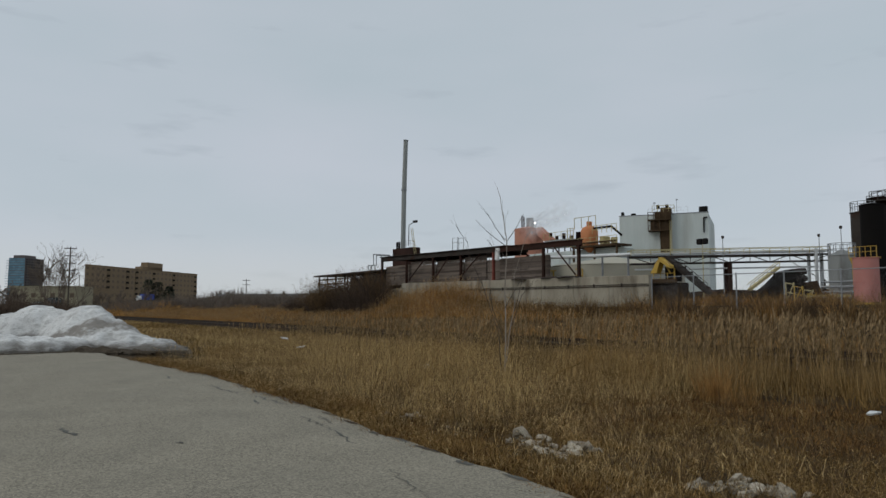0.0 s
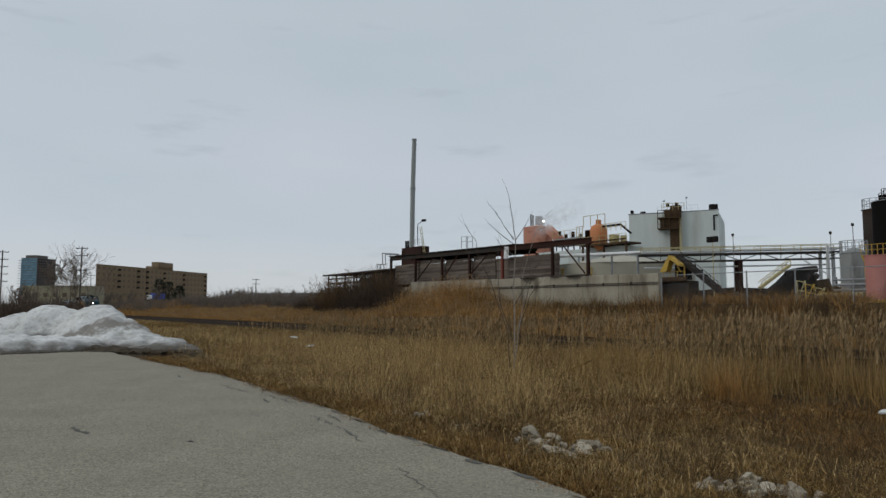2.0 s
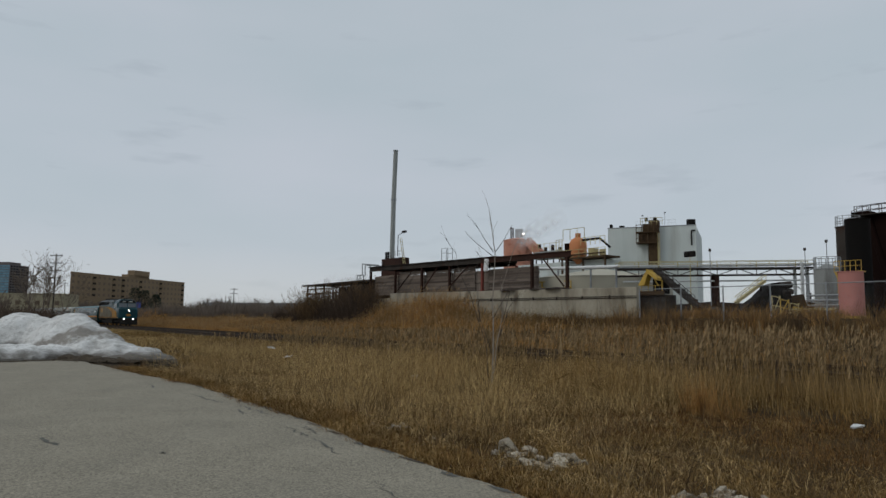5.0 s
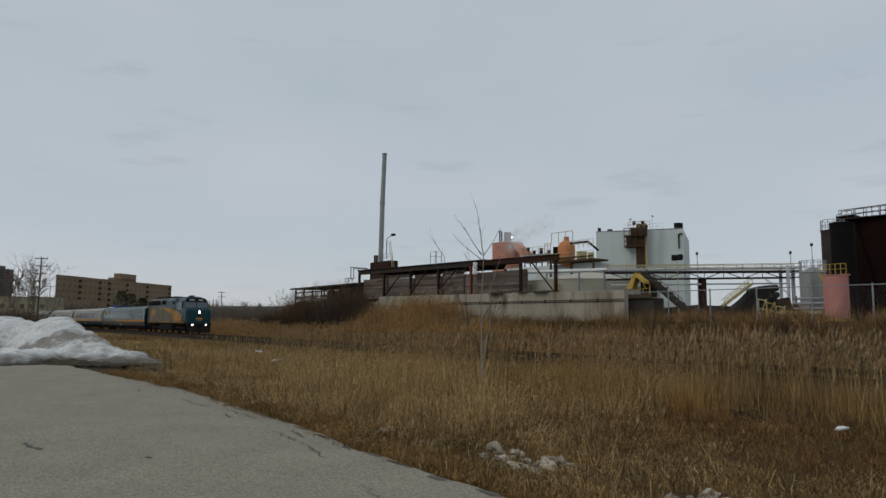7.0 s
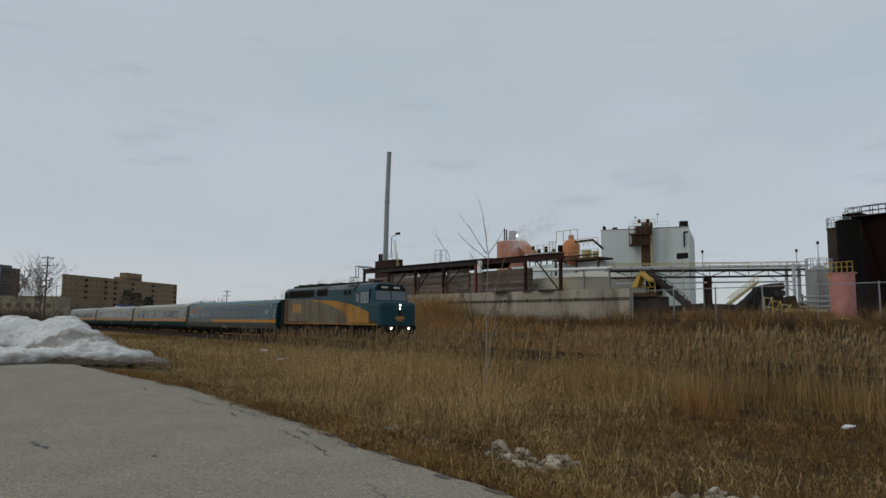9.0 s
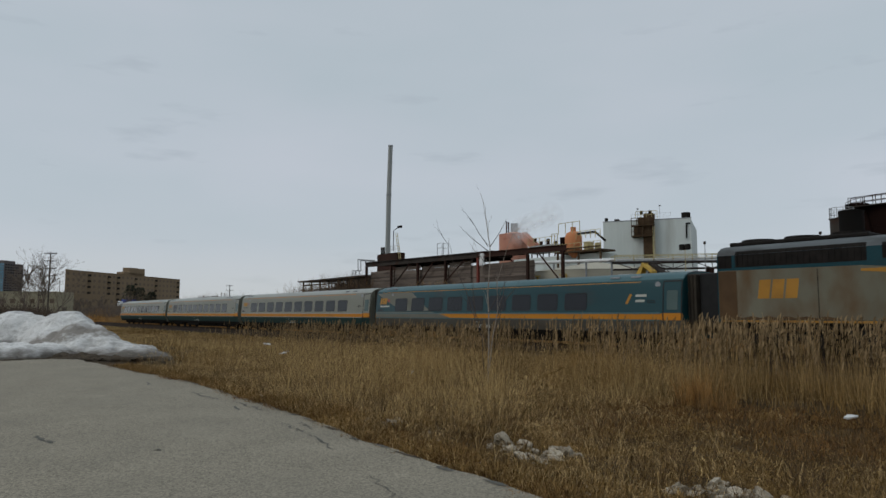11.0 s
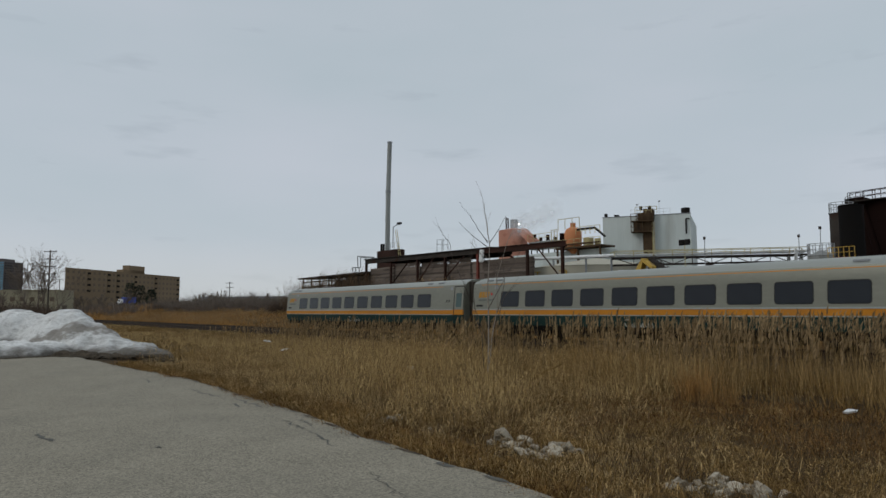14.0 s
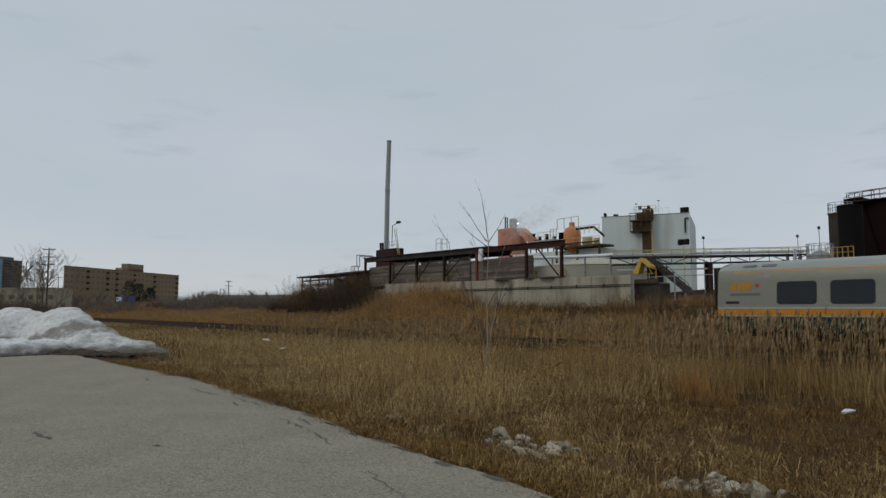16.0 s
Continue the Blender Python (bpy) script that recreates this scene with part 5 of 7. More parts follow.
    panel("window_frame", [(14.1, 2.92), (15.24, 2.92), (15.24, 3.70), (14.1, 3.70)], GALV, "pale metal side window frame", d=0.010)
    for x0, x1 in ((13.47, 13.88), (14.2, 14.62), (14.74, 15.14)):
        panel("side_window", [(x0, 3.0), (x1, 3.0), (x1, 3.62), (x0, 3.62)], SCREEN, "side window with sky reflection paled into its colour", d=0.014)
    for x in (13.3, 14.15):
        s = Shape()
        s.tube((x, y - 0.05, 1.6), (x, y - 0.05, 3.1), 0.018, n=6)
        part("handrail", s, GALV, lo)
    for i, x in enumerate((2.6, 3.14, 3.68)):
        panel("mark", [(x, 2.24), (x + 0.46, 2.24), (x + 0.56, 2.98), (x + 0.1, 2.98)], GOLD, "yellow slanted bar of a painted mark", d=0.003)
    roof = Shape()
    roof.box(1.0, 6.4, -0.75, 0.75, 4.44, 4.62, 0.05)
    roof.box(7.4, 9.4, -0.6, 0.6, 4.46, 4.66, 0.05)
    for x in (1.9, 3.7, 5.5):
        roof.tube((x, 0, 4.6), (x, 0, 4.72), 0.65, n=16)
    roof_part = part("roof_gear", roof, BLACK, lo, "black roof fans and exhaust")
    horn = Shape()
    for i in range(3):
        horn.tube((13.6 + i * 0.1, 0.2 * i - 0.2, 4.6), (14.0 + i * 0.1, 0.2 * i - 0.2, 4.62), 0.03, 0.09, n=8)
    horn.box(13.5, 13.9, -0.3, 0.3, 4.45, 4.58, 0.02)
    part("horn", horn, BLACK, roof_part)
    under = Shape()
    under.box(5.8, 11.2, -1.35, 1.35, 0.32, 1.22, 0.12)
    under.box(0.4, 16.8, -1.3, 1.3, 1.05, 1.32, 0.03)
    part("fuel_tank", under, BLACK, lo)
    back = Shape()
    back.box(-0.35, 0.9, -0.9, 0.9, 1.1, 3.4, 0.05)
    part("gangway_bellows", back, RUBBER, lo)
    bogie(lo, 3.4, 0.5, 2.7, 0.72)
    bogie(lo, 13.6, 0.5, 2.7, 0.72)
    return lo


SILVER = make_coach("passenger_coach", COACH_SILVER, COACH_ROOF, COACH_GREEN, COACH_ORANGE, "silver coach with orange waist stripe and green skirt")
logo(SILVER, 0.55, 2.36, 1.25, 0.34, FAINT)
MIDDLE = copy_thing(SILVER, SILVER.matrix_basis)
LAST = copy_thing(SILVER, SILVER.matrix_basis)
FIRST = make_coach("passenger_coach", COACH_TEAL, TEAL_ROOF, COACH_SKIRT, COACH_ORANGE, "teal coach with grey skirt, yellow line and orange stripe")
part("grey_sweep", side_patch(lambda z: 0.05 + 2.6 * (3.05 - z), lambda z: 4.4 + 1.75 * (3.05 - z), 1.84, 3.05, 0.0025), WARM_GREY, FIRST, "pale grey sweeping patch")
part("grey_sweep", side_patch(0.05, lambda z: 6.2 + 2.6 * ((1.78 - z) / 0.42) ** 0.6, 1.36, 1.76, 0.006), WARM_GREY, FIRST, "grey sweep over the stripe's end")
logo(FIRST, 0.55, 2.30, 1.2, 0.42, PALE)
slash = Shape()
slash.plate([(22.0, -(side_y(2.1) + 0.008), 2.1), (22.16, -(side_y(2.1) + 0.008), 2.1), (22.42, -(side_y(2.55) + 0.008), 2.55), (22.26, -(side_y(2.55) + 0.008), 2.55)], 0.004)
part("mark", slash, GOLD, FIRST, "yellow slanted bar of a painted mark")
for z, w in ((2.42, 0.6), (2.18, 0.5)):
    bar = Shape()
    bar.plate([(22.6, -(side_y(z) + 0.008), z), (22.6 + w, -(side_y(z) + 0.008), z), (22.6 + w, -(side_y(z + 0.11) + 0.008), z + 0.11), (22.6, -(side_y(z + 0.11) + 0.008), z + 0.11)], 0.004)
    part("lettering_bar", bar, PALE, FIRST)
ENGINE = make_locomotive()


def motions():
    """The train runs to the right at a steady 20.9 m/s."""
    steps = [i * 0.5 for i in range(33)]
    for ob, ahead in ((LAST, 0.0), (MIDDLE, 25.9), (SILVER, 51.8), (FIRST, 77.7), (ENGINE, 103.55)):
        walk(ob, [(t, pose(-15.8 + 20.9 * (t - 16.0) + ahead, TRACK_Y, RAIL_Z)) for t in steps])
    for i, (puff, x, y, z) in enumerate(PUFFS):
        walk(puff, [(t, pose(x + 0.05 * t, y, z + 0.02 * t + 0.2 * math.sin(t * 0.5 + i), 78 + 5 * math.sin(t * 0.4 + 2 * i), 8 * math.sin(t * 0.3 + i), 35)) for t in steps])


# ---- the works behind the railway ----
def railing(s, p, q, z0, z1, posts=6, w=0.06, mid=True):
    """A rail between two places, with posts and a middle rail."""
    p, q = Vector((*p, 0)), Vector((*q, 0))
    up = lambda v, z: Vector((v.x, v.y, z))
    s.bar(up(p, z1[0]), up(q, z1[1]), w)
    if mid:
        s.bar(up(p, (z0[0] + z1[0]) / 2), up(q, (z0[1] + z1[1]) / 2), w * 0.8)
    for i in range(posts):
        u = i / (posts - 1)
        v = p.lerp(q, u)
        s.bar(up(v, z0[0] + (z0[1] - z0[0]) * u), up(v, z1[0] + (z1[1] - z1[0]) * u), w)


def make_retaining_wall():
    wall = thing("retaining_wall", pose(-60, 52, 1.6), "stained pale concrete wall along the yard", "wall", kind="structure")
    x0, n, w = -20.9, 9, 4.6
    for i in range(n):
        s = Shape()
        z1 = 3.55 - 0.045 * i
        s.box(x0 + i * w + 0.012, x0 + (i + 1) * w - 0.012, -0.25, 0.25, -0.6, z1, 0.03)
        part("panel", s, CONCRETE, wall)
    cap = Shape()
    for z in (2.28, 2.44):
        cap.bar((x0 + 14.0, -0.3, z - 0.02), (x0 + n * w, -0.3, z - 0.08), 0.06)
    for i in range(8):
        cap.box(x0 + 14.5 + i * 3.4, x0 + 14.62 + i * 3.4, -0.33, -0.25, 2.15, 2.5)
    part("conduit", cap, DARK_STEEL, wall, "dark conduits fixed along the wall")
    end = Shape()
    end.box(x0 - 4.6, x0 - 0.2, 0.05, 0.55, -0.6, 2.9, 0.04)
    part("end_block", end, CONCRETE, wall, "darker concrete block at the wall's end")


def make_trestle():
    t = thing("steel_shelter_frame", pose(-68, 52.4, 5.0), "rusted open steel frame over grey board bays", "steel frame")
    xs = [-19.2, -12.6, -6.2, -0.2, 6.1, 14.4, 19.5]
    top = lambda x: 4.13 - 0.0090 * (x + 19.2)
    for row in (0.0, 5.5):
        beam = Shape()
        for z0, z1, half in ((-0.62, -0.54, 0.16), (-0.08, 0.0, 0.16), (-0.54, -0.08, 0.02)):
            beam.loft([[(x, row - half, top(x) + z0), (x, row + half, top(x) + z0), (x, row + half, top(x) + z1), (x, row - half, top(x) + z1)] for x in (-19.5, 5.9)])
        part("roof_beam", beam, DARK_STEEL, t, "blackened steel I-beam")
        if row == 0.0:
            beam = Shape()
            for z0, z1, half in ((-0.62, -0.54, 0.16), (-0.08, 0.0, 0.16), (-0.54, -0.08, 0.02)):
                beam.loft([[(x, row - half, top(x) + z0), (x, row + half, top(x) + z0), (x, row + half, top(x) + z1), (x, row - half, top(x) + z1)] for x in (5.94, 20.0)])
            part("roof_beam", beam, STEEL_RUST, t, "rust-red steel I-beam")
        for i, x in enumerate(xs):
            if i > 4 and row > 0.0:
                continue
            p = Shape()
            p.box(x - 0.14, x + 0.14, row - 0.14, row - 0.11, 0.05, top(x) - 0.62)
            p.box(x - 0.14, x + 0.14, row + 0.11, row + 0.14, 0.05, top(x) - 0.62)
            p.box(x - 0.015, x + 0.015, row - 0.11, row + 0.11, 0.05, top(x) - 0.62)
            p.box(x - 0.22, x + 0.22, row - 0.22, row + 0.22, 0.0, 0.06)
            part("post", p, RED_STEEL if i == 4 else STEEL_RUST, t, "rusted steel post")
    for x in xs[:5]:
        c = Shape()
        c.bar((x, 0, top(x) - 0.2), (x, 5.5, top(x) - 0.2), 0.16, 0.3)
        part("cross_beam", c, DARK_STEEL, t)
    for a, b in ((-12.2, -8.2), (-0.6, 3.6), (-6.0, -2.8), (16.0, 19.0)):
        c = Shape()
        lo, hi = (a, b) if a < 10 else (b, a)
        c.bar((lo, 0.05, 0.15 if a > 10 else 0.5), (hi, 0.05, top(hi) - 0.65), 0.12)
        part("brace", c, STEEL_RUST, t, "diagonal steel brace")
    roof = Shape()
    roof.loft([[(x, -0.25, top(x) + 0.01), (x, 5.8, top(x) - 0.05), (x, 5.8, top(x) + 0.01), (x, -0.25, top(x) + 0.07)] for x in (-19.6, 8.8)])
    part("roof_sheet", roof, DARK_STEEL, t, "dark rusted roof sheeting")
    # boarded bays behind the posts
    rng = random.Random(8)
    board = thing("board_wall", pose(-68, 53.0, 5.0), "weathered grey horizontal boards closing the bays", "board wall")
    bays = [(-19.0, -12.7, 2.75, 0.4), (-12.5, -6.3, 3.0, 0.1), (-6.1, -0.3, 2.95, 0.1), (-0.1, 4.2, 3.05, 0.1), (6.6, 14.9, 2.65, 0.1)]
    for x0, x1, h, g in bays:
        z = 0.02
        while z < h - 0.1:
            d = rng.uniform(0.22, 0.30)
            s = Shape()
            tilt = rng.uniform(-0.025, 0.025)
            s.loft([[(x, -0.04 + q, z + k), (x, 0.04 + q, z + k), (x, 0.04 + q, z + d - 0.02 + k), (x, -0.04 + q, z + d - 0.02 + k)] for x, k, q in ((x0, -tilt, rng.uniform(-0.03, 0.03)), (x1 - rng.uniform(0, 0.15), tilt, rng.uniform(-0.03, 0.03)))])
            part("board", s, BOARD, board)
            z += d
    back = Shape()
    back.box(-19.0, 14.6, 0.12, 0.2, 0.0, 2.5)
    part("backing", back, BOARD, board)
    sack = Shape()
    sack.box(-0.35, 0.35, -0.15, 0.15, -0.75, 0.75, 0.12)
    tagged(part("white_sheet", sack, LITTER, at=pose(-61.1, 52.3, 8.0, 0, 6, 8)), "torn white sheet hanging on the steel frame", "sheet")
    for x, w, h in ((-56.8, 1.6, 0.35), (-52.6, 1.2, 0.25), (-49.9, 1.5, 0.2)):
        heap = Shape()
        heap.lathe([(w, 0), (w * 0.7, h * 0.6), (w * 0.3, h * 0.95), (0.05, h)], 14)
        tagged(part("spoil_heap", heap, COAL, at=pose(x, 52.6, 4.9), smooth=True), "dark heap of spoil on the wall", "heap")


def make_shed():
    t = thing("open_shed", pose(-98, 53.0, 2.2), "low dark open-sided shed with flat rusted roof", "shed")
    r = Shape()
    r.loft([[(x, -0.6, z), (x, 6.0, z + 0.2), (x, 6.0, z + 0.42), (x, -0.6, z + 0.22)] for x, z in ((-12.2, 4.85), (11.0, 5.0))])
    part("roof", r, DARK_STEEL, t)
    for i in range(8):
        p = Shape()
        x = -11.2 + i * 3.1
        p.box(x - 0.1, x + 0.1, -0.1, 0.1, -0.3, 4.9)
        part("post", p, DARK_STEEL, t)
        p = Shape()
        p.box(x - 0.1, x + 0.1, 5.4, 5.6, -0.3, 5.0)
        part("post", p, DARK_STEEL, t)
    for z in (4.3, 3.5):
        b = Shape()
        b.bar((-11.4, 0, z), (10.8, 0, z + 0.1), 0.14, 0.2)
        part("rail", b, DARK_STEEL, t)
    w = Shape()
    w.box(-10.5, 11.0, 5.65, 5.8, -0.3, 4.75)
    part("back_wall", w, DARK_STEEL, t)
    w = Shape()
    w.box(3.4, 11.0, 0.3, 0.42, -0.3, 4.75)
    part("side_sheet", w, DARK_STEEL, t)
    st = thing("vent_pipe", pose(-91.5, 53.6, 7.4), "galvanised bent vent pipe above the shed roof", "pipe")
    for dy, k in ((0.0, 1.0), (0.5, 0.94)):
        s = Shape()
        way = [(-1.74, -0.1), (-1.78, 0.94), (-0.24, 0.88), (-0.32, 2.6 * k), (4.4, 2.16 * k), (4.4, 1.4)]
        for (x0, z0), (x1, z1) in zip(way, way[1:]):
            s.tube((x0, dy, z0), (x1, dy, z1), 0.07, n=8)
        part("pipe", s, GALV, st)
    for x, z in ((-0.28, 0.9), (1.6, 2.3)):
        s = Shape()
        s.bar((x, 0.25, -0.1), (x, 0.25, z), 0.09)
        s.bar((x, -0.05, z), (x, 0.55, z), 0.07)
        part("stand", s, GALV, st)


def make_stack():
    t = thing("chimney_stack", pose(-97.0, 62.2, 2.0), "tall slender grey-green steel chimney", "chimney")
    lo, hi = Shape(), Shape()
    lo.tube((0, 0, 0), (0.35, 0, 19.6), 0.42, 0.40, 18)
    hi.tube((0.35, 0, 19.6), (0.75, 0, 28.0), 0.40, 0.37, 18)
    part("lower_tube", lo, STACK, t, smooth=True)
    part("upper_tube", hi, STACK, t, smooth=True)
    band = Shape()
    band.tube((0.34, 0, 19.45), (0.36, 0, 19.75), 0.47, n=18)
    part("flange", band, GALV, t)
    band = Shape()
    band.tube((0.74, 0, 27.85), (0.75, 0, 28.05), 0.42, n=18)
    part("flange", band, GALV, t)
    box = thing("boiler_house", pose(-93.5, 60.0, 2.0), "brown rusted steel boiler house below the chimney", "boiler house")
    b = Shape()
    b.box(-3.1, 2.9, 0, 1.5, 0, 9.4, 0.06)
    part("shell", b, STEEL_RUST, box)
    b = Shape()
    b.tube((-2.6, 0.8, 9.3), (-2.6, 0.8, 10.6), 0.36, n=12)
    part("flue", b, BLACK, box)
    b = Shape()
    railing(b, (-1.5, 0.1), (3.2, 0.1), (9.4, 9.4), (10.5, 10.5), 5, 0.05)
    part("railing", b, GALV, box)
    lad = Shape()
    lad.bar((3.5, 0.1, 7.5), (2.2, 0.1, 12.5), 0.06)
    lad.bar((4.0, 0.1, 7.5), (2.7, 0.1, 12.5), 0.06)
    for i in range(9):
        u = i / 9
        lad.bar((3.5 - 1.3 * u, 0.1, 7.5 + 5 * u), (4.0 - 1.3 * u, 0.1, 7.5 + 5 * u), 0.08)
    part("ladder", lad, PALE_YELLOW, box, "faded yellow ladder")
    hatch = thing("roof_hatch_rail", pose(-81.40, 61.0, 2.0), "small galvanised guard frame above the steel roof", "guard rail")
    s = Shape()
    for zz in (10.09, 9.39):
        s.bar((0, 0, zz), (1.49, 0, zz), 0.05)
        s.bar((0, 0.9, zz), (1.49, 0.9, zz), 0.05)
    for xx in (0.0, 1.49):
        s.bar((xx, 0, 0), (xx, 0, 10.09), 0.06)
        s.bar((xx, 0.9, 0), (xx, 0.9, 10.09), 0.06)
    part("frame", s, GALV, hatch)
    arm = Shape()
    arm.tube((1.4, 0.2, 9.7), (1.5, 0.2, 13.0), 0.06, n=6)
    arm.tube((1.5, 0.2, 13.0), (3.0, 0.2, 13.4), 0.05, n=6)
    arm.box(2.8, 3.7, 0.0, 0.4, 13.25, 13.6, 0.05)
    part("lamp_arm", arm, BLACK, box)


def tank(name, x, y, z, r, h, material, label, cone=0.0, rail=None, group=""):
    t = thing(name, pose(x, y, z), label, "storage tank", group)
    s = Shape()
    rings = [(r, 0)]
    n = max(2, int(h / 2.2))
    for i in range(1, n):
        zz = h * i / n
        rings += [(r, zz - 0.03), (r * 1.004 + 0.012, zz - 0.02), (r * 1.004 + 0.012, zz + 0.02), (r, zz + 0.03)]
    rings += [(r, h - 0.08), (r + 0.05, h - 0.06), (r + 0.05, h)]
    s.lathe(rings, 40)
    part("shell", s, material, t, smooth=True)
    c = Shape()
    c.lathe([(r + 0.04, h), (r * 0.5, h + cone * 0.55), (r * 0.08, h + cone)], 40)
    part("roof", c, material, t, smooth=True)
    if rail:
        g = Shape()
        for zz in (0.55, 1.1):
            for i in range(24):
                a, b = i * math.tau / 24, (i + 1) * math.tau / 24
                g.bar((r * math.cos(a), r * math.sin(a), h + zz), (r * math.cos(b), r * math.sin(b), h + zz), 0.05)
        for i in range(12):
            a = i * math.tau / 12
            g.bar((r * math.cos(a), r * math.sin(a), h), (r * math.cos(a), r * math.sin(a), h + 1.1), 0.05)
        part("railing", g, rail, t)
    return t


def make_tanks():
    tank("beige_tank", -57.6, 68.4, 2.0, 8.6, 4.9, BEIGE, "broad low beige tank with shallow cone roof", 1.3)
    y = thing("yellow_rail_gate", pose(-58.5, 60.0, 4.9), "yellow tubular guard rails beside the tank", "guard rail")
    g = Shape()
    railing(g, (-3.5, 0), (3.5, 0), (0, 0), (1.4, 1.4), 4, 0.1)
    part("rails", g, YELLOW, y)
    # salmon tank with a grey stub, pipes and a duct beside it
    t = tank("salmon_tank", -86.3, 81.0, 2.0, 2.45, 13.3, SALMON, "faded salmon tank under drifting steam", 0.5)
    for dx, r, h, m in ((0.3, 0.65, 1.6, GALV), (-1.7, 0.12, 2.2, STEEL_RUST), (-1.2, 0.12, 2.0, STEEL_RUST)):
        s = Shape()
        s.tube((dx, 0, 13.4), (dx, 0, 13.6 + h), r, n=12)
        part("vent_stack", s, m, t)
    s = Shape()
    s.bar((2.4, 0, 13.0), (5.6, 0, 10.6), 1.1, 1.2)
    part("sloping_duct", s, SALMON, t)
    s = Shape()
    s.box(4.6, 10.4, -0.8, 0.8, 9.6, 10.9, 0.15)
    part("header_box", s, GREY_TANK, t)
    for x, h in ((5.2, 12.2), (6.6, 11.6), (8.2, 11.9), (9.8, 11.4)):
        s = Shape()
        s.tube((x, 0, 10.8), (x, 0, h), 0.28, n=8)
        part("valve_stub", s, STEEL_RUST, t)
    s = Shape()
    railing(s, (4.4, -0.8), (11.0, -0.8), (10.9, 10.9), (12.1, 12.1), 6, 0.06)
    part("railing", s, PALE_YELLOW, t)
    s = Shape()
    for k in range(5):
        s.box(4.8 + k * 1.3, 4.95 + k * 1.3, -0.5, -0.35, 0, 9.7)
    part("leg_frame", s, STEEL_RUST, t)
    # orange vessel on a platform
    v = thing("orange_vessel", pose(-68.2, 76.0, 2.0), "orange process vessel on a faded yellow platform", "process vessel")
    s = Shape()
    s.lathe([(0.25, 7.9), (0.8, 8.5), (1.25, 9.1), (1.25, 11.0), (1.0, 11.5), (0.4, 11.8), (0.4, 12.4)], 20)
    part("vessel", s, ORANGE_PAINT, v, smooth=True)
    s = Shape()
    s.box(-2.4, 6.0, -1.2, 2.0, 8.55, 8.8)
    s.box(-2.4, 6.0, -1.25, -1.15, 9.05, 9.25)
    for x in (-2.2, 1.8, 5.8):
        s.box(x - 0.12, x + 0.12, -1.1, -0.86, 0, 8.6)
    part("platform", s, OLD_CASING, v)
    s = Shape()
    railing(s, (-2.4, -1.2), (6.0, -1.2), (8.8, 8.8), (9.9, 9.9), 8)
    railing(s, (-1.9, -1.1), (2.2, -1.1), (11.4, 11.4), (13.0, 13.0), 4, 0.07, False)
    railing(s, (-3.4, -1.0), (-2.2, -1.0), (8.8, 8.8), (11.6, 11.6), 3, 0.07)
    railing(s, (1.6, -1.2), (6.0, -1.2), (10.4, 10.4), (11.5, 11.5), 6, 0.06)
    part("railing", s, PALE_YELLOW, v)
    s = Shape()
    s.tube((1.2, -0.4, 11.3), (4.4, -0.4, 11.3), 0.16, n=8)
    s.tube((4.4, -0.4, 11.3), (6.2, -0.4, 9.9), 0.16, n=8)
    part("pipe", s, BLACK, v)
    for x, z0, z1, r in ((-1.6, 8.8, 11.0, 0.5), (3.2, 8.8, 9.9, 0.7), (-0.2, 8.8, 10.3, 0.3), (4.9, 8.8, 9.7, 0.45)):
        s = Shape()
        s.tube((x, -0.4, z0), (x, -0.4, z1), r, n=12)
        part("small_vessel", s, BROWN_TANK if x < 3 else PALE_YELLOW, v)
    s = Shape()
    s.box(-15.4, 3.0, -0.6, 3.0, 0, 8.45, 0.05)
    b = thing("pump_house", pose(-66.5, 77.0, 2.0), "pale painted pump house under the platform", "building")
    part("shell", s, WHITE_CLAD, b)
    # white lagged pipe on stands
    p = thing("white_pipe", pose(-55, 60.0, 2.0), "white lagged pipe on steel stands", "pipe")
    s = Shape()
    s.tube((-8.0, 0, 6.02), (7.3, 0, 5.55), 0.20, n=12)
    part("pipe", s, WHITE_PIPE, p, smooth=True)
    for x in (-7.0, -2.0, 3.0, 6.6):
        q = Shape()
        q.box(x - 0.08, x + 0.08, -0.08, 0.08, 0, 5.65)
        part("stand", q, GALV, p)
    # tanks at the yard's end
    tank("salmon_drum", -25.5, 61.9, 1.9, 0.95, 4.1, PINK, "pink-painted cylindrical tank beside the fence", 0.05)
    base = Shape()
    base.box(-1.0, 1.0, -1.0, 1.0, -0.25, 0.35, 0.05)
    tagged(part("yellow_plinth", base, YELLOW, at=pose(-25.5, 61.9, 1.95)), "yellow kerb round the tank's foot", "plinth")
    ac = thing("yellow_access_stair", pose(-27.0, 63.8, 2.0), "yellow access stair and railed landing", "stair")
    s = Shape()
    s.bar((-0.5, 0, 4.1), (0.3, 0, 2.0), 0.05, 0.12)
    s.bar((-0.5, 0.6, 4.1), (0.3, 0.6, 2.0), 0.05, 0.12)
    for i in range(9):
        u = (i + 0.5) / 9
        s.box(-0.62 + 0.8 * u, -0.38 + 0.8 * u, 0.0, 0.6, 4.07 - 2.1 * u, 4.1 - 2.1 * u)
    railing(s, (-0.6, 0), (1.6, 0), (4.2, 4.2), (5.1, 5.1), 6, 0.045)
    s.box(-0.6, 1.6, 0.0, 0.9, 4.1, 4.2)
    for x in (-0.5, 1.5):
        s.box(x - 0.06, x + 0.06, 0.4, 0.52, 0, 4.1)
    part("stair", s, YELLOW, ac)
    tank("grey_tank", -30.2, 68.4, 1.9, 1.15, 4.9, GREY_TANK, "small grey dome-topped tank", 0.55, GALV)
    tank("slim_tank", -31.3, 75.9, 1.9, 1.12, 9.7, DARK_STEEL, "tall slim grey tank streaked dark", 0.3, GALV)
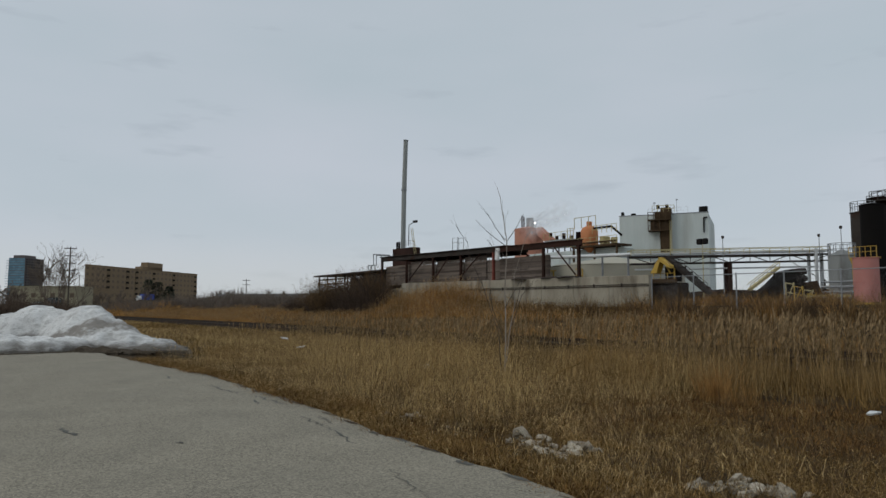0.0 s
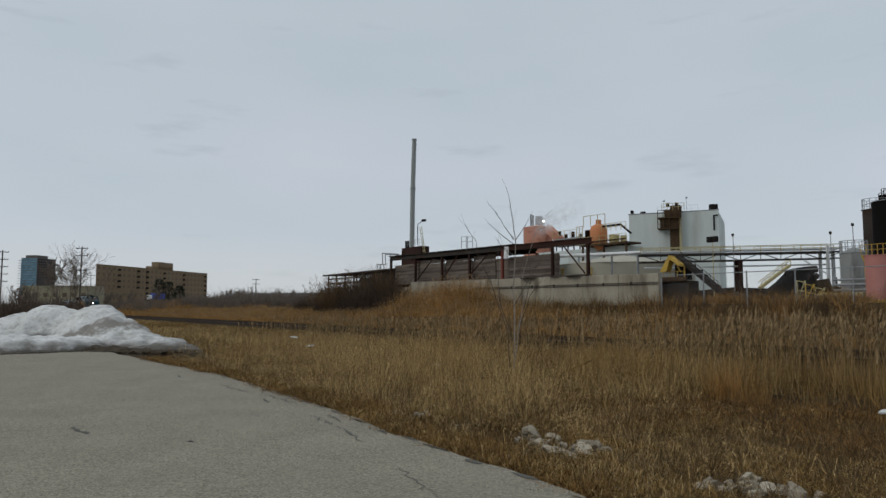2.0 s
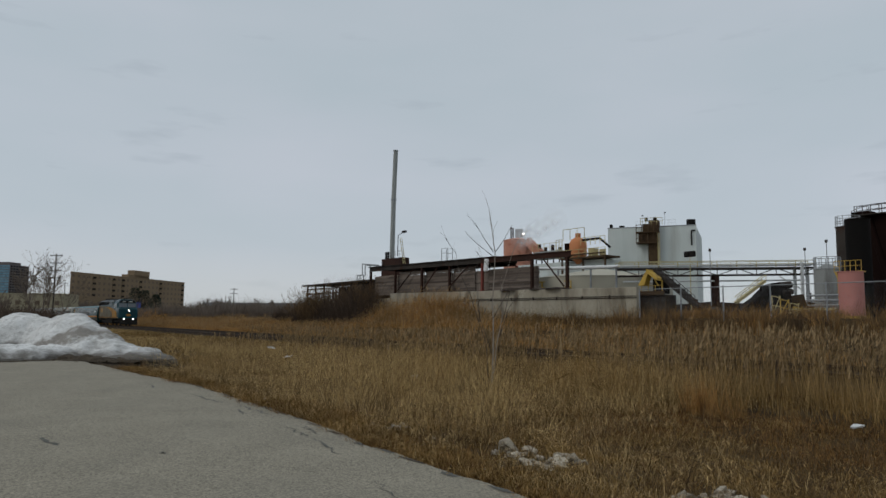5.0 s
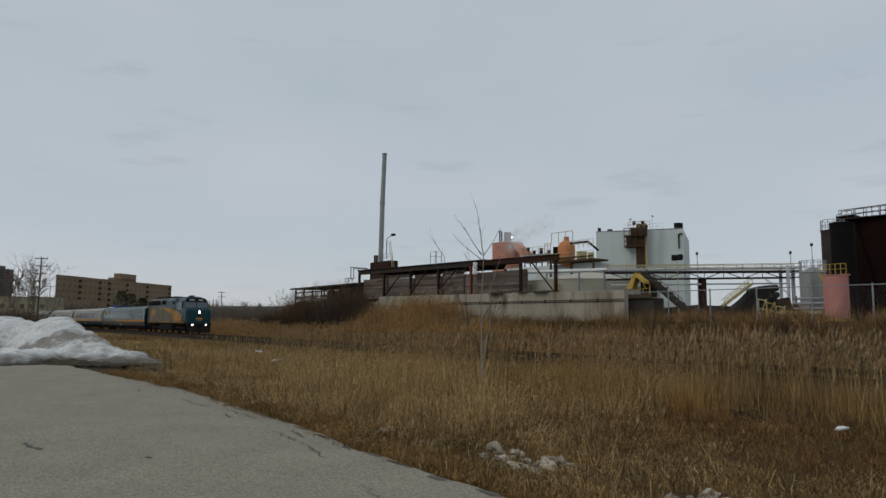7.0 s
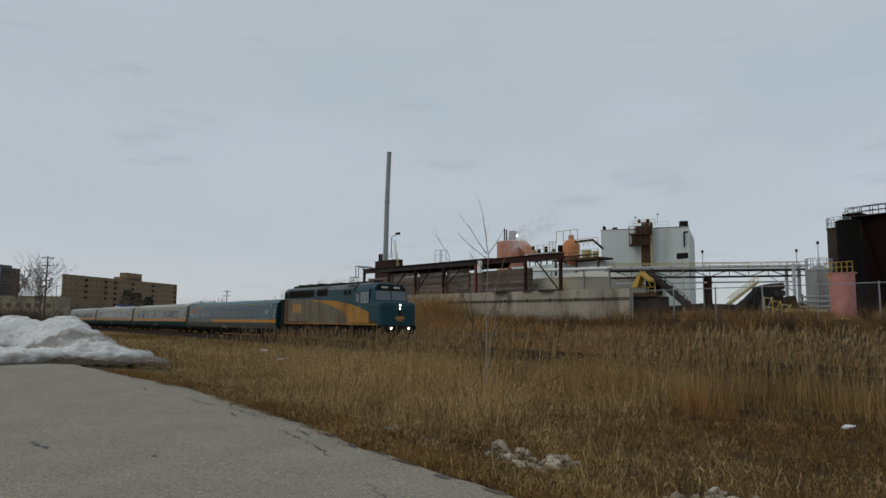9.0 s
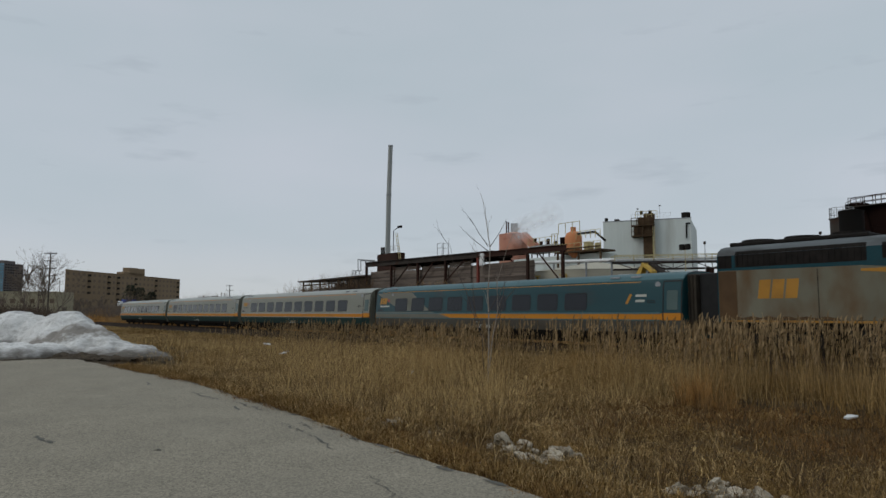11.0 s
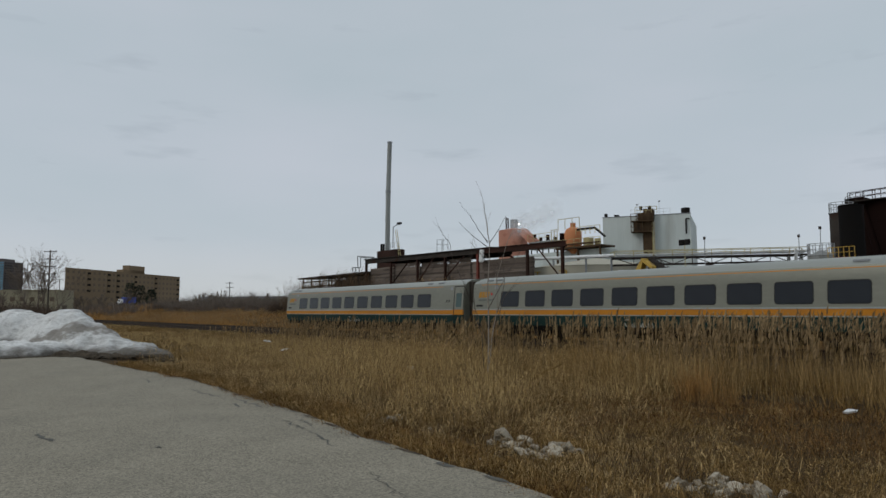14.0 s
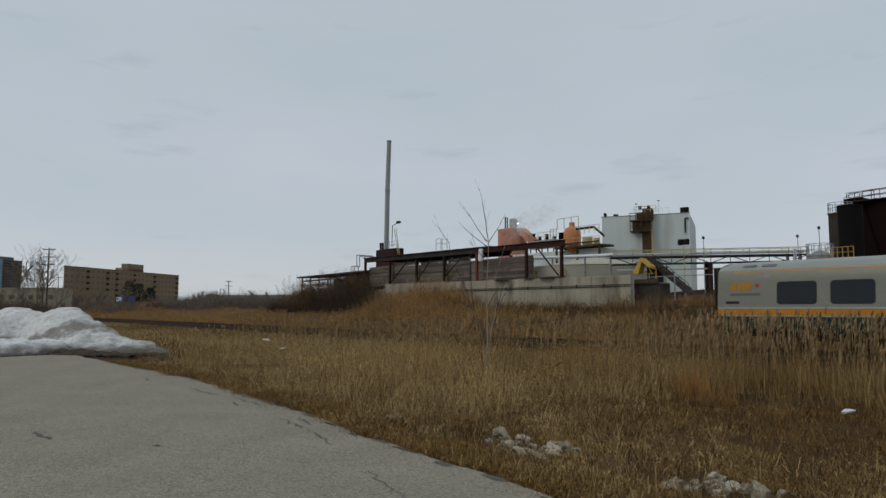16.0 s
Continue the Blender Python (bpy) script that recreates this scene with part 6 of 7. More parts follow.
    tank("black_tank", -28.1, 70.2, 1.9, 1.05, 9.6, BLACK_TANK, "tall slim black tank", 0.2)
    big = tank("brown_tank", -29.1, 91.5, 1.9, 7.6, 12.0, BROWN_TANK, "huge dark brown rusted storage tank", 0.9, STEEL_RUST)
    s = Shape()
    s.box(-5.4, -3.4, -6.9, -5.0, 11.9, 12.5, 0.05)
    s.tube((-3.6, -6.9, 12.0), (-1.5, -7.6, 4.0), 0.35, n=10)
    part("head_gear", s, BROWN_TANK, big)
    s = Shape()
    railing(s, (-7.2, -4.4), (-4.0, -7.0), (11.0, 11.0), (12.1, 12.1), 5, 0.06)
    railing(s, (-4.9, -7.2), (0.5, -7.9), (12.0, 12.0), (13.1, 13.1), 7, 0.06)
    railing(s, (-4.9, -6.6), (0.5, -7.0), (12.0, 12.0), (13.1, 13.1), 5, 0.06)
    s.box(-7.3, -4.0, -6.8, -4.2, 10.95, 11.05)
    s.box(-4.9, 0.5, -8.1, -6.6, 11.9, 12.0)
    part("gantry", s, DARK_STEEL, big)


def make_white_building():
    turn = 29.5
    w = thing("white_silo_building", pose(-65.96, 80.0, 2.0, 0, 0, turn), "tall windowless building in ribbed white cladding", "building")
    for i in range(12):
        s = Shape()
        x0 = i * 1.018
        s.box(x0 + 0.003, x0 + 1.015, -0.02, 0.1, 0, 13.2, 0.006)
        part("cladding_panel", s, WHITE_CLAD, w)
    s = Shape()
    s.box(0.0, 12.21, 0.1, 15.0, 0, 13.1)
    part("body", s, WHITE_CLAD, w)
    s = Shape()
    s.box(-0.06, 12.27, -0.06, 0.25, 13.2, 13.34, 0.02)
    part("parapet", s, GALV, w)
    for nm, q in (("roof_fan", ("t", 11.5, 1.2, 13.1, 14.2, 0.62)), ("roof_vent", ("b", 0.2, 0.6, 13.3, 13.9)), ("roof_vent", ("b", 1.6, 2.3, 13.3, 13.65))):
        s = Shape()
        if q[0] == "t":
            s.tube((q[1], q[2], q[3]), (q[1], q[2], q[4]), q[5], n=14)
        else:
            s.box(q[1], q[2], 0.3, 0.9, q[3], q[4], 0.05)
        part(nm, s, BLACK, w)
    s = Shape()
    s.tube((11.6, -0.14, 10.4), (11.6, -0.14, 12.5), 0.10, n=8)
    s.tube((11.6, -0.14, 12.5), (12.1, -0.14, 12.5), 0.10, n=8)
    part("down_pipe", s, BLACK, w)
    s = Shape()
    railing(s, (4.0, 0.3), (9.5, 0.3), (13.3, 13.3), (14.2, 14.2), 7, 0.022)
    part("roof_railing", s, GALV, w)
    for x, h in ((4.9, 15.0), (8.0, 15.3)):
        s = Shape()
        s.bar((x, 0.4, 13.2), (x, 0.4, h), 0.04)
        s.box(x - 0.1, x + 0.18, 0.3, 0.5, h - 0.08, h + 0.08)
        part("roof_mast", s, GALV, w)
    at = pose(-65.96, 80.0, 2.0, 0, 0, turn) @ pose(6.4, -0.1, 0)
    t = thing("bucket_elevator", at, "rusty elevator casing and cage on the white building", "elevator")
    s = Shape()
    s.box(-0.6, 0.7, -0.7, 0.05, 0, 12.6, 0.04)
    part("casing", s, OLD_CASING, t)
    for i in range(5):
        s = Shape()
        s.box(-0.66, 0.76, -0.76, 0.0, 2.0 + i * 2.0, 2.12 + i * 2.0)
        part("flange", s, OLD_CASING, t)
    s = Shape()
    s.box(-0.5, 0.9, -0.9, 0.9, 12.4, 14.1, 0.06)
    part("head", s, OLD_CASING, t)
    s = Shape()
    s.box(-1.35, -0.5, -0.6, 0.6, 12.5, 13.6, 0.08)
    part("drive_housing", s, OLD_CASING, t, "dirty drive housing")
    s = Shape()
    s.box(-2.2, 0.6, -1.4, 0.0, 10.75, 10.9)
    s.box(-2.2, 0.9, -1.4, 0.0, 12.3, 12.42)
    s.box(-1.9, -0.7, -0.9, -0.1, 10.9, 12.2, 0.05)
    for x in (-2.15, -1.4, -0.6, 0.2, 0.85):
        s.bar((x, -1.35, 10.8), (x, -1.35, 13.4), 0.09)
    for z in (11.5, 13.0, 13.4):
        s.bar((-2.2, -1.35, z), (0.9, -1.35, z), 0.07)
    part("cage", s, OLD_CASING, t)
    s = Shape()
    railing(s, (-1.6, -0.9), (1.4, -0.9), (13.4, 13.4), (14.4, 14.4), 5, 0.06)
    part("top_rail", s, PALE_YELLOW, t)
    for x, z in ((-0.9, 14.1), (0.3, 14.1)):
        s = Shape()
        s.tube((x, 0, z), (x, 0, z + 0.5), 0.22, n=10)
        part("motor", s, BLACK, t)
    s = Shape()
    s.bar((0.75, -0.75, 0.2), (0.75, -0.75, 12.3), 0.14)
    s.bar((0.95, -0.75, 0.2), (0.95, -0.75, 12.3), 0.10)
    part("cable_tray", s, PALE_YELLOW, t)


def make_pipe_bridge():
    p, q = Vector((-48.2, 60.0, 0)), Vector((-35.4, 76.7, 0))
    yaw = math.degrees(math.atan2(q.y - p.y, q.x - p.x))
    n = (q - p).length
    t = thing("pipe_bridge", pose(p.x, p.y, 2.0, 0, 0, yaw), "steel pipe bridge with pale yellow railed walkway", "pipe bridge")
    s = Shape()
    railing(s, (0, -0.6), (n, -0.6), (5.4, 5.75), (6.0, 6.45), 11, 0.07)
    railing(s, (0, 0.9), (n, 0.9), (5.4, 5.75), (6.0, 6.45), 11, 0.07)
    part("railing", s, PALE_YELLOW, t)
    s = Shape()
    s.tube((-0.5, -0.35, 5.55), (n, -0.35, 6.0), 0.10, n=10)
    s.tube((-0.5, 0.3, 5.52), (n, 0.3, 5.95), 0.08, n=10)
    part("pipe", s, WHITE_PIPE, t)
    s = Shape()
    s.bar((0, -0.6, 5.25), (n, -0.6, 5.6), 0.14, 0.16)
    s.bar((0, 0.9, 5.25), (n, 0.9, 5.6), 0.14, 0.16)
    s.bar((0, -0.6, 4.5), (n, -0.6, 4.95), 0.12, 0.12)
    s.bar((0, 0.9, 4.5), (n, 0.9, 4.95), 0.12, 0.12)
    m = 10
    for i in range(m):
        a, b = n * i / m, n * (i + 1) / m
        za, zb = 0.35 * i / m, 0.35 * (i + 1) / m
        lo_hi = ((4.5 + za, 5.25 + zb) if i % 2 else (5.25 + za, 4.5 + zb))
        s.bar((a, -0.6, lo_hi[0]), (b, -0.6, lo_hi[1]), 0.08)
        s.bar((b, -0.6, 4.5 + zb), (b, -0.6, 5.25 + zb), 0.06)
    part("truss", s, DARK_STEEL, t, "dark steel truss")
    s = Shape()
    s.bar((0, 0.15, 5.36), (n, 0.15, 5.71), 1.5, 0.05)
    part("deck", s, GALV, t)
    s = Shape()
    x = n * 0.5
    s.box(x - 0.2, x + 0.2, -0.6, -0.3, -0.2, 4.7)
    s.box(x - 0.2, x + 0.2, 0.6, 0.9, -0.2, 4.7)
    part("pier", s, STEEL_RUST, t)
    s = Shape()
    for xx in (n - 1.5, n - 0.1):
        for yy in (-0.7, 0.9):
            s.box(xx - 0.13, xx + 0.13, yy - 0.13, yy + 0.13, -0.2, 6.2)
    s.bar((n - 4.0, -0.7, 4.7), (n - 1.5, -0.7, 3.2), 0.1)
    s.bar((n - 1.5, -0.7, 2.0), (n, -0.7, 2.0), 0.12)
    part("end_frame", s, WHITE_PIPE, t, "pale painted end frame")
    s = Shape()
    s.tube((0.5, -0.2, 3.9), (n - 1.0, -0.2, 4.3), 0.09, n=8)
    part("lower_pipe", s, WHITE_PIPE, t)


def floodlight(x, y, z0, z1, heads, label="twin black floodlights on a mast"):
    t = thing("flood_light", pose(x, y, z0), label, "floodlight", "works floodlights")
    s = Shape()
    s.tube((0, 0, 0), (0, 0, z1 - z0), 0.055, 0.035, 8)
    part("mast", s, PALE_YELLOW if heads > 1 else GALV, t)
    for i in range(heads):
        h = Shape()
        o = (i - (heads - 1) / 2) * 0.66
        k = 0.60 if heads > 1 else 0.25
        h.box(o - 0.5 * k, o + 0.5 * k, -0.35 * k, 0.25 * k, z1 - z0 - 0.1, z1 - z0 + (0.85 if heads > 1 else 0.8) * k, 0.14 * k)
        part("head", h, BLACK if heads > 1 else DARK_STEEL, t)


def make_conveyors():
    t = thing("yellow_hopper", pose(-38.9, 54.0, 2.2), "yellow-hooded hopper feeding a conveyor", "hopper")
    s = Shape()
    s.plate([(-1.15, -0.6, 2.75), (-0.15, -0.6, 4.2), (0.05, -0.6, 4.15), (-0.45, -0.6, 2.75)], 0.7)
    part("hood", s, YELLOW, t)
    s = Shape()
    s.plate([(-0.15, -0.65, 4.2), (0.95, -0.65, 3.4), (0.95, -0.65, 3.15), (-0.1, -0.65, 3.85)], 0.7)
    part("hood", s, YELLOW, t)
    s = Shape()
    s.bar((0.9, -0.5, 2.0), (0.9, -0.5, 3.2), 0.09)
    s.bar((-0.2, -0.5, 3.8), (0.5, -0.5, 2.7), 0.08)
    part("hood_strut", s, YELLOW, t)
    s = Shape()
    railing(s, (-1.3, -0.6), (1.0, -0.6), (2.0, 2.0), (2.75, 2.75), 4, 0.05, False)
    part("guard_rail", s, YELLOW, t)
    s = Shape()
    s.box(-0.5, 0.75, 0.0, 0.9, 2.0, 3.4, 0.05)
    part("chute", s, BLACK, t)
    s = Shape()
    s.box(-2.4, 1.2, -0.7, -0.5, 1.85, 2.25, 0.03)
    part("sill_beam", s, OLD_CASING, t)
    s = Shape()
    s.box(-2.4, 1.2, -0.4, 1.2, -0.6, 1.9, 0.05)
    part("bin", s, DARK_STEEL, t)
    s = Shape()
    s.bar((0.0, 0.1, 4.05), (4.4, 0.1, 0.6), 0.9, 0.34)
    s.bar((0.3, -0.4, 3.9), (4.4, -0.4, 0.7), 0.1)
    part("conveyor", s, DARK_STEEL, t, "inclined dark belt conveyor")
    for i in range(8):
        u = i / 7
        s = Shape()
        s.tube((0.1 + 4.2 * u, -0.4, 4.2 - 3.3 * u), (0.1 + 4.2 * u, 0.6, 4.2 - 3.3 * u), 0.09, n=8)
        part("roller", s, DARK_STEEL, t)
    s = Shape()
    railing(s, (0.6, -0.5), (4.2, -0.5), (3.7, 0.9), (4.5, 1.7), 6, 0.04, False)
    part("handrail", s, DARK_STEEL, t)
    c = thing("incline_conveyor", pose(-33.4, 60.2, 2.2), "faded yellow inclined conveyor with railing", "conveyor")
    yaw = pose(0, 0, 0, 0, 0, 50)
    s = Shape()
    s.bar((-1.3, 0, 1.25), (1.3, 0, 3.25), 0.7, 0.22)
    part("belt_frame", s, PALE_YELLOW, c, at=yaw)
    s = Shape()
    s.bar((-1.3, -0.4, 1.75), (1.3, -0.4, 3.75), 0.06)
    s.bar((-1.3, 0.4, 1.75), (1.3, 0.4, 3.75), 0.06)
    for i in range(8):
        u = i / 7
        s.bar((-1.3 + 2.6 * u, -0.4, 1.25 + 2.0 * u), (-1.3 + 2.6 * u, -0.4, 1.75 + 2.0 * u), 0.05)
    part("handrail", s, PALE_YELLOW, c, at=yaw)
    for x, z in ((1.0, 2.9), (-1.0, 1.4)):
        s = Shape()
        s.bar((x, 0.1, -0.2), (x, 0.1, z), 0.12)
        part("leg", s, DARK_STEEL, c, at=yaw)
    m = thing("loader_machine", pose(-32.5, 61.6, 2.2), "dark loading machine behind yellow frames", "machine")
    s = Shape()
    s.plate([(-2.7, -0.9, 0.0), (1.9, -0.9, 0.0), (1.7, -0.9, 2.0), (1.1, -0.9, 2.8), (0.6, -0.9, 3.1), (0.0, -0.9, 2.95), (-1.2, -0.9, 1.75), (-2.7, -0.9, 0.6)], 1.8)
    part("body", s, BLACK, m, at=pose(0, 0, 0, 0, 0, 50))
    s = Shape()
    s.tube((0.9, 0.4, 2.75), (1.6, 1.2, 2.95), 0.42, 0.30, n=10)
    s.tube((1.2, 0.2, 2.2), (1.5, 1.3, 2.3), 0.30, n=10)
    part("drum", s, DARK_STEEL, m)
    s = Shape()
    s.plate([(1.0, 0.8, 0.3), (2.6, 2.4, 0.3), (2.2, 2.1, 2.1), (1.3, 1.2, 1.9)], 0.8)
    part("chute", s, OLD_CASING, m)
    rng = random.Random(44)
    g = thing("guard_barrier", pose(-28.6, 58.0, 2.2), "leaning yellow guard barrier beside dark scrap", "barrier")
    for k in range(4):
        s = Shape()
        x = -1.6 + 0.75 * k
        lean = rng.uniform(-0.3, 0.3)
        top = 1.75 - 0.32 * k
        for dx in (0.0, 0.7):
            s.bar((x + dx, -0.2 * k, 0.0), (x + dx + lean, -0.2 * k, top), 0.07)
        for u in (0.55, 1.0):
            s.bar((x + lean * u, -0.2 * k, top * u), (x + 0.7 + lean * u, -0.2 * k, top * u - 0.15), 0.07)
        s.bar((x, -0.2 * k, 0.1), (x + 0.7 + lean, -0.2 * k, top), 0.05)
        part("frame", s, YELLOW if k % 2 else PALE_YELLOW, g)
    lumber = thing("timber_stack", pose(-26.9, 58.6, 2.2, 0, 0, 8), "stack of pale weathered timber", "timber")
    for k in range(7):
        s = Shape()
        s.box(-1.5 + rng.uniform(-0.2, 0.2), 1.4 + rng.uniform(-0.3, 0.2), -0.4 + 0.3 * (k % 3), -0.14 + 0.3 * (k % 3), 0.0 + 0.24 * (k // 3), 0.21 + 0.24 * (k // 3), 0.02)
        part("plank", s, PALE_YELLOW if k in (4, 6) else BOARD, lumber)
    rack = thing("pipe_rack", pose(-28.6, 64.0, 2.0), "pale pipes lying on a low steel rack", "pipe rack")
    for z, r in ((0.75, 0.13), (1.25, 0.10), (1.7, 0.12), (2.15, 0.09)):
        s = Shape()
        s.tube((-1.5, 0, z), (1.7, 0, z), r, n=10)
        part("pipe", s, GALV, rack)
    for x in (-1.3, 0.1, 1.5):
        s = Shape()
        s.bar((x, 0.2, -0.1), (x, 0.2, 2.4), 0.1)
        part("upright", s, DARK_STEEL, rack)
    s = Shape()
    s.loft([[(x, y, 0.0), (x, y + 4, 0.0), (x, y + 3.0, h), (x, y + 1.0, h)] for x, y, h in ((-47, 66, 1.5), (-43, 68, 1.9), (-39, 71, 1.7), (-35, 73.5, 1.9), (-30, 75, 1.5))])
    tagged(part("spoil_bank", s, COAL, at=pose(0, 0, 2.0)), "long dark bank of spoil across the yard", "spoil bank")
    for x, y, r, h in ((-36.0, 58.5, 2.6, 1.1), (-31.0, 61.0, 3.0, 1.2), (-27.8, 64.9, 2.8, 0.9)):
        heap = Shape()
        rings = []
        for i in range(5):
            u = i / 4
            rings.append([(r * (1 - u * 0.93) * (1 + 0.16 * math.sin(a * 0.9 + x) + rng.uniform(-0.08, 0.08)) * math.cos(a * math.tau / 18), r * (1 - u * 0.93) * (1 + rng.uniform(-0.08, 0.08)) * math.sin(a * math.tau / 18), -0.3 + (h + 0.3) * u ** 0.8 + rng.uniform(-0.09, 0.09)) for a in range(18)])
        heap.loft(rings)
        tagged(part("spoil_heap", heap, COAL, at=pose(x, y, 2.0), smooth=True), "dark heap of loose material in the yard", "heap")


def make_fence():
    f = thing("chain_fence", pose(-28, 50.4, 2.0), "galvanised chain-link fence along the yard", "fence")
    xs = [-10.15, -6.0, -2.2, 1.6, 5.6, 9.5, 13.5]
    for x in xs:
        s = Shape()
        s.tube((x, 0, -0.3), (x, 0, 2.55), 0.055, n=8)
        part("post", s, GALV, f)
    s = Shape()
    s.tube((xs[0], 0, 2.45), (xs[-1], 0, 2.45), 0.035, n=6)
    part("top_rail", s, GALV, f)
    s = Shape()
    for i in range(120):
        x = xs[0] + i * 0.2
        s.bar((x, 0.01, 0.1), (x + 1.1, 0.01, 2.4), 0.0026)
        s.bar((x + 1.1, -0.01, 0.1), (x, -0.01, 2.4), 0.0026)
    part("mesh", s, GALV, f)


# ---- the distance ----
def far_house(name, x, y, yaw, length, depth, height, wall_mat, label, storeys, bays, roof_boxes=(), glass=DARK_GLASS, win=(1.5, 1.3), balcony=(), splay=0.0):
    """A block with storeys of windows on its near faces."""
    z = float(ground_z(x, y))
    t = thing(name, pose(x, y, z - 0.5, 0, 0, yaw), label, "building")
    s = Shape()
    plan = lambda o: [(-length / 2 - o, -o), (length / 2 + o, -o), (length / 2 + o, depth + o), (splay - length / 2 - o, depth + o)]
    s.loft([[(a, b, zz) for a, b in plan(0)] for zz in (0, height + 0.5)])
    part("wall", s, wall_mat, t)
    s = Shape()
    s.loft([[(a, b, zz) for a, b in plan(0.15)] for zz in (height + 0.5, height + 0.9)])
    part("roof", s, wall_mat, t)
    for a, b, h in roof_boxes:
        s = Shape()
        s.box(a, b, 0.4, depth * 0.6, height + 0.9, height + 0.9 + h, 0.05)
        part("roof_house", s, wall_mat, t)
    sh = height / storeys
    wm = None
    for i in range(storeys):
        for j in range(bays):
            xx = -length / 2 + length * (j + 0.5) / bays
            if j in balcony:
                b = Shape()
                # No recess is cut: a black block on the wall stands for balcony shade.
                b.box(xx - 1.3, xx + 1.3, -0.02, 0.3, i * sh + 0.9, i * sh + sh * 0.8)
                part("balcony", b, BLACK, t, "black block painting a balcony's shade")
                r = Shape()
                r.box(xx - 1.4, xx + 1.4, -0.5, -0.03, i * sh + 0.6, i * sh + sh * 0.42)
                part("balcony_rail", r, wall_mat, t)
                continue
            if wm is None:
                w = Shape()
                w.box(-win[0] / 2, win[0] / 2, -0.02, 0.06, 0, win[1])
                wm = w
            ob = part("window", wm, glass, t, at=pose(xx, -0.02, i * sh + 1.35))
            wm = ob.data
    return t


def make_distance():
    a, b = Vector((-375.5, 56.8)), Vector((-440.3, 129.9))
    mid = (a + b) / 2
    far_house("apartment_block", mid.x, mid.y, 131.5, 97.7, 8, 20.6, BROWN_BRICK, "brown brick apartment block of seven storeys", 7, 26, roof_boxes=((-4.7, 13.8, 1.5), (0.2, 13.8, 4.1)), balcony=(4, 8, 10, 14, 19, 25), win=(1.5, 1.3), glass=BROWN_GLASS, splay=9.6)
    far_house("apartment_wing", -352.0, 64.0, 131.5, 34, 8, 8.0, BROWN_BRICK, "low tan wing before the apartment block", 2, 8, glass=BROWN_GLASS)
    t = far_house("glass_tower", -906.9, 68.3, 46, 20, 30, 55, TOWER_BROWN, "tall blue glass and concrete apartment tower", 19, 8, glass=BLUE_GLASS, win=(2.4, 2.4), roof_boxes=((-5, 9, 3.0),))
    for i in range(19):
        for x0, x1, y0, y1, m in ((-12.5, -10.0, -1.5, 14.0, BLUE_GLASS), (10.02, 11.6, 1.0, 29.0, TOWER_BROWN)):
            s = Shape()
            s.box(x0, x1, y0, y1, i * 2.9 + 0.4, i * 2.9 + 0.9)
            part("balcony", s, m, t)
        for k in range(7):
            s = Shape()
            s.box(9.98, 10.05, 1.6 + k * 4.0, 4.0 + k * 4.0, i * 2.9 + 1.3, i * 2.9 + 2.8)
            part("window", s, DARK_GLASS, t)
    far_house("cream_building", -285, 30, 55, 24, 12, 9.2, CREAM, "low cream building behind bare trees", 2, 7, win=(1.6, 1.5), glass=BROWN_GLASS)
    far_house("grey_shed", -258, 104, 40, 46, 12, 5.0, GREY_WALL, "long low grey warehouse", 1, 9, win=(2.0, 1.2))
    far_house("grey_shed", -190, 112, 50, 30, 12, 4.4, GREY_WALL, "long low grey warehouse", 1, 7, win=(2.0, 1.0))
    far_house("white_house", -900, -6, 60, 18, 12, 22, GREY_WALL, "pale concrete block far away", 7, 6)
    # utility poles
    for x, y, h, arms in ((-168, 22.4, 15.2, 4), (-178, 8.3, 14.5, 5), (-246, 90.3, 10.5, 2), (-330, 48, 15, 1)):
        z = float(ground_z(x, y))
        t = thing("utility_pole", pose(x, y, z - 0.2, 0, 0, 60), "dark wooden utility pole with crossarms", "utility pole", "poles along the railway")
        s = Shape()
        s.tube((0, 0, 0), (0, 0, h), 0.19, 0.13, 8)
        part("post", s, POLE, t)
        for i in range(arms):
            c = Shape()
            c.box(-1.3, 1.3, -0.08, 0.08, h - 0.5 - i * 1.6, h - 0.35 - i * 1.6)
            for dx in (-1.2, -0.5, 0.5, 1.2):
                c.tube((dx, 0, h - 0.35 - i * 1.6), (dx, 0, h - 0.15 - i * 1.6), 0.05, n=6)
            part("crossarm", c, POLE, t)
    # delivery truck
    t = thing("box_truck", pose(-323.0, 73.5, float(ground_z(-323, 73.5)) + 2.4, 0, 0, 100), "blue box truck parked beyond the bank", "truck")
    s = Shape()
    s.box(-2.2, 3.2, -1.2, 1.2, 0.9, 3.4, 0.08)
    part("box", s, BLUE_PAINT, t)
    s = Shape()
    s.box(-4.0, -2.3, -1.15, 1.15, 0.6, 2.6, 0.25)
    part("cab", s, LITTER, t)
    s = Shape()
    s.box(-4.02, -3.6, -1.0, 1.0, 1.7, 2.4, 0.1)
    part("windscreen", s, DARK_GLASS, t)
    for x in (-3.2, 2.0):
        for y in (-1.0, 1.0):
            w = Shape()
            w.tube((x, y - 0.15, 0.45), (x, y + 0.15, 0.45), 0.45, n=14)
            part("wheel", w, RUBBER, t)
    # trees and brush
    bare_tree(-135.5, 16.6, 12.6, 3, FAR_TWIG, "bare grey tree with a forked crown", least=0.010, spread=0.85, depth=6, r=0.012)
    bare_tree(-136.4, 15.6, 11.0, 5, FAR_TWIG, lean=(0.02, -0.22), least=0.010, spread=0.85, depth=5, r=0.011, label="bare tree leaning over the railway")
    bare_tree(-133.9, 17.9, 10.5, 8, FAR_TWIG, lean=(0.1, 0.55), least=0.010, spread=0.85, depth=5, r=0.012, label="bare tree leaning away from its neighbour")
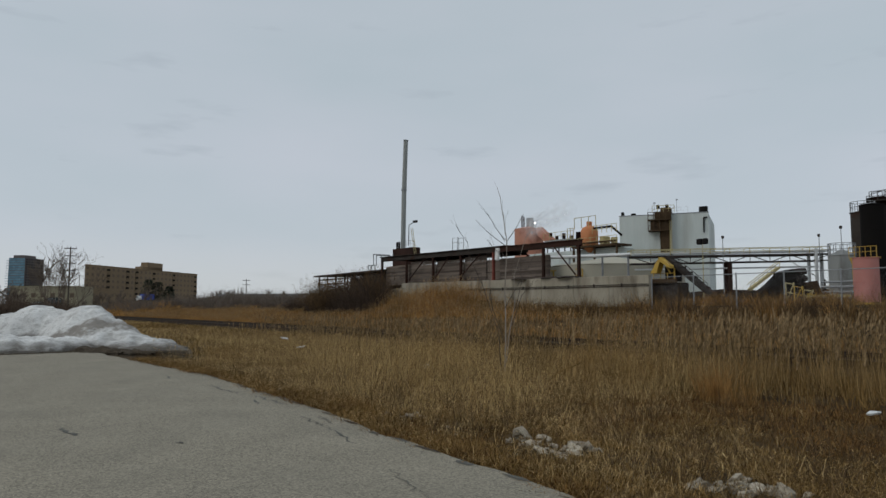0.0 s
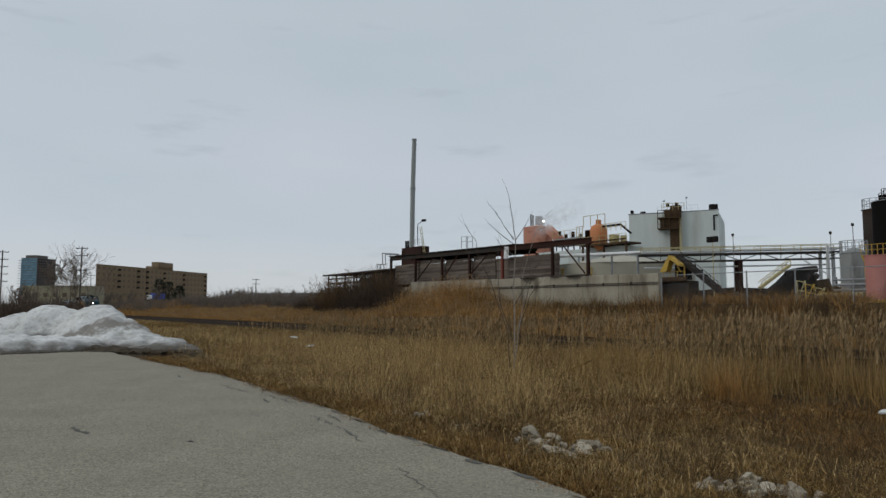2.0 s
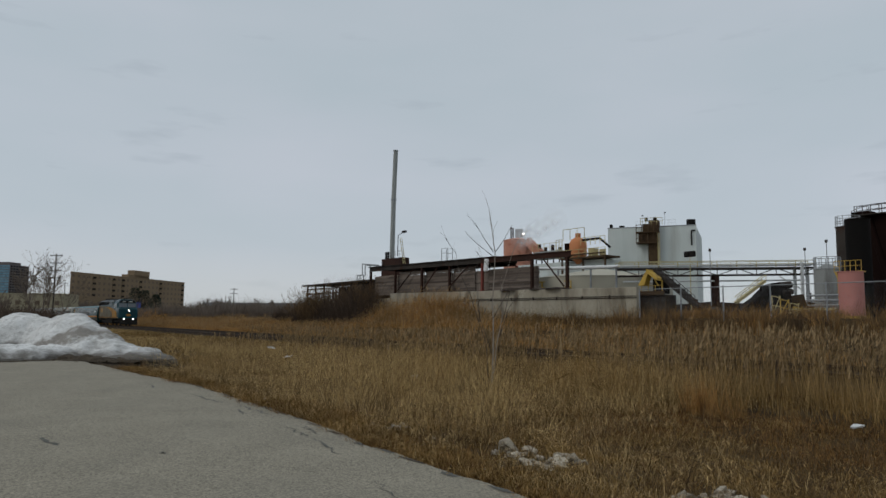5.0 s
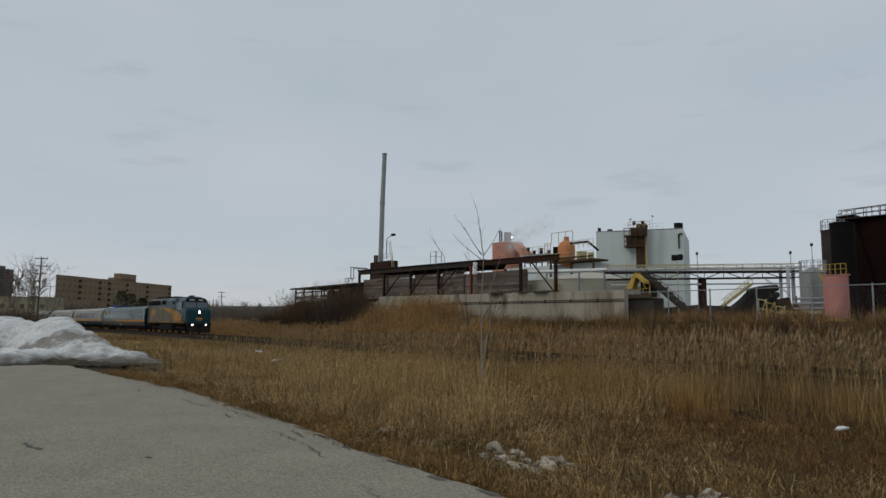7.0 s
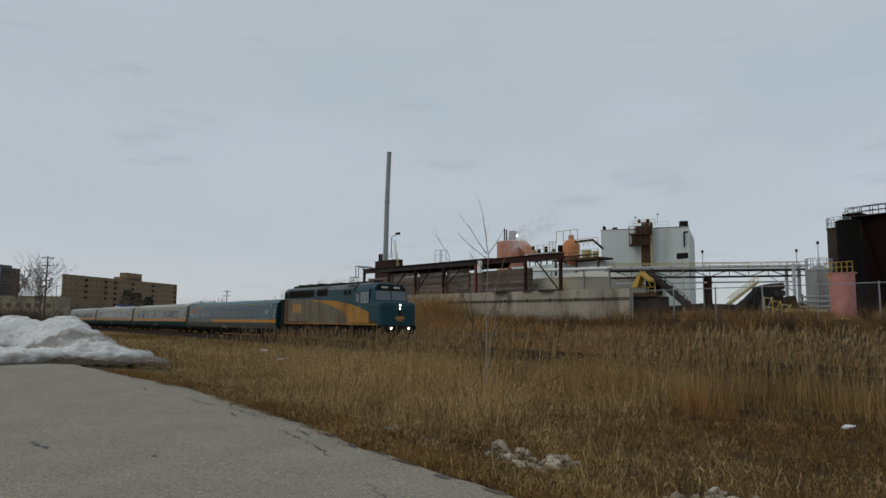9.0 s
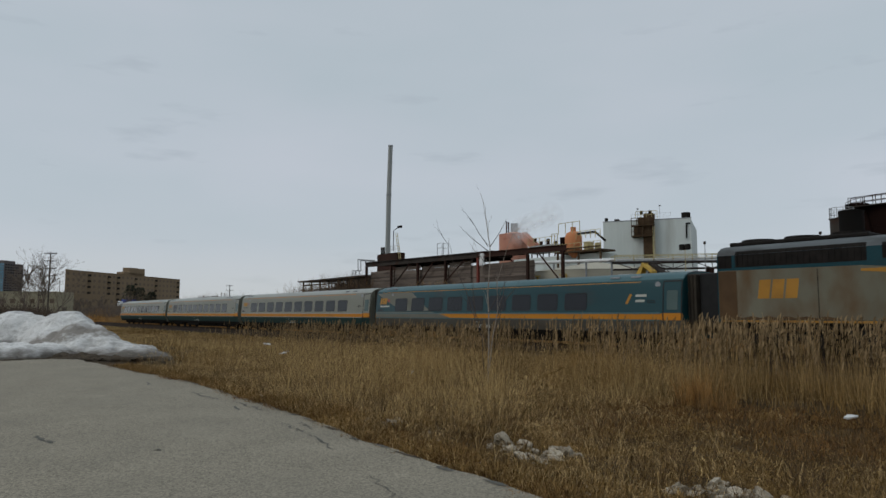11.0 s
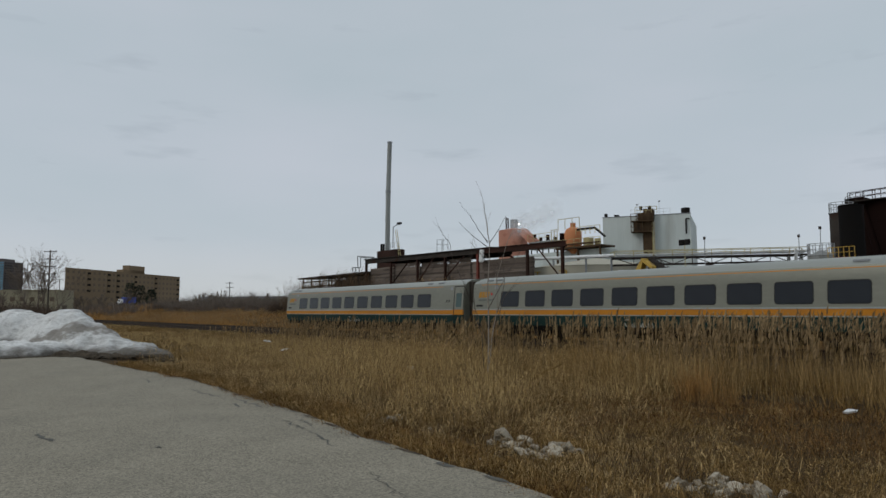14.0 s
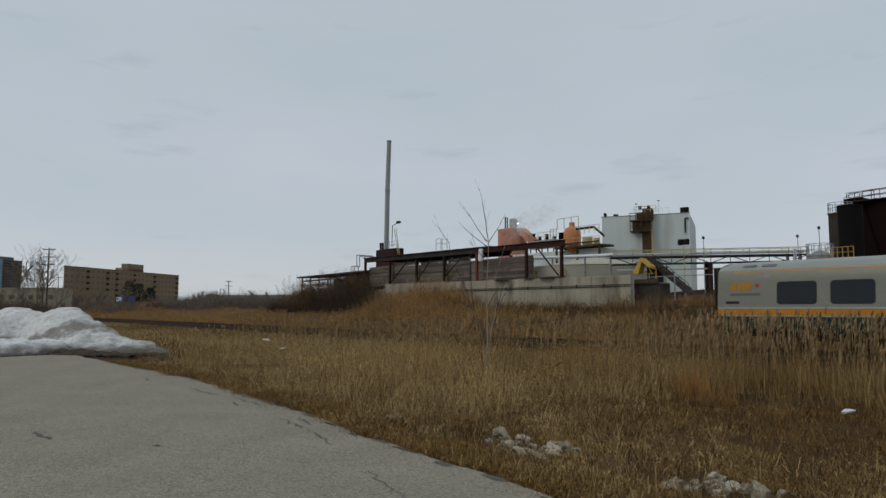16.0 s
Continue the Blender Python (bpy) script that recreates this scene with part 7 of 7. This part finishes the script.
    bare_tree(-205.0, 22.0, 15.0, 12, FAR_TWIG, least=0.045, label="bare grey tree far along the railway")
    bare_tree(-210.0, 27.0, 14.0, 13, FAR_TWIG, least=0.045, label="bare grey tree far along the railway")
    rng = random.Random(21)
    for i in range(16):
        x = -205 - rng.uniform(0, 170)
        bare_tree(x, 84 + (-205 - x) * 0.18 + rng.uniform(-6, 10), rng.uniform(4.5, 8.0), 100 + i, FAR_TWIG, "bare far tree on the skyline", depth=4, least=0.06)
    for i in range(12):
        x = -240 - rng.uniform(0, 90)
        bare_tree(x, rng.uniform(38, 62), rng.uniform(4, 7.5), 140 + i, FAR_TWIG, "bare far tree before the apartments", depth=4, least=0.06)
    for i in range(10):
        bare_tree(-200 - rng.uniform(0, 60), rng.uniform(9, 24), rng.uniform(5, 9), 170 + i, FAR_TWIG, "bare far tree along the railway", depth=4, least=0.06)
    for i, (x, y, h, w) in enumerate(((-96, 48, 4.6, 4.5), (-92, 47, 4.8, 5.0), (-87.5, 47.5, 5.0, 4.5), (-100.5, 49, 4.2, 4.5), (-105, 49.5, 3.0, 4), (-83.0, 48.0, 5.2, 4.0), (-80.5, 48.5, 4.4, 3.6), (-90, 44.5, 3.2, 4))):
        bush(x, y, h, w, 300 + i, BRUSH, "brown leafless bush before the shed", stems=34)
    g = np.random.default_rng(5)
    spots = [(x, y, k * (0.40 + 0.60 * float(smooth_step(-99, -91, x)))) for x, y, k in zip(g.uniform(-106, -79, 34), g.uniform(45, 50.5, 34), g.uniform(0.45, 1.12, 34))]
    tagged_brush = [(x, 50.0 + dy, k) for x, dy, k in zip(g.uniform(-60, -36, 80), g.uniform(-2.2, 0.8, 80), 0.35 + 0.75 * g.random(80) ** 1.6)]
    thicket("shed_brush", g, spots, 720, 7.0, 2.8, 0.032, SCRUB, "brown leafless brush before the shed")
    thicket("wall_scrub", g, tagged_brush, 150, 2.5, 2.0, 0.028, BRUSH, "low dark scrub against the wall")
    thicket("wall_weeds", g, tagged_brush, 110, 2.3, 2.2, 0.028, GRASS, "brown weeds among the scrub at the wall")
    yard = [(x, y, k) for x, y, k in zip(g.uniform(-38, -10, 90), g.uniform(46.0, 50.2, 90), 0.28 + 0.75 * g.random(90) ** 1.8)]
    thicket("fence_scrub", g, yard, 170, 3.6, 1.5, 0.026, BRUSH, "brown scrub below the fence")
    thicket("fence_weeds", g, yard[::4], 170, 3.5, 1.5, 0.028, RUST_REED, "tan weeds among the scrub below the fence")
    thicket("yard_weeds", g, [(x, 52.5 + dy, k) for x, dy, k in zip(g.uniform(-37, -12, 40), g.uniform(-0.5, 2.5, 40), g.uniform(0.4, 0.8, 40))], 200, 2.2, 1.6, 0.028, RUST_REED, "tan weeds inside the fence")
    line = [(x, y, k) for x, y, k in zip(g.uniform(-190, -108, 70), g.uniform(50, 66, 70), g.uniform(0.5, 1.1, 70))]
    thicket("bank_brush", g, line, 320, 4.0, 3.0, 0.05, FAR_TWIG, "grey leafless brush on the bank")
    far = [(x, 40 + (-x - 200) * 0.28 + dy, k) for x, dy, k in zip(g.uniform(-400, -195, 150), g.uniform(-14, 24, 150), g.uniform(0.6, 1.4, 150))]
    thicket("far_brush", g, far, 200, 3.6, 5.0, 0.14, FAR_TWIG, "grey leafless brush in the distance")
    skyline = [(x, -x * 0.36 + dy, k) for x, dy, k in zip(g.uniform(-330, -150, 110), g.uniform(-10, 16, 110), g.uniform(0.4, 1.25, 110))]
    thicket("skyline_brush", g, skyline, 260, 5.2, 4.2, 0.06, FAR_TWIG, "grey-brown leafless trees along the skyline")
    below = [(x, y, k) for x, y, k in zip(g.uniform(-330, -308, 46), g.uniform(84, 118, 46), g.uniform(0.5, 1.2, 46))]
    thicket("apartment_brush", g, below, 200, 7.0, 4.0, 0.13, FAR_TWIG, "grey-brown bare brush below the apartments")
    rust = [(x, -x * 0.205 + dy, k) for x, dy, k in zip(g.uniform(-300, -150, 60), g.uniform(-7, 10, 60), g.uniform(0.5, 1.2, 60))]
    thicket("rust_brush", g, rust, 240, 2.4, 3.6, 0.08, RUST_REED, "rust-brown brush below the apartments")
    shade = [(x, -x * 0.085 + dy, k) for x, dy, k in zip(g.uniform(-200, -110, 70), g.uniform(-6, 8, 70), g.uniform(0.6, 1.35, 70))]
    thicket("dark_brush", g, shade, 240, 4.4, 3.0, 0.05, SCRUB, "dark brown brush before the cream building")
    left = [(x, y, k) for x, y, k in zip(g.uniform(-230, -120, 70), g.uniform(3, 20, 70), g.uniform(0.6, 1.3, 70))]
    thicket("railside_brush", g, left, 260, 2.6, 3.0, 0.08, TWIG, "dark leafless brush along the railway")
    for x, y, h, k in ((-330, 76.0, 13.0, 1), (-331, 80.5, 12.0, 2), (-326, 84.0, 10.0, 3)):
        t = thing("conifer", pose(x, y, float(ground_z(x, y))), "dark evergreen tree before the apartments", "tree")
        s, q = Shape(), random.Random(k)
        s.tube((0, 0, 0), (0, 0, h * 0.8), 0.25, 0.08, 8)
        part("trunk", s, POLE, t)
        s = Shape()
        for _ in range(1500):
            u = q.random()
            rr = (1 - u * 0.75) * h * 0.38 * q.random() ** 0.5
            an = q.uniform(0, math.tau)
            p = Vector((math.cos(an) * rr, math.sin(an) * rr, h * (0.15 + 0.8 * u)))
            d = Vector((math.cos(an), math.sin(an), q.uniform(-0.4, 0.3))) * q.uniform(0.3, 0.8)
            side = Vector((-math.sin(an), math.cos(an), q.uniform(-0.5, 0.5))) * q.uniform(0.15, 0.35)
            s.add([p - side, p + side, p + d + side * 0.3, p + d - side * 0.3], [(0, 1, 2, 3)])
        part("crown", s, CONIFER, t)


# ---- near things: snow, stones, sapling ----
def make_snow():
    ridge = [(-44.0, -5.0, 0.5, 2.2), (-39.5, 0.5, 0.75, 2.2), (-37.2, 2.8, 1.15, 1.9), (-36.4, 3.9, 1.66, 1.5), (-35.7, 4.5, 1.52, 1.4), (-34.6, 4.9, 1.62, 1.6), (-32.9, 5.1, 1.66, 1.7), (-31.8, 5.4, 1.38, 1.5), (-30.7, 5.9, 0.88, 1.4), (-29.8, 6.3, 0.58, 1.1), (-29.1, 6.9, 0.34, 0.8), (-28.7, 7.5, 0.16, 0.6)]
    apron = [(-33.4, -5.0, 0.74, 2.3), (-30.8, 0.0, 0.72, 1.8), (-29.8, 2.0, 0.66, 1.45), (-29.6, 3.2, 0.52, 1.2), (-29.7, 4.2, 0.34, 0.9)]
    flank = [(-31.8, 5.0, 0.9, 0.8), (-30.2, 5.3, 0.52, 0.8), (-28.8, 5.8, 0.26, 0.7)]
    tongue = [(-28.0, 5.7, 0.16, 0.5), (-27.5, 6.3, 0.30, 0.55), (-27.0, 6.9, 0.26, 0.5), (-26.6, 7.4, 0.10, 0.35)]
    spur = [(-29.6, 6.6, 0.50, 0.5), (-30.0, 7.4, 0.36, 0.35), (-30.2, 7.9, 0.30, 0.3)]
    xs, ys = np.arange(-46, -26.0, 0.085), np.arange(-9, 9.2, 0.085)
    gx, gy = np.meshgrid(xs, ys)
    wx, wy = gx + 0.45 * fbm(gx, gy, 1.7, 2), gy + 0.45 * fbm(gx, gy, 1.7, 3)

    def bank(line):
        top = np.zeros_like(gx)
        for (x0, y0, h0, w0), (x1, y1, h1, w1) in zip(line, line[1:]):
            dx, dy = x1 - x0, y1 - y0
            u = np.clip(((wx - x0) * dx + (wy - y0) * dy) / (dx * dx + dy * dy), 0, 1)
            dist = np.hypot(wx - x0 - dx * u, wy - y0 - dy * u) / (w0 + (w1 - w0) * u)
            top = np.maximum(top, (h0 + (h1 - h0) * u) * np.clip(1 - dist ** 1.7, 0, 1) ** 0.85)
        return top

    h = np.maximum.reduce([bank(q) for q in (ridge, apron, flank, tongue, spur)])
    # melt hollows, ridged crust and grains
    crust = 1 - 2 * np.abs(fbm(gx, gy, 0.9, 21, 4, 0.55))
    rough = 0.13 * crust + 0.13 * fbm(gx, gy, 0.6, 31, 4, 0.6) + 0.30 * fbm(gx - gy, gy + 0.6 * gx, 2.3, 43, 2) - 0.08
    h = np.where(h > 0.03, np.maximum(h + rough * np.minimum(h * 1.8, 1), 0.03), -0.2)
    h = np.minimum(h, 1.70 + 0.05 * fbm(gx, gy, 0.5, 51))
    n = len(xs)
    hh = h.ravel()
    cells = (np.arange(len(ys) - 1)[:, None] * n + np.arange(n - 1)).ravel()
    quads = np.stack([cells, cells + 1, cells + n + 1, cells + n], 1)
    quads = quads[hh[quads].max(1) > 0]
    s = Shape()
    s.add(list(zip(gx.ravel().tolist(), gy.ravel().tolist(), hh.tolist())), quads.tolist())
    tagged(part("snow_bank", s, SNOW, smooth=True), "old dirty snow bank melting on the asphalt", "snow bank")


def make_grit():
    rng = np.random.default_rng(23)
    s = Shape()
    for _ in range(2600):
        y = rng.uniform(-2.0, 8.2)
        x = float(np.interp(y, (-2, 2.4, 4.4, 4.8, 5.7, 7.4, 8.2), (-28.0, -28.1, -28.6, -27.6, -26.9, -26.4, -27.6))) + rng.normal(0, 0.16 if y < 4.4 else 0.42)
        r = rng.uniform(0.012, 0.045)
        z = 0.0 if y < float(lot_edge(x)) - 0.04 else float(ground_z(x, y))
        s.tube((x, y, z - 0.004), (x + rng.normal(0, 0.004), y, z + r * 0.5), r, r * 0.5, 5)
    for _ in range(1500):
        u = rng.random()
        x = float(np.interp(u, (0, 0.3, 0.6, 1), (-28.7, -27.9, -27.3, -26.6))) + rng.normal(0, 0.16)
        y = float(np.interp(u, (0, 0.3, 0.6, 1), (4.0, 4.75, 5.7, 7.0))) + rng.normal(0, 0.16)
        r = rng.uniform(0.03, 0.085)
        s.tube((x, y, -0.03), (x + rng.normal(0, 0.02), y, r * rng.uniform(0.2, 0.6)), r * 1.5, r * 0.5, 6)
    tagged(part("grit", s, DIRT), "dark grit dropped by melting snow", "grit", kind="stuff")


def make_dirt_mound():
    """Wet dirt and crumbled tar banked up where the snow has drawn back."""
    xs, ys = np.arange(-29.4, -25.9, 0.07), np.arange(3.6, 8.0, 0.07)
    gx, gy = np.meshgrid(xs, ys)
    top = np.zeros_like(gx) - 0.2
    for x0, y0, x1, y1, r, h in ((-28.6, 4.4, -28.0, 4.95, 0.40, 0.17), (-28.0, 4.95, -27.3, 5.9, 0.38, 0.11), (-27.3, 5.9, -26.6, 7.1, 0.30, 0.07)):
        dx, dy = x1 - x0, y1 - y0
        u = np.clip(((gx - x0) * dx + (gy - y0) * dy) / (dx * dx + dy * dy), 0, 1)
        d = np.hypot(gx - x0 - dx * u, gy - y0 - dy * u) + 0.22 * fbm(gx, gy, 0.5, 83)
        top = np.maximum(top, h * (1 - (d / r) ** 2) + (0.08 * fbm(gx, gy, 0.22, 84) + 0.06 * fbm(gx, gy, 0.12, 85)) * np.where(d < r, 1, 0))
    n = len(xs)
    hh = np.maximum(top, -0.2).ravel()
    cells = (np.arange(len(ys) - 1)[:, None] * n + np.arange(n - 1)).ravel()
    quads = np.stack([cells, cells + 1, cells + n + 1, cells + n], 1)
    quads = quads[hh[quads].max(1) > -0.1]
    s = Shape()
    s.add(list(zip(gx.ravel().tolist(), gy.ravel().tolist(), hh.tolist())), quads.tolist())
    tagged(part("dirt_mound", s, DIRT), "wet dark dirt heaped at the foot of the melting snow", "dirt mound")


def rock(x, y, size, seed, z=None, group="broken stones", material=None):
    rng = random.Random(seed)
    bm = bmesh.new()
    bmesh.ops.create_icosphere(bm, subdivisions=2 if size < 0.09 else 3, radius=1.0)
    o = Vector((rng.uniform(0, 50), rng.uniform(0, 50), rng.uniform(0, 50)))
    sx, sy, sz = rng.uniform(0.9, 1.9), rng.uniform(0.7, 1.1), rng.uniform(0.38, 0.75)
    for v in bm.verts:
        k = 1 + 0.85 * noise.noise(v.co * 1.3 + o) + 0.5 * noise.noise(v.co * 3.1 + o) + 0.28 * noise.noise(v.co * 7.0 + o)
        v.co = Vector((v.co.x * sx, v.co.y * sy, v.co.z * sz)) * k * size
    for _ in range(8):
        cut = Vector((rng.uniform(-1, 1), rng.uniform(-1, 1), rng.uniform(-0.4, 1))).normalized()
        reach = size * rng.uniform(0.42, 0.80)
        for v in bm.verts:
            over = v.co.dot(cut) - reach
            if over > 0:
                v.co -= cut * over
    me = bpy.data.meshes.new("stone")
    bm.to_mesh(me)
    bm.free()
    me.materials.append(material or ROCK)
    zz = float(ground_z(x, y)) if z is None else z
    ob = new("stone", me)
    ob.matrix_basis = pose(x, y, zz + size * 0.1, rng.uniform(-15, 15), rng.uniform(-15, 15), rng.uniform(0, 360))
    tagged(ob, "pale broken limestone rock lying in dead grass", "stone", group)


def make_near():
    rng = random.Random(31)
    for i, (x, y, size) in enumerate(STONES):
        rock(x, y, size * 0.92, 50 + i)
    for i in range(16):
        rock(rng.uniform(-6.85, -5.85), rng.uniform(5.9, 6.6), rng.uniform(0.06, 0.125), 300 + i)
    for i in range(14):
        rock(rng.uniform(-4.25, -3.4), rng.uniform(5.95, 6.75), rng.uniform(0.06, 0.125), 330 + i)
    for i in range(8):
        rock(rng.uniform(-9.7, -9.0), rng.uniform(5.8, 6.4), rng.uniform(0.04, 0.08), 350 + i)
    for i in range(26):
        x = rng.uniform(-9, -3)
        rock(x, float(lot_edge(x)) + rng.uniform(0.1, 1.6), rng.uniform(0.02, 0.045), 200 + i, group="small stones")
    for x, y, w, d in ((-5.32, 12.85, 0.27, 0.09), (-32.72, 13.98, 0.50, 0.10), (-25.5, 11.6, 0.38, 0.08), (-15.54, 10.76, 0.22, 0.14)):
        s = Shape()
        n = 9
        s.plate([(w / 2 * math.cos(i * math.tau / n) * rng.uniform(0.7, 1.1), d / 2 * math.sin(i * math.tau / n) * rng.uniform(0.7, 1.1), rng.uniform(-0.01, 0.02)) for i in range(n)], 0.03)
        tagged(part("litter", s, LITTER, at=pose(x, y, float(ground_z(x, y)) + {-5.32: 0.14, -32.72: 0.42, -25.5: 0.42, -15.54: 0.36}[x], rng.uniform(25, 50), rng.uniform(-12, 12), 52 + rng.uniform(-15, 15))), "white plastic scrap caught in the grass", "litter")
    stick = Shape()
    way = [Vector((-10.51, 10.31, 0.10)).lerp(Vector((-10.21, 11.02, 0.55)), u) + Vector((0, 0, 0.05 * math.sin(5 * u))) for u in (0, 0.25, 0.5, 0.75, 1.0)]
    for p0, p1 in zip(way, way[1:]):
        stick.tube(p0, p1, 0.010, 0.008, 6)
    tagged(part("fallen_branch", stick, GRASS), "dry brown branch lying over the matted grass", "branch")
    # the sapling among the reeds
    z0 = float(ground_z(-14.16, 12.29))
    t = thing("sapling", pose(-14.16, 12.29, z0 - 0.05), "leafless multi-stemmed sapling with pale stems", "sapling")
    q = random.Random(77)

    def stem(name, pts, r, material, shoots=1):
        s = Shape()
        pts = [Vector((0.607 * u + q.uniform(-0.04, 0.04), 0.794 * u + q.uniform(-0.04, 0.04), h - z0)) for u, h in pts]
        fine = [pts[0]]
        for a, b in zip(pts, pts[1:]):
            for k in (1, 2, 3):
                fine.append(a.lerp(b, k / 3) + Vector((q.uniform(-1, 1), q.uniform(-1, 1), 0)) * 0.012)
        n = len(fine)
        for i, (a, b) in enumerate(zip(fine, fine[1:])):
            k0, k1 = 1 - i / n, 1 - (i + 1) / n
            s.tube(a, b, r * (0.22 + 0.78 * k0), r * (0.22 + 0.78 * k1), 6, cap=False)
            if i > 1 and q.random() < 0.75 * shoots:
                d = ((b - a).normalized() + Vector((q.uniform(-1, 1), q.uniform(-1, 1), q.uniform(-0.1, 0.5))) * 0.8).normalized()
                sprout(s, q, b, d, q.uniform(0.15, 0.4), r * 0.3, 1, 0.35, 4, 1, 0.0025)
        part(name, s, material, t)

    stem("trunk", [(0, z0), (0.05, 1.2), (0.06, 2.2), (0.08, 3.4), (0.06, 3.75), (-0.02, 4.2), (-0.10, 4.72)], 0.020, PALE_TWIG)
    stem("branch", [(0.05, 3.50), (-0.25, 3.88), (-0.50, 4.30)], 0.011, TWIG, 0.5)
    stem("branch", [(0.06, 3.36), (-0.40, 3.74), (-0.72, 4.08)], 0.011, TWIG, 0.5)
    stem("stem", [(-0.05, z0), (-0.15, 1.0), (-0.6, 2.3), (-0.88, 3.1), (-1.0, 3.45), (-1.28, 3.88)], 0.011, TWIG)
    stem("branch", [(-0.3, 1.6), (-0.35, 2.6), (-0.40, 3.3)], 0.010, TWIG)
    stem("branch", [(0.08, 2.9), (-0.25, 3.3), (-0.45, 3.52)], 0.009, TWIG)
    stem("branch", [(0.08, 3.50), (0.35, 3.88), (0.56, 4.26)], 0.011, TWIG, 0.5)
    stem("stem", [(0.05, z0), (0.15, 0.9), (0.33, 1.75), (0.30, 2.5), (0.60, 3.6), (0.92, 4.08)], 0.013, PALE_TWIG)
    stem("branch", [(0.2, 1.2), (0.45, 2.0), (0.85, 2.5)], 0.010, TWIG)
    stem("branch", [(0.0, 0.8), (-0.3, 1.7), (-0.42, 2.2)], 0.010, TWIG)
    stem("branch", [(0.3, 1.6), (0.5, 2.4), (0.42, 3.1)], 0.010, TWIG)
    stem("branch", [(0.06, 1.7), (0.5, 2.5), (0.75, 3.0)], 0.009, TWIG)


def make_steam():
    """Thin drifting steam: soft-rimmed puffs on gently cupped discs."""
    out = []
    for x, y, z in ((-82.6, 78.0, 14.6), (-81.4, 77.6, 15.4), (-79.8, 77.2, 15.2), (-77.8, 76.8, 15.8), (-75.6, 76.4, 16.2), (-73.2, 76.0, 16.7)):
        s = Shape()
        s.lathe([(2.17, 0.0), (1.7, 0.12), (1.1, 0.22), (0.5, 0.26), (0.02, 0.27)], 18)
        s.f, s.k = s.f[:-2], s.k[:-2]
        ob = tagged(part("steam", s, STEAM, smooth=True), "thin white steam drifting above the salmon tank", "steam", kind="stuff")
        out.append((ob, x, y, z))
    lamp = Shape()
    lamp.tube((0, 0, 0), (0, -0.12, 0), 0.075, n=12)
    lit = thing("yard_lamp", pose(-84.3, 80.6, 2.0), "lit white lamp on a tall slim pole", "lamp")
    pole = Shape()
    pole.tube((0, 0, 0), (0, 0, 14.2), 0.08, 0.06, 8)
    part("pole", pole, GALV, lit)
    part("lens", lamp, LAMP_GLOW, lit, at=pose(0, -0.1, 14.2))
    return out


make_ground()
make_lot()
make_ballast()
make_retaining_wall()
make_trestle()
make_shed()
make_stack()
make_tanks()
make_white_building()
make_pipe_bridge()
floodlight(-41.7, 63.6, 2.0, 8.5, 2)
floodlight(-34.4, 73.0, 2.0, 9.3, 1, "small floodlight on the pipe bridge")
floodlight(-40.4, 65.2, 2.0, 9.1, 1, "small floodlight on a slim mast")
floodlight(-30.9, 70.0, 2.0, 9.6, 1, "small floodlight beside the black tank")
make_conveyors()
make_fence()
PUFFS = make_steam()
make_distance()
make_snow()
make_dirt_mound()
make_grit()
make_near()
make_grass()
make_track(23.0, "near_track", 150)
make_track(TRACK_Y, "far_track", 150)
motions()
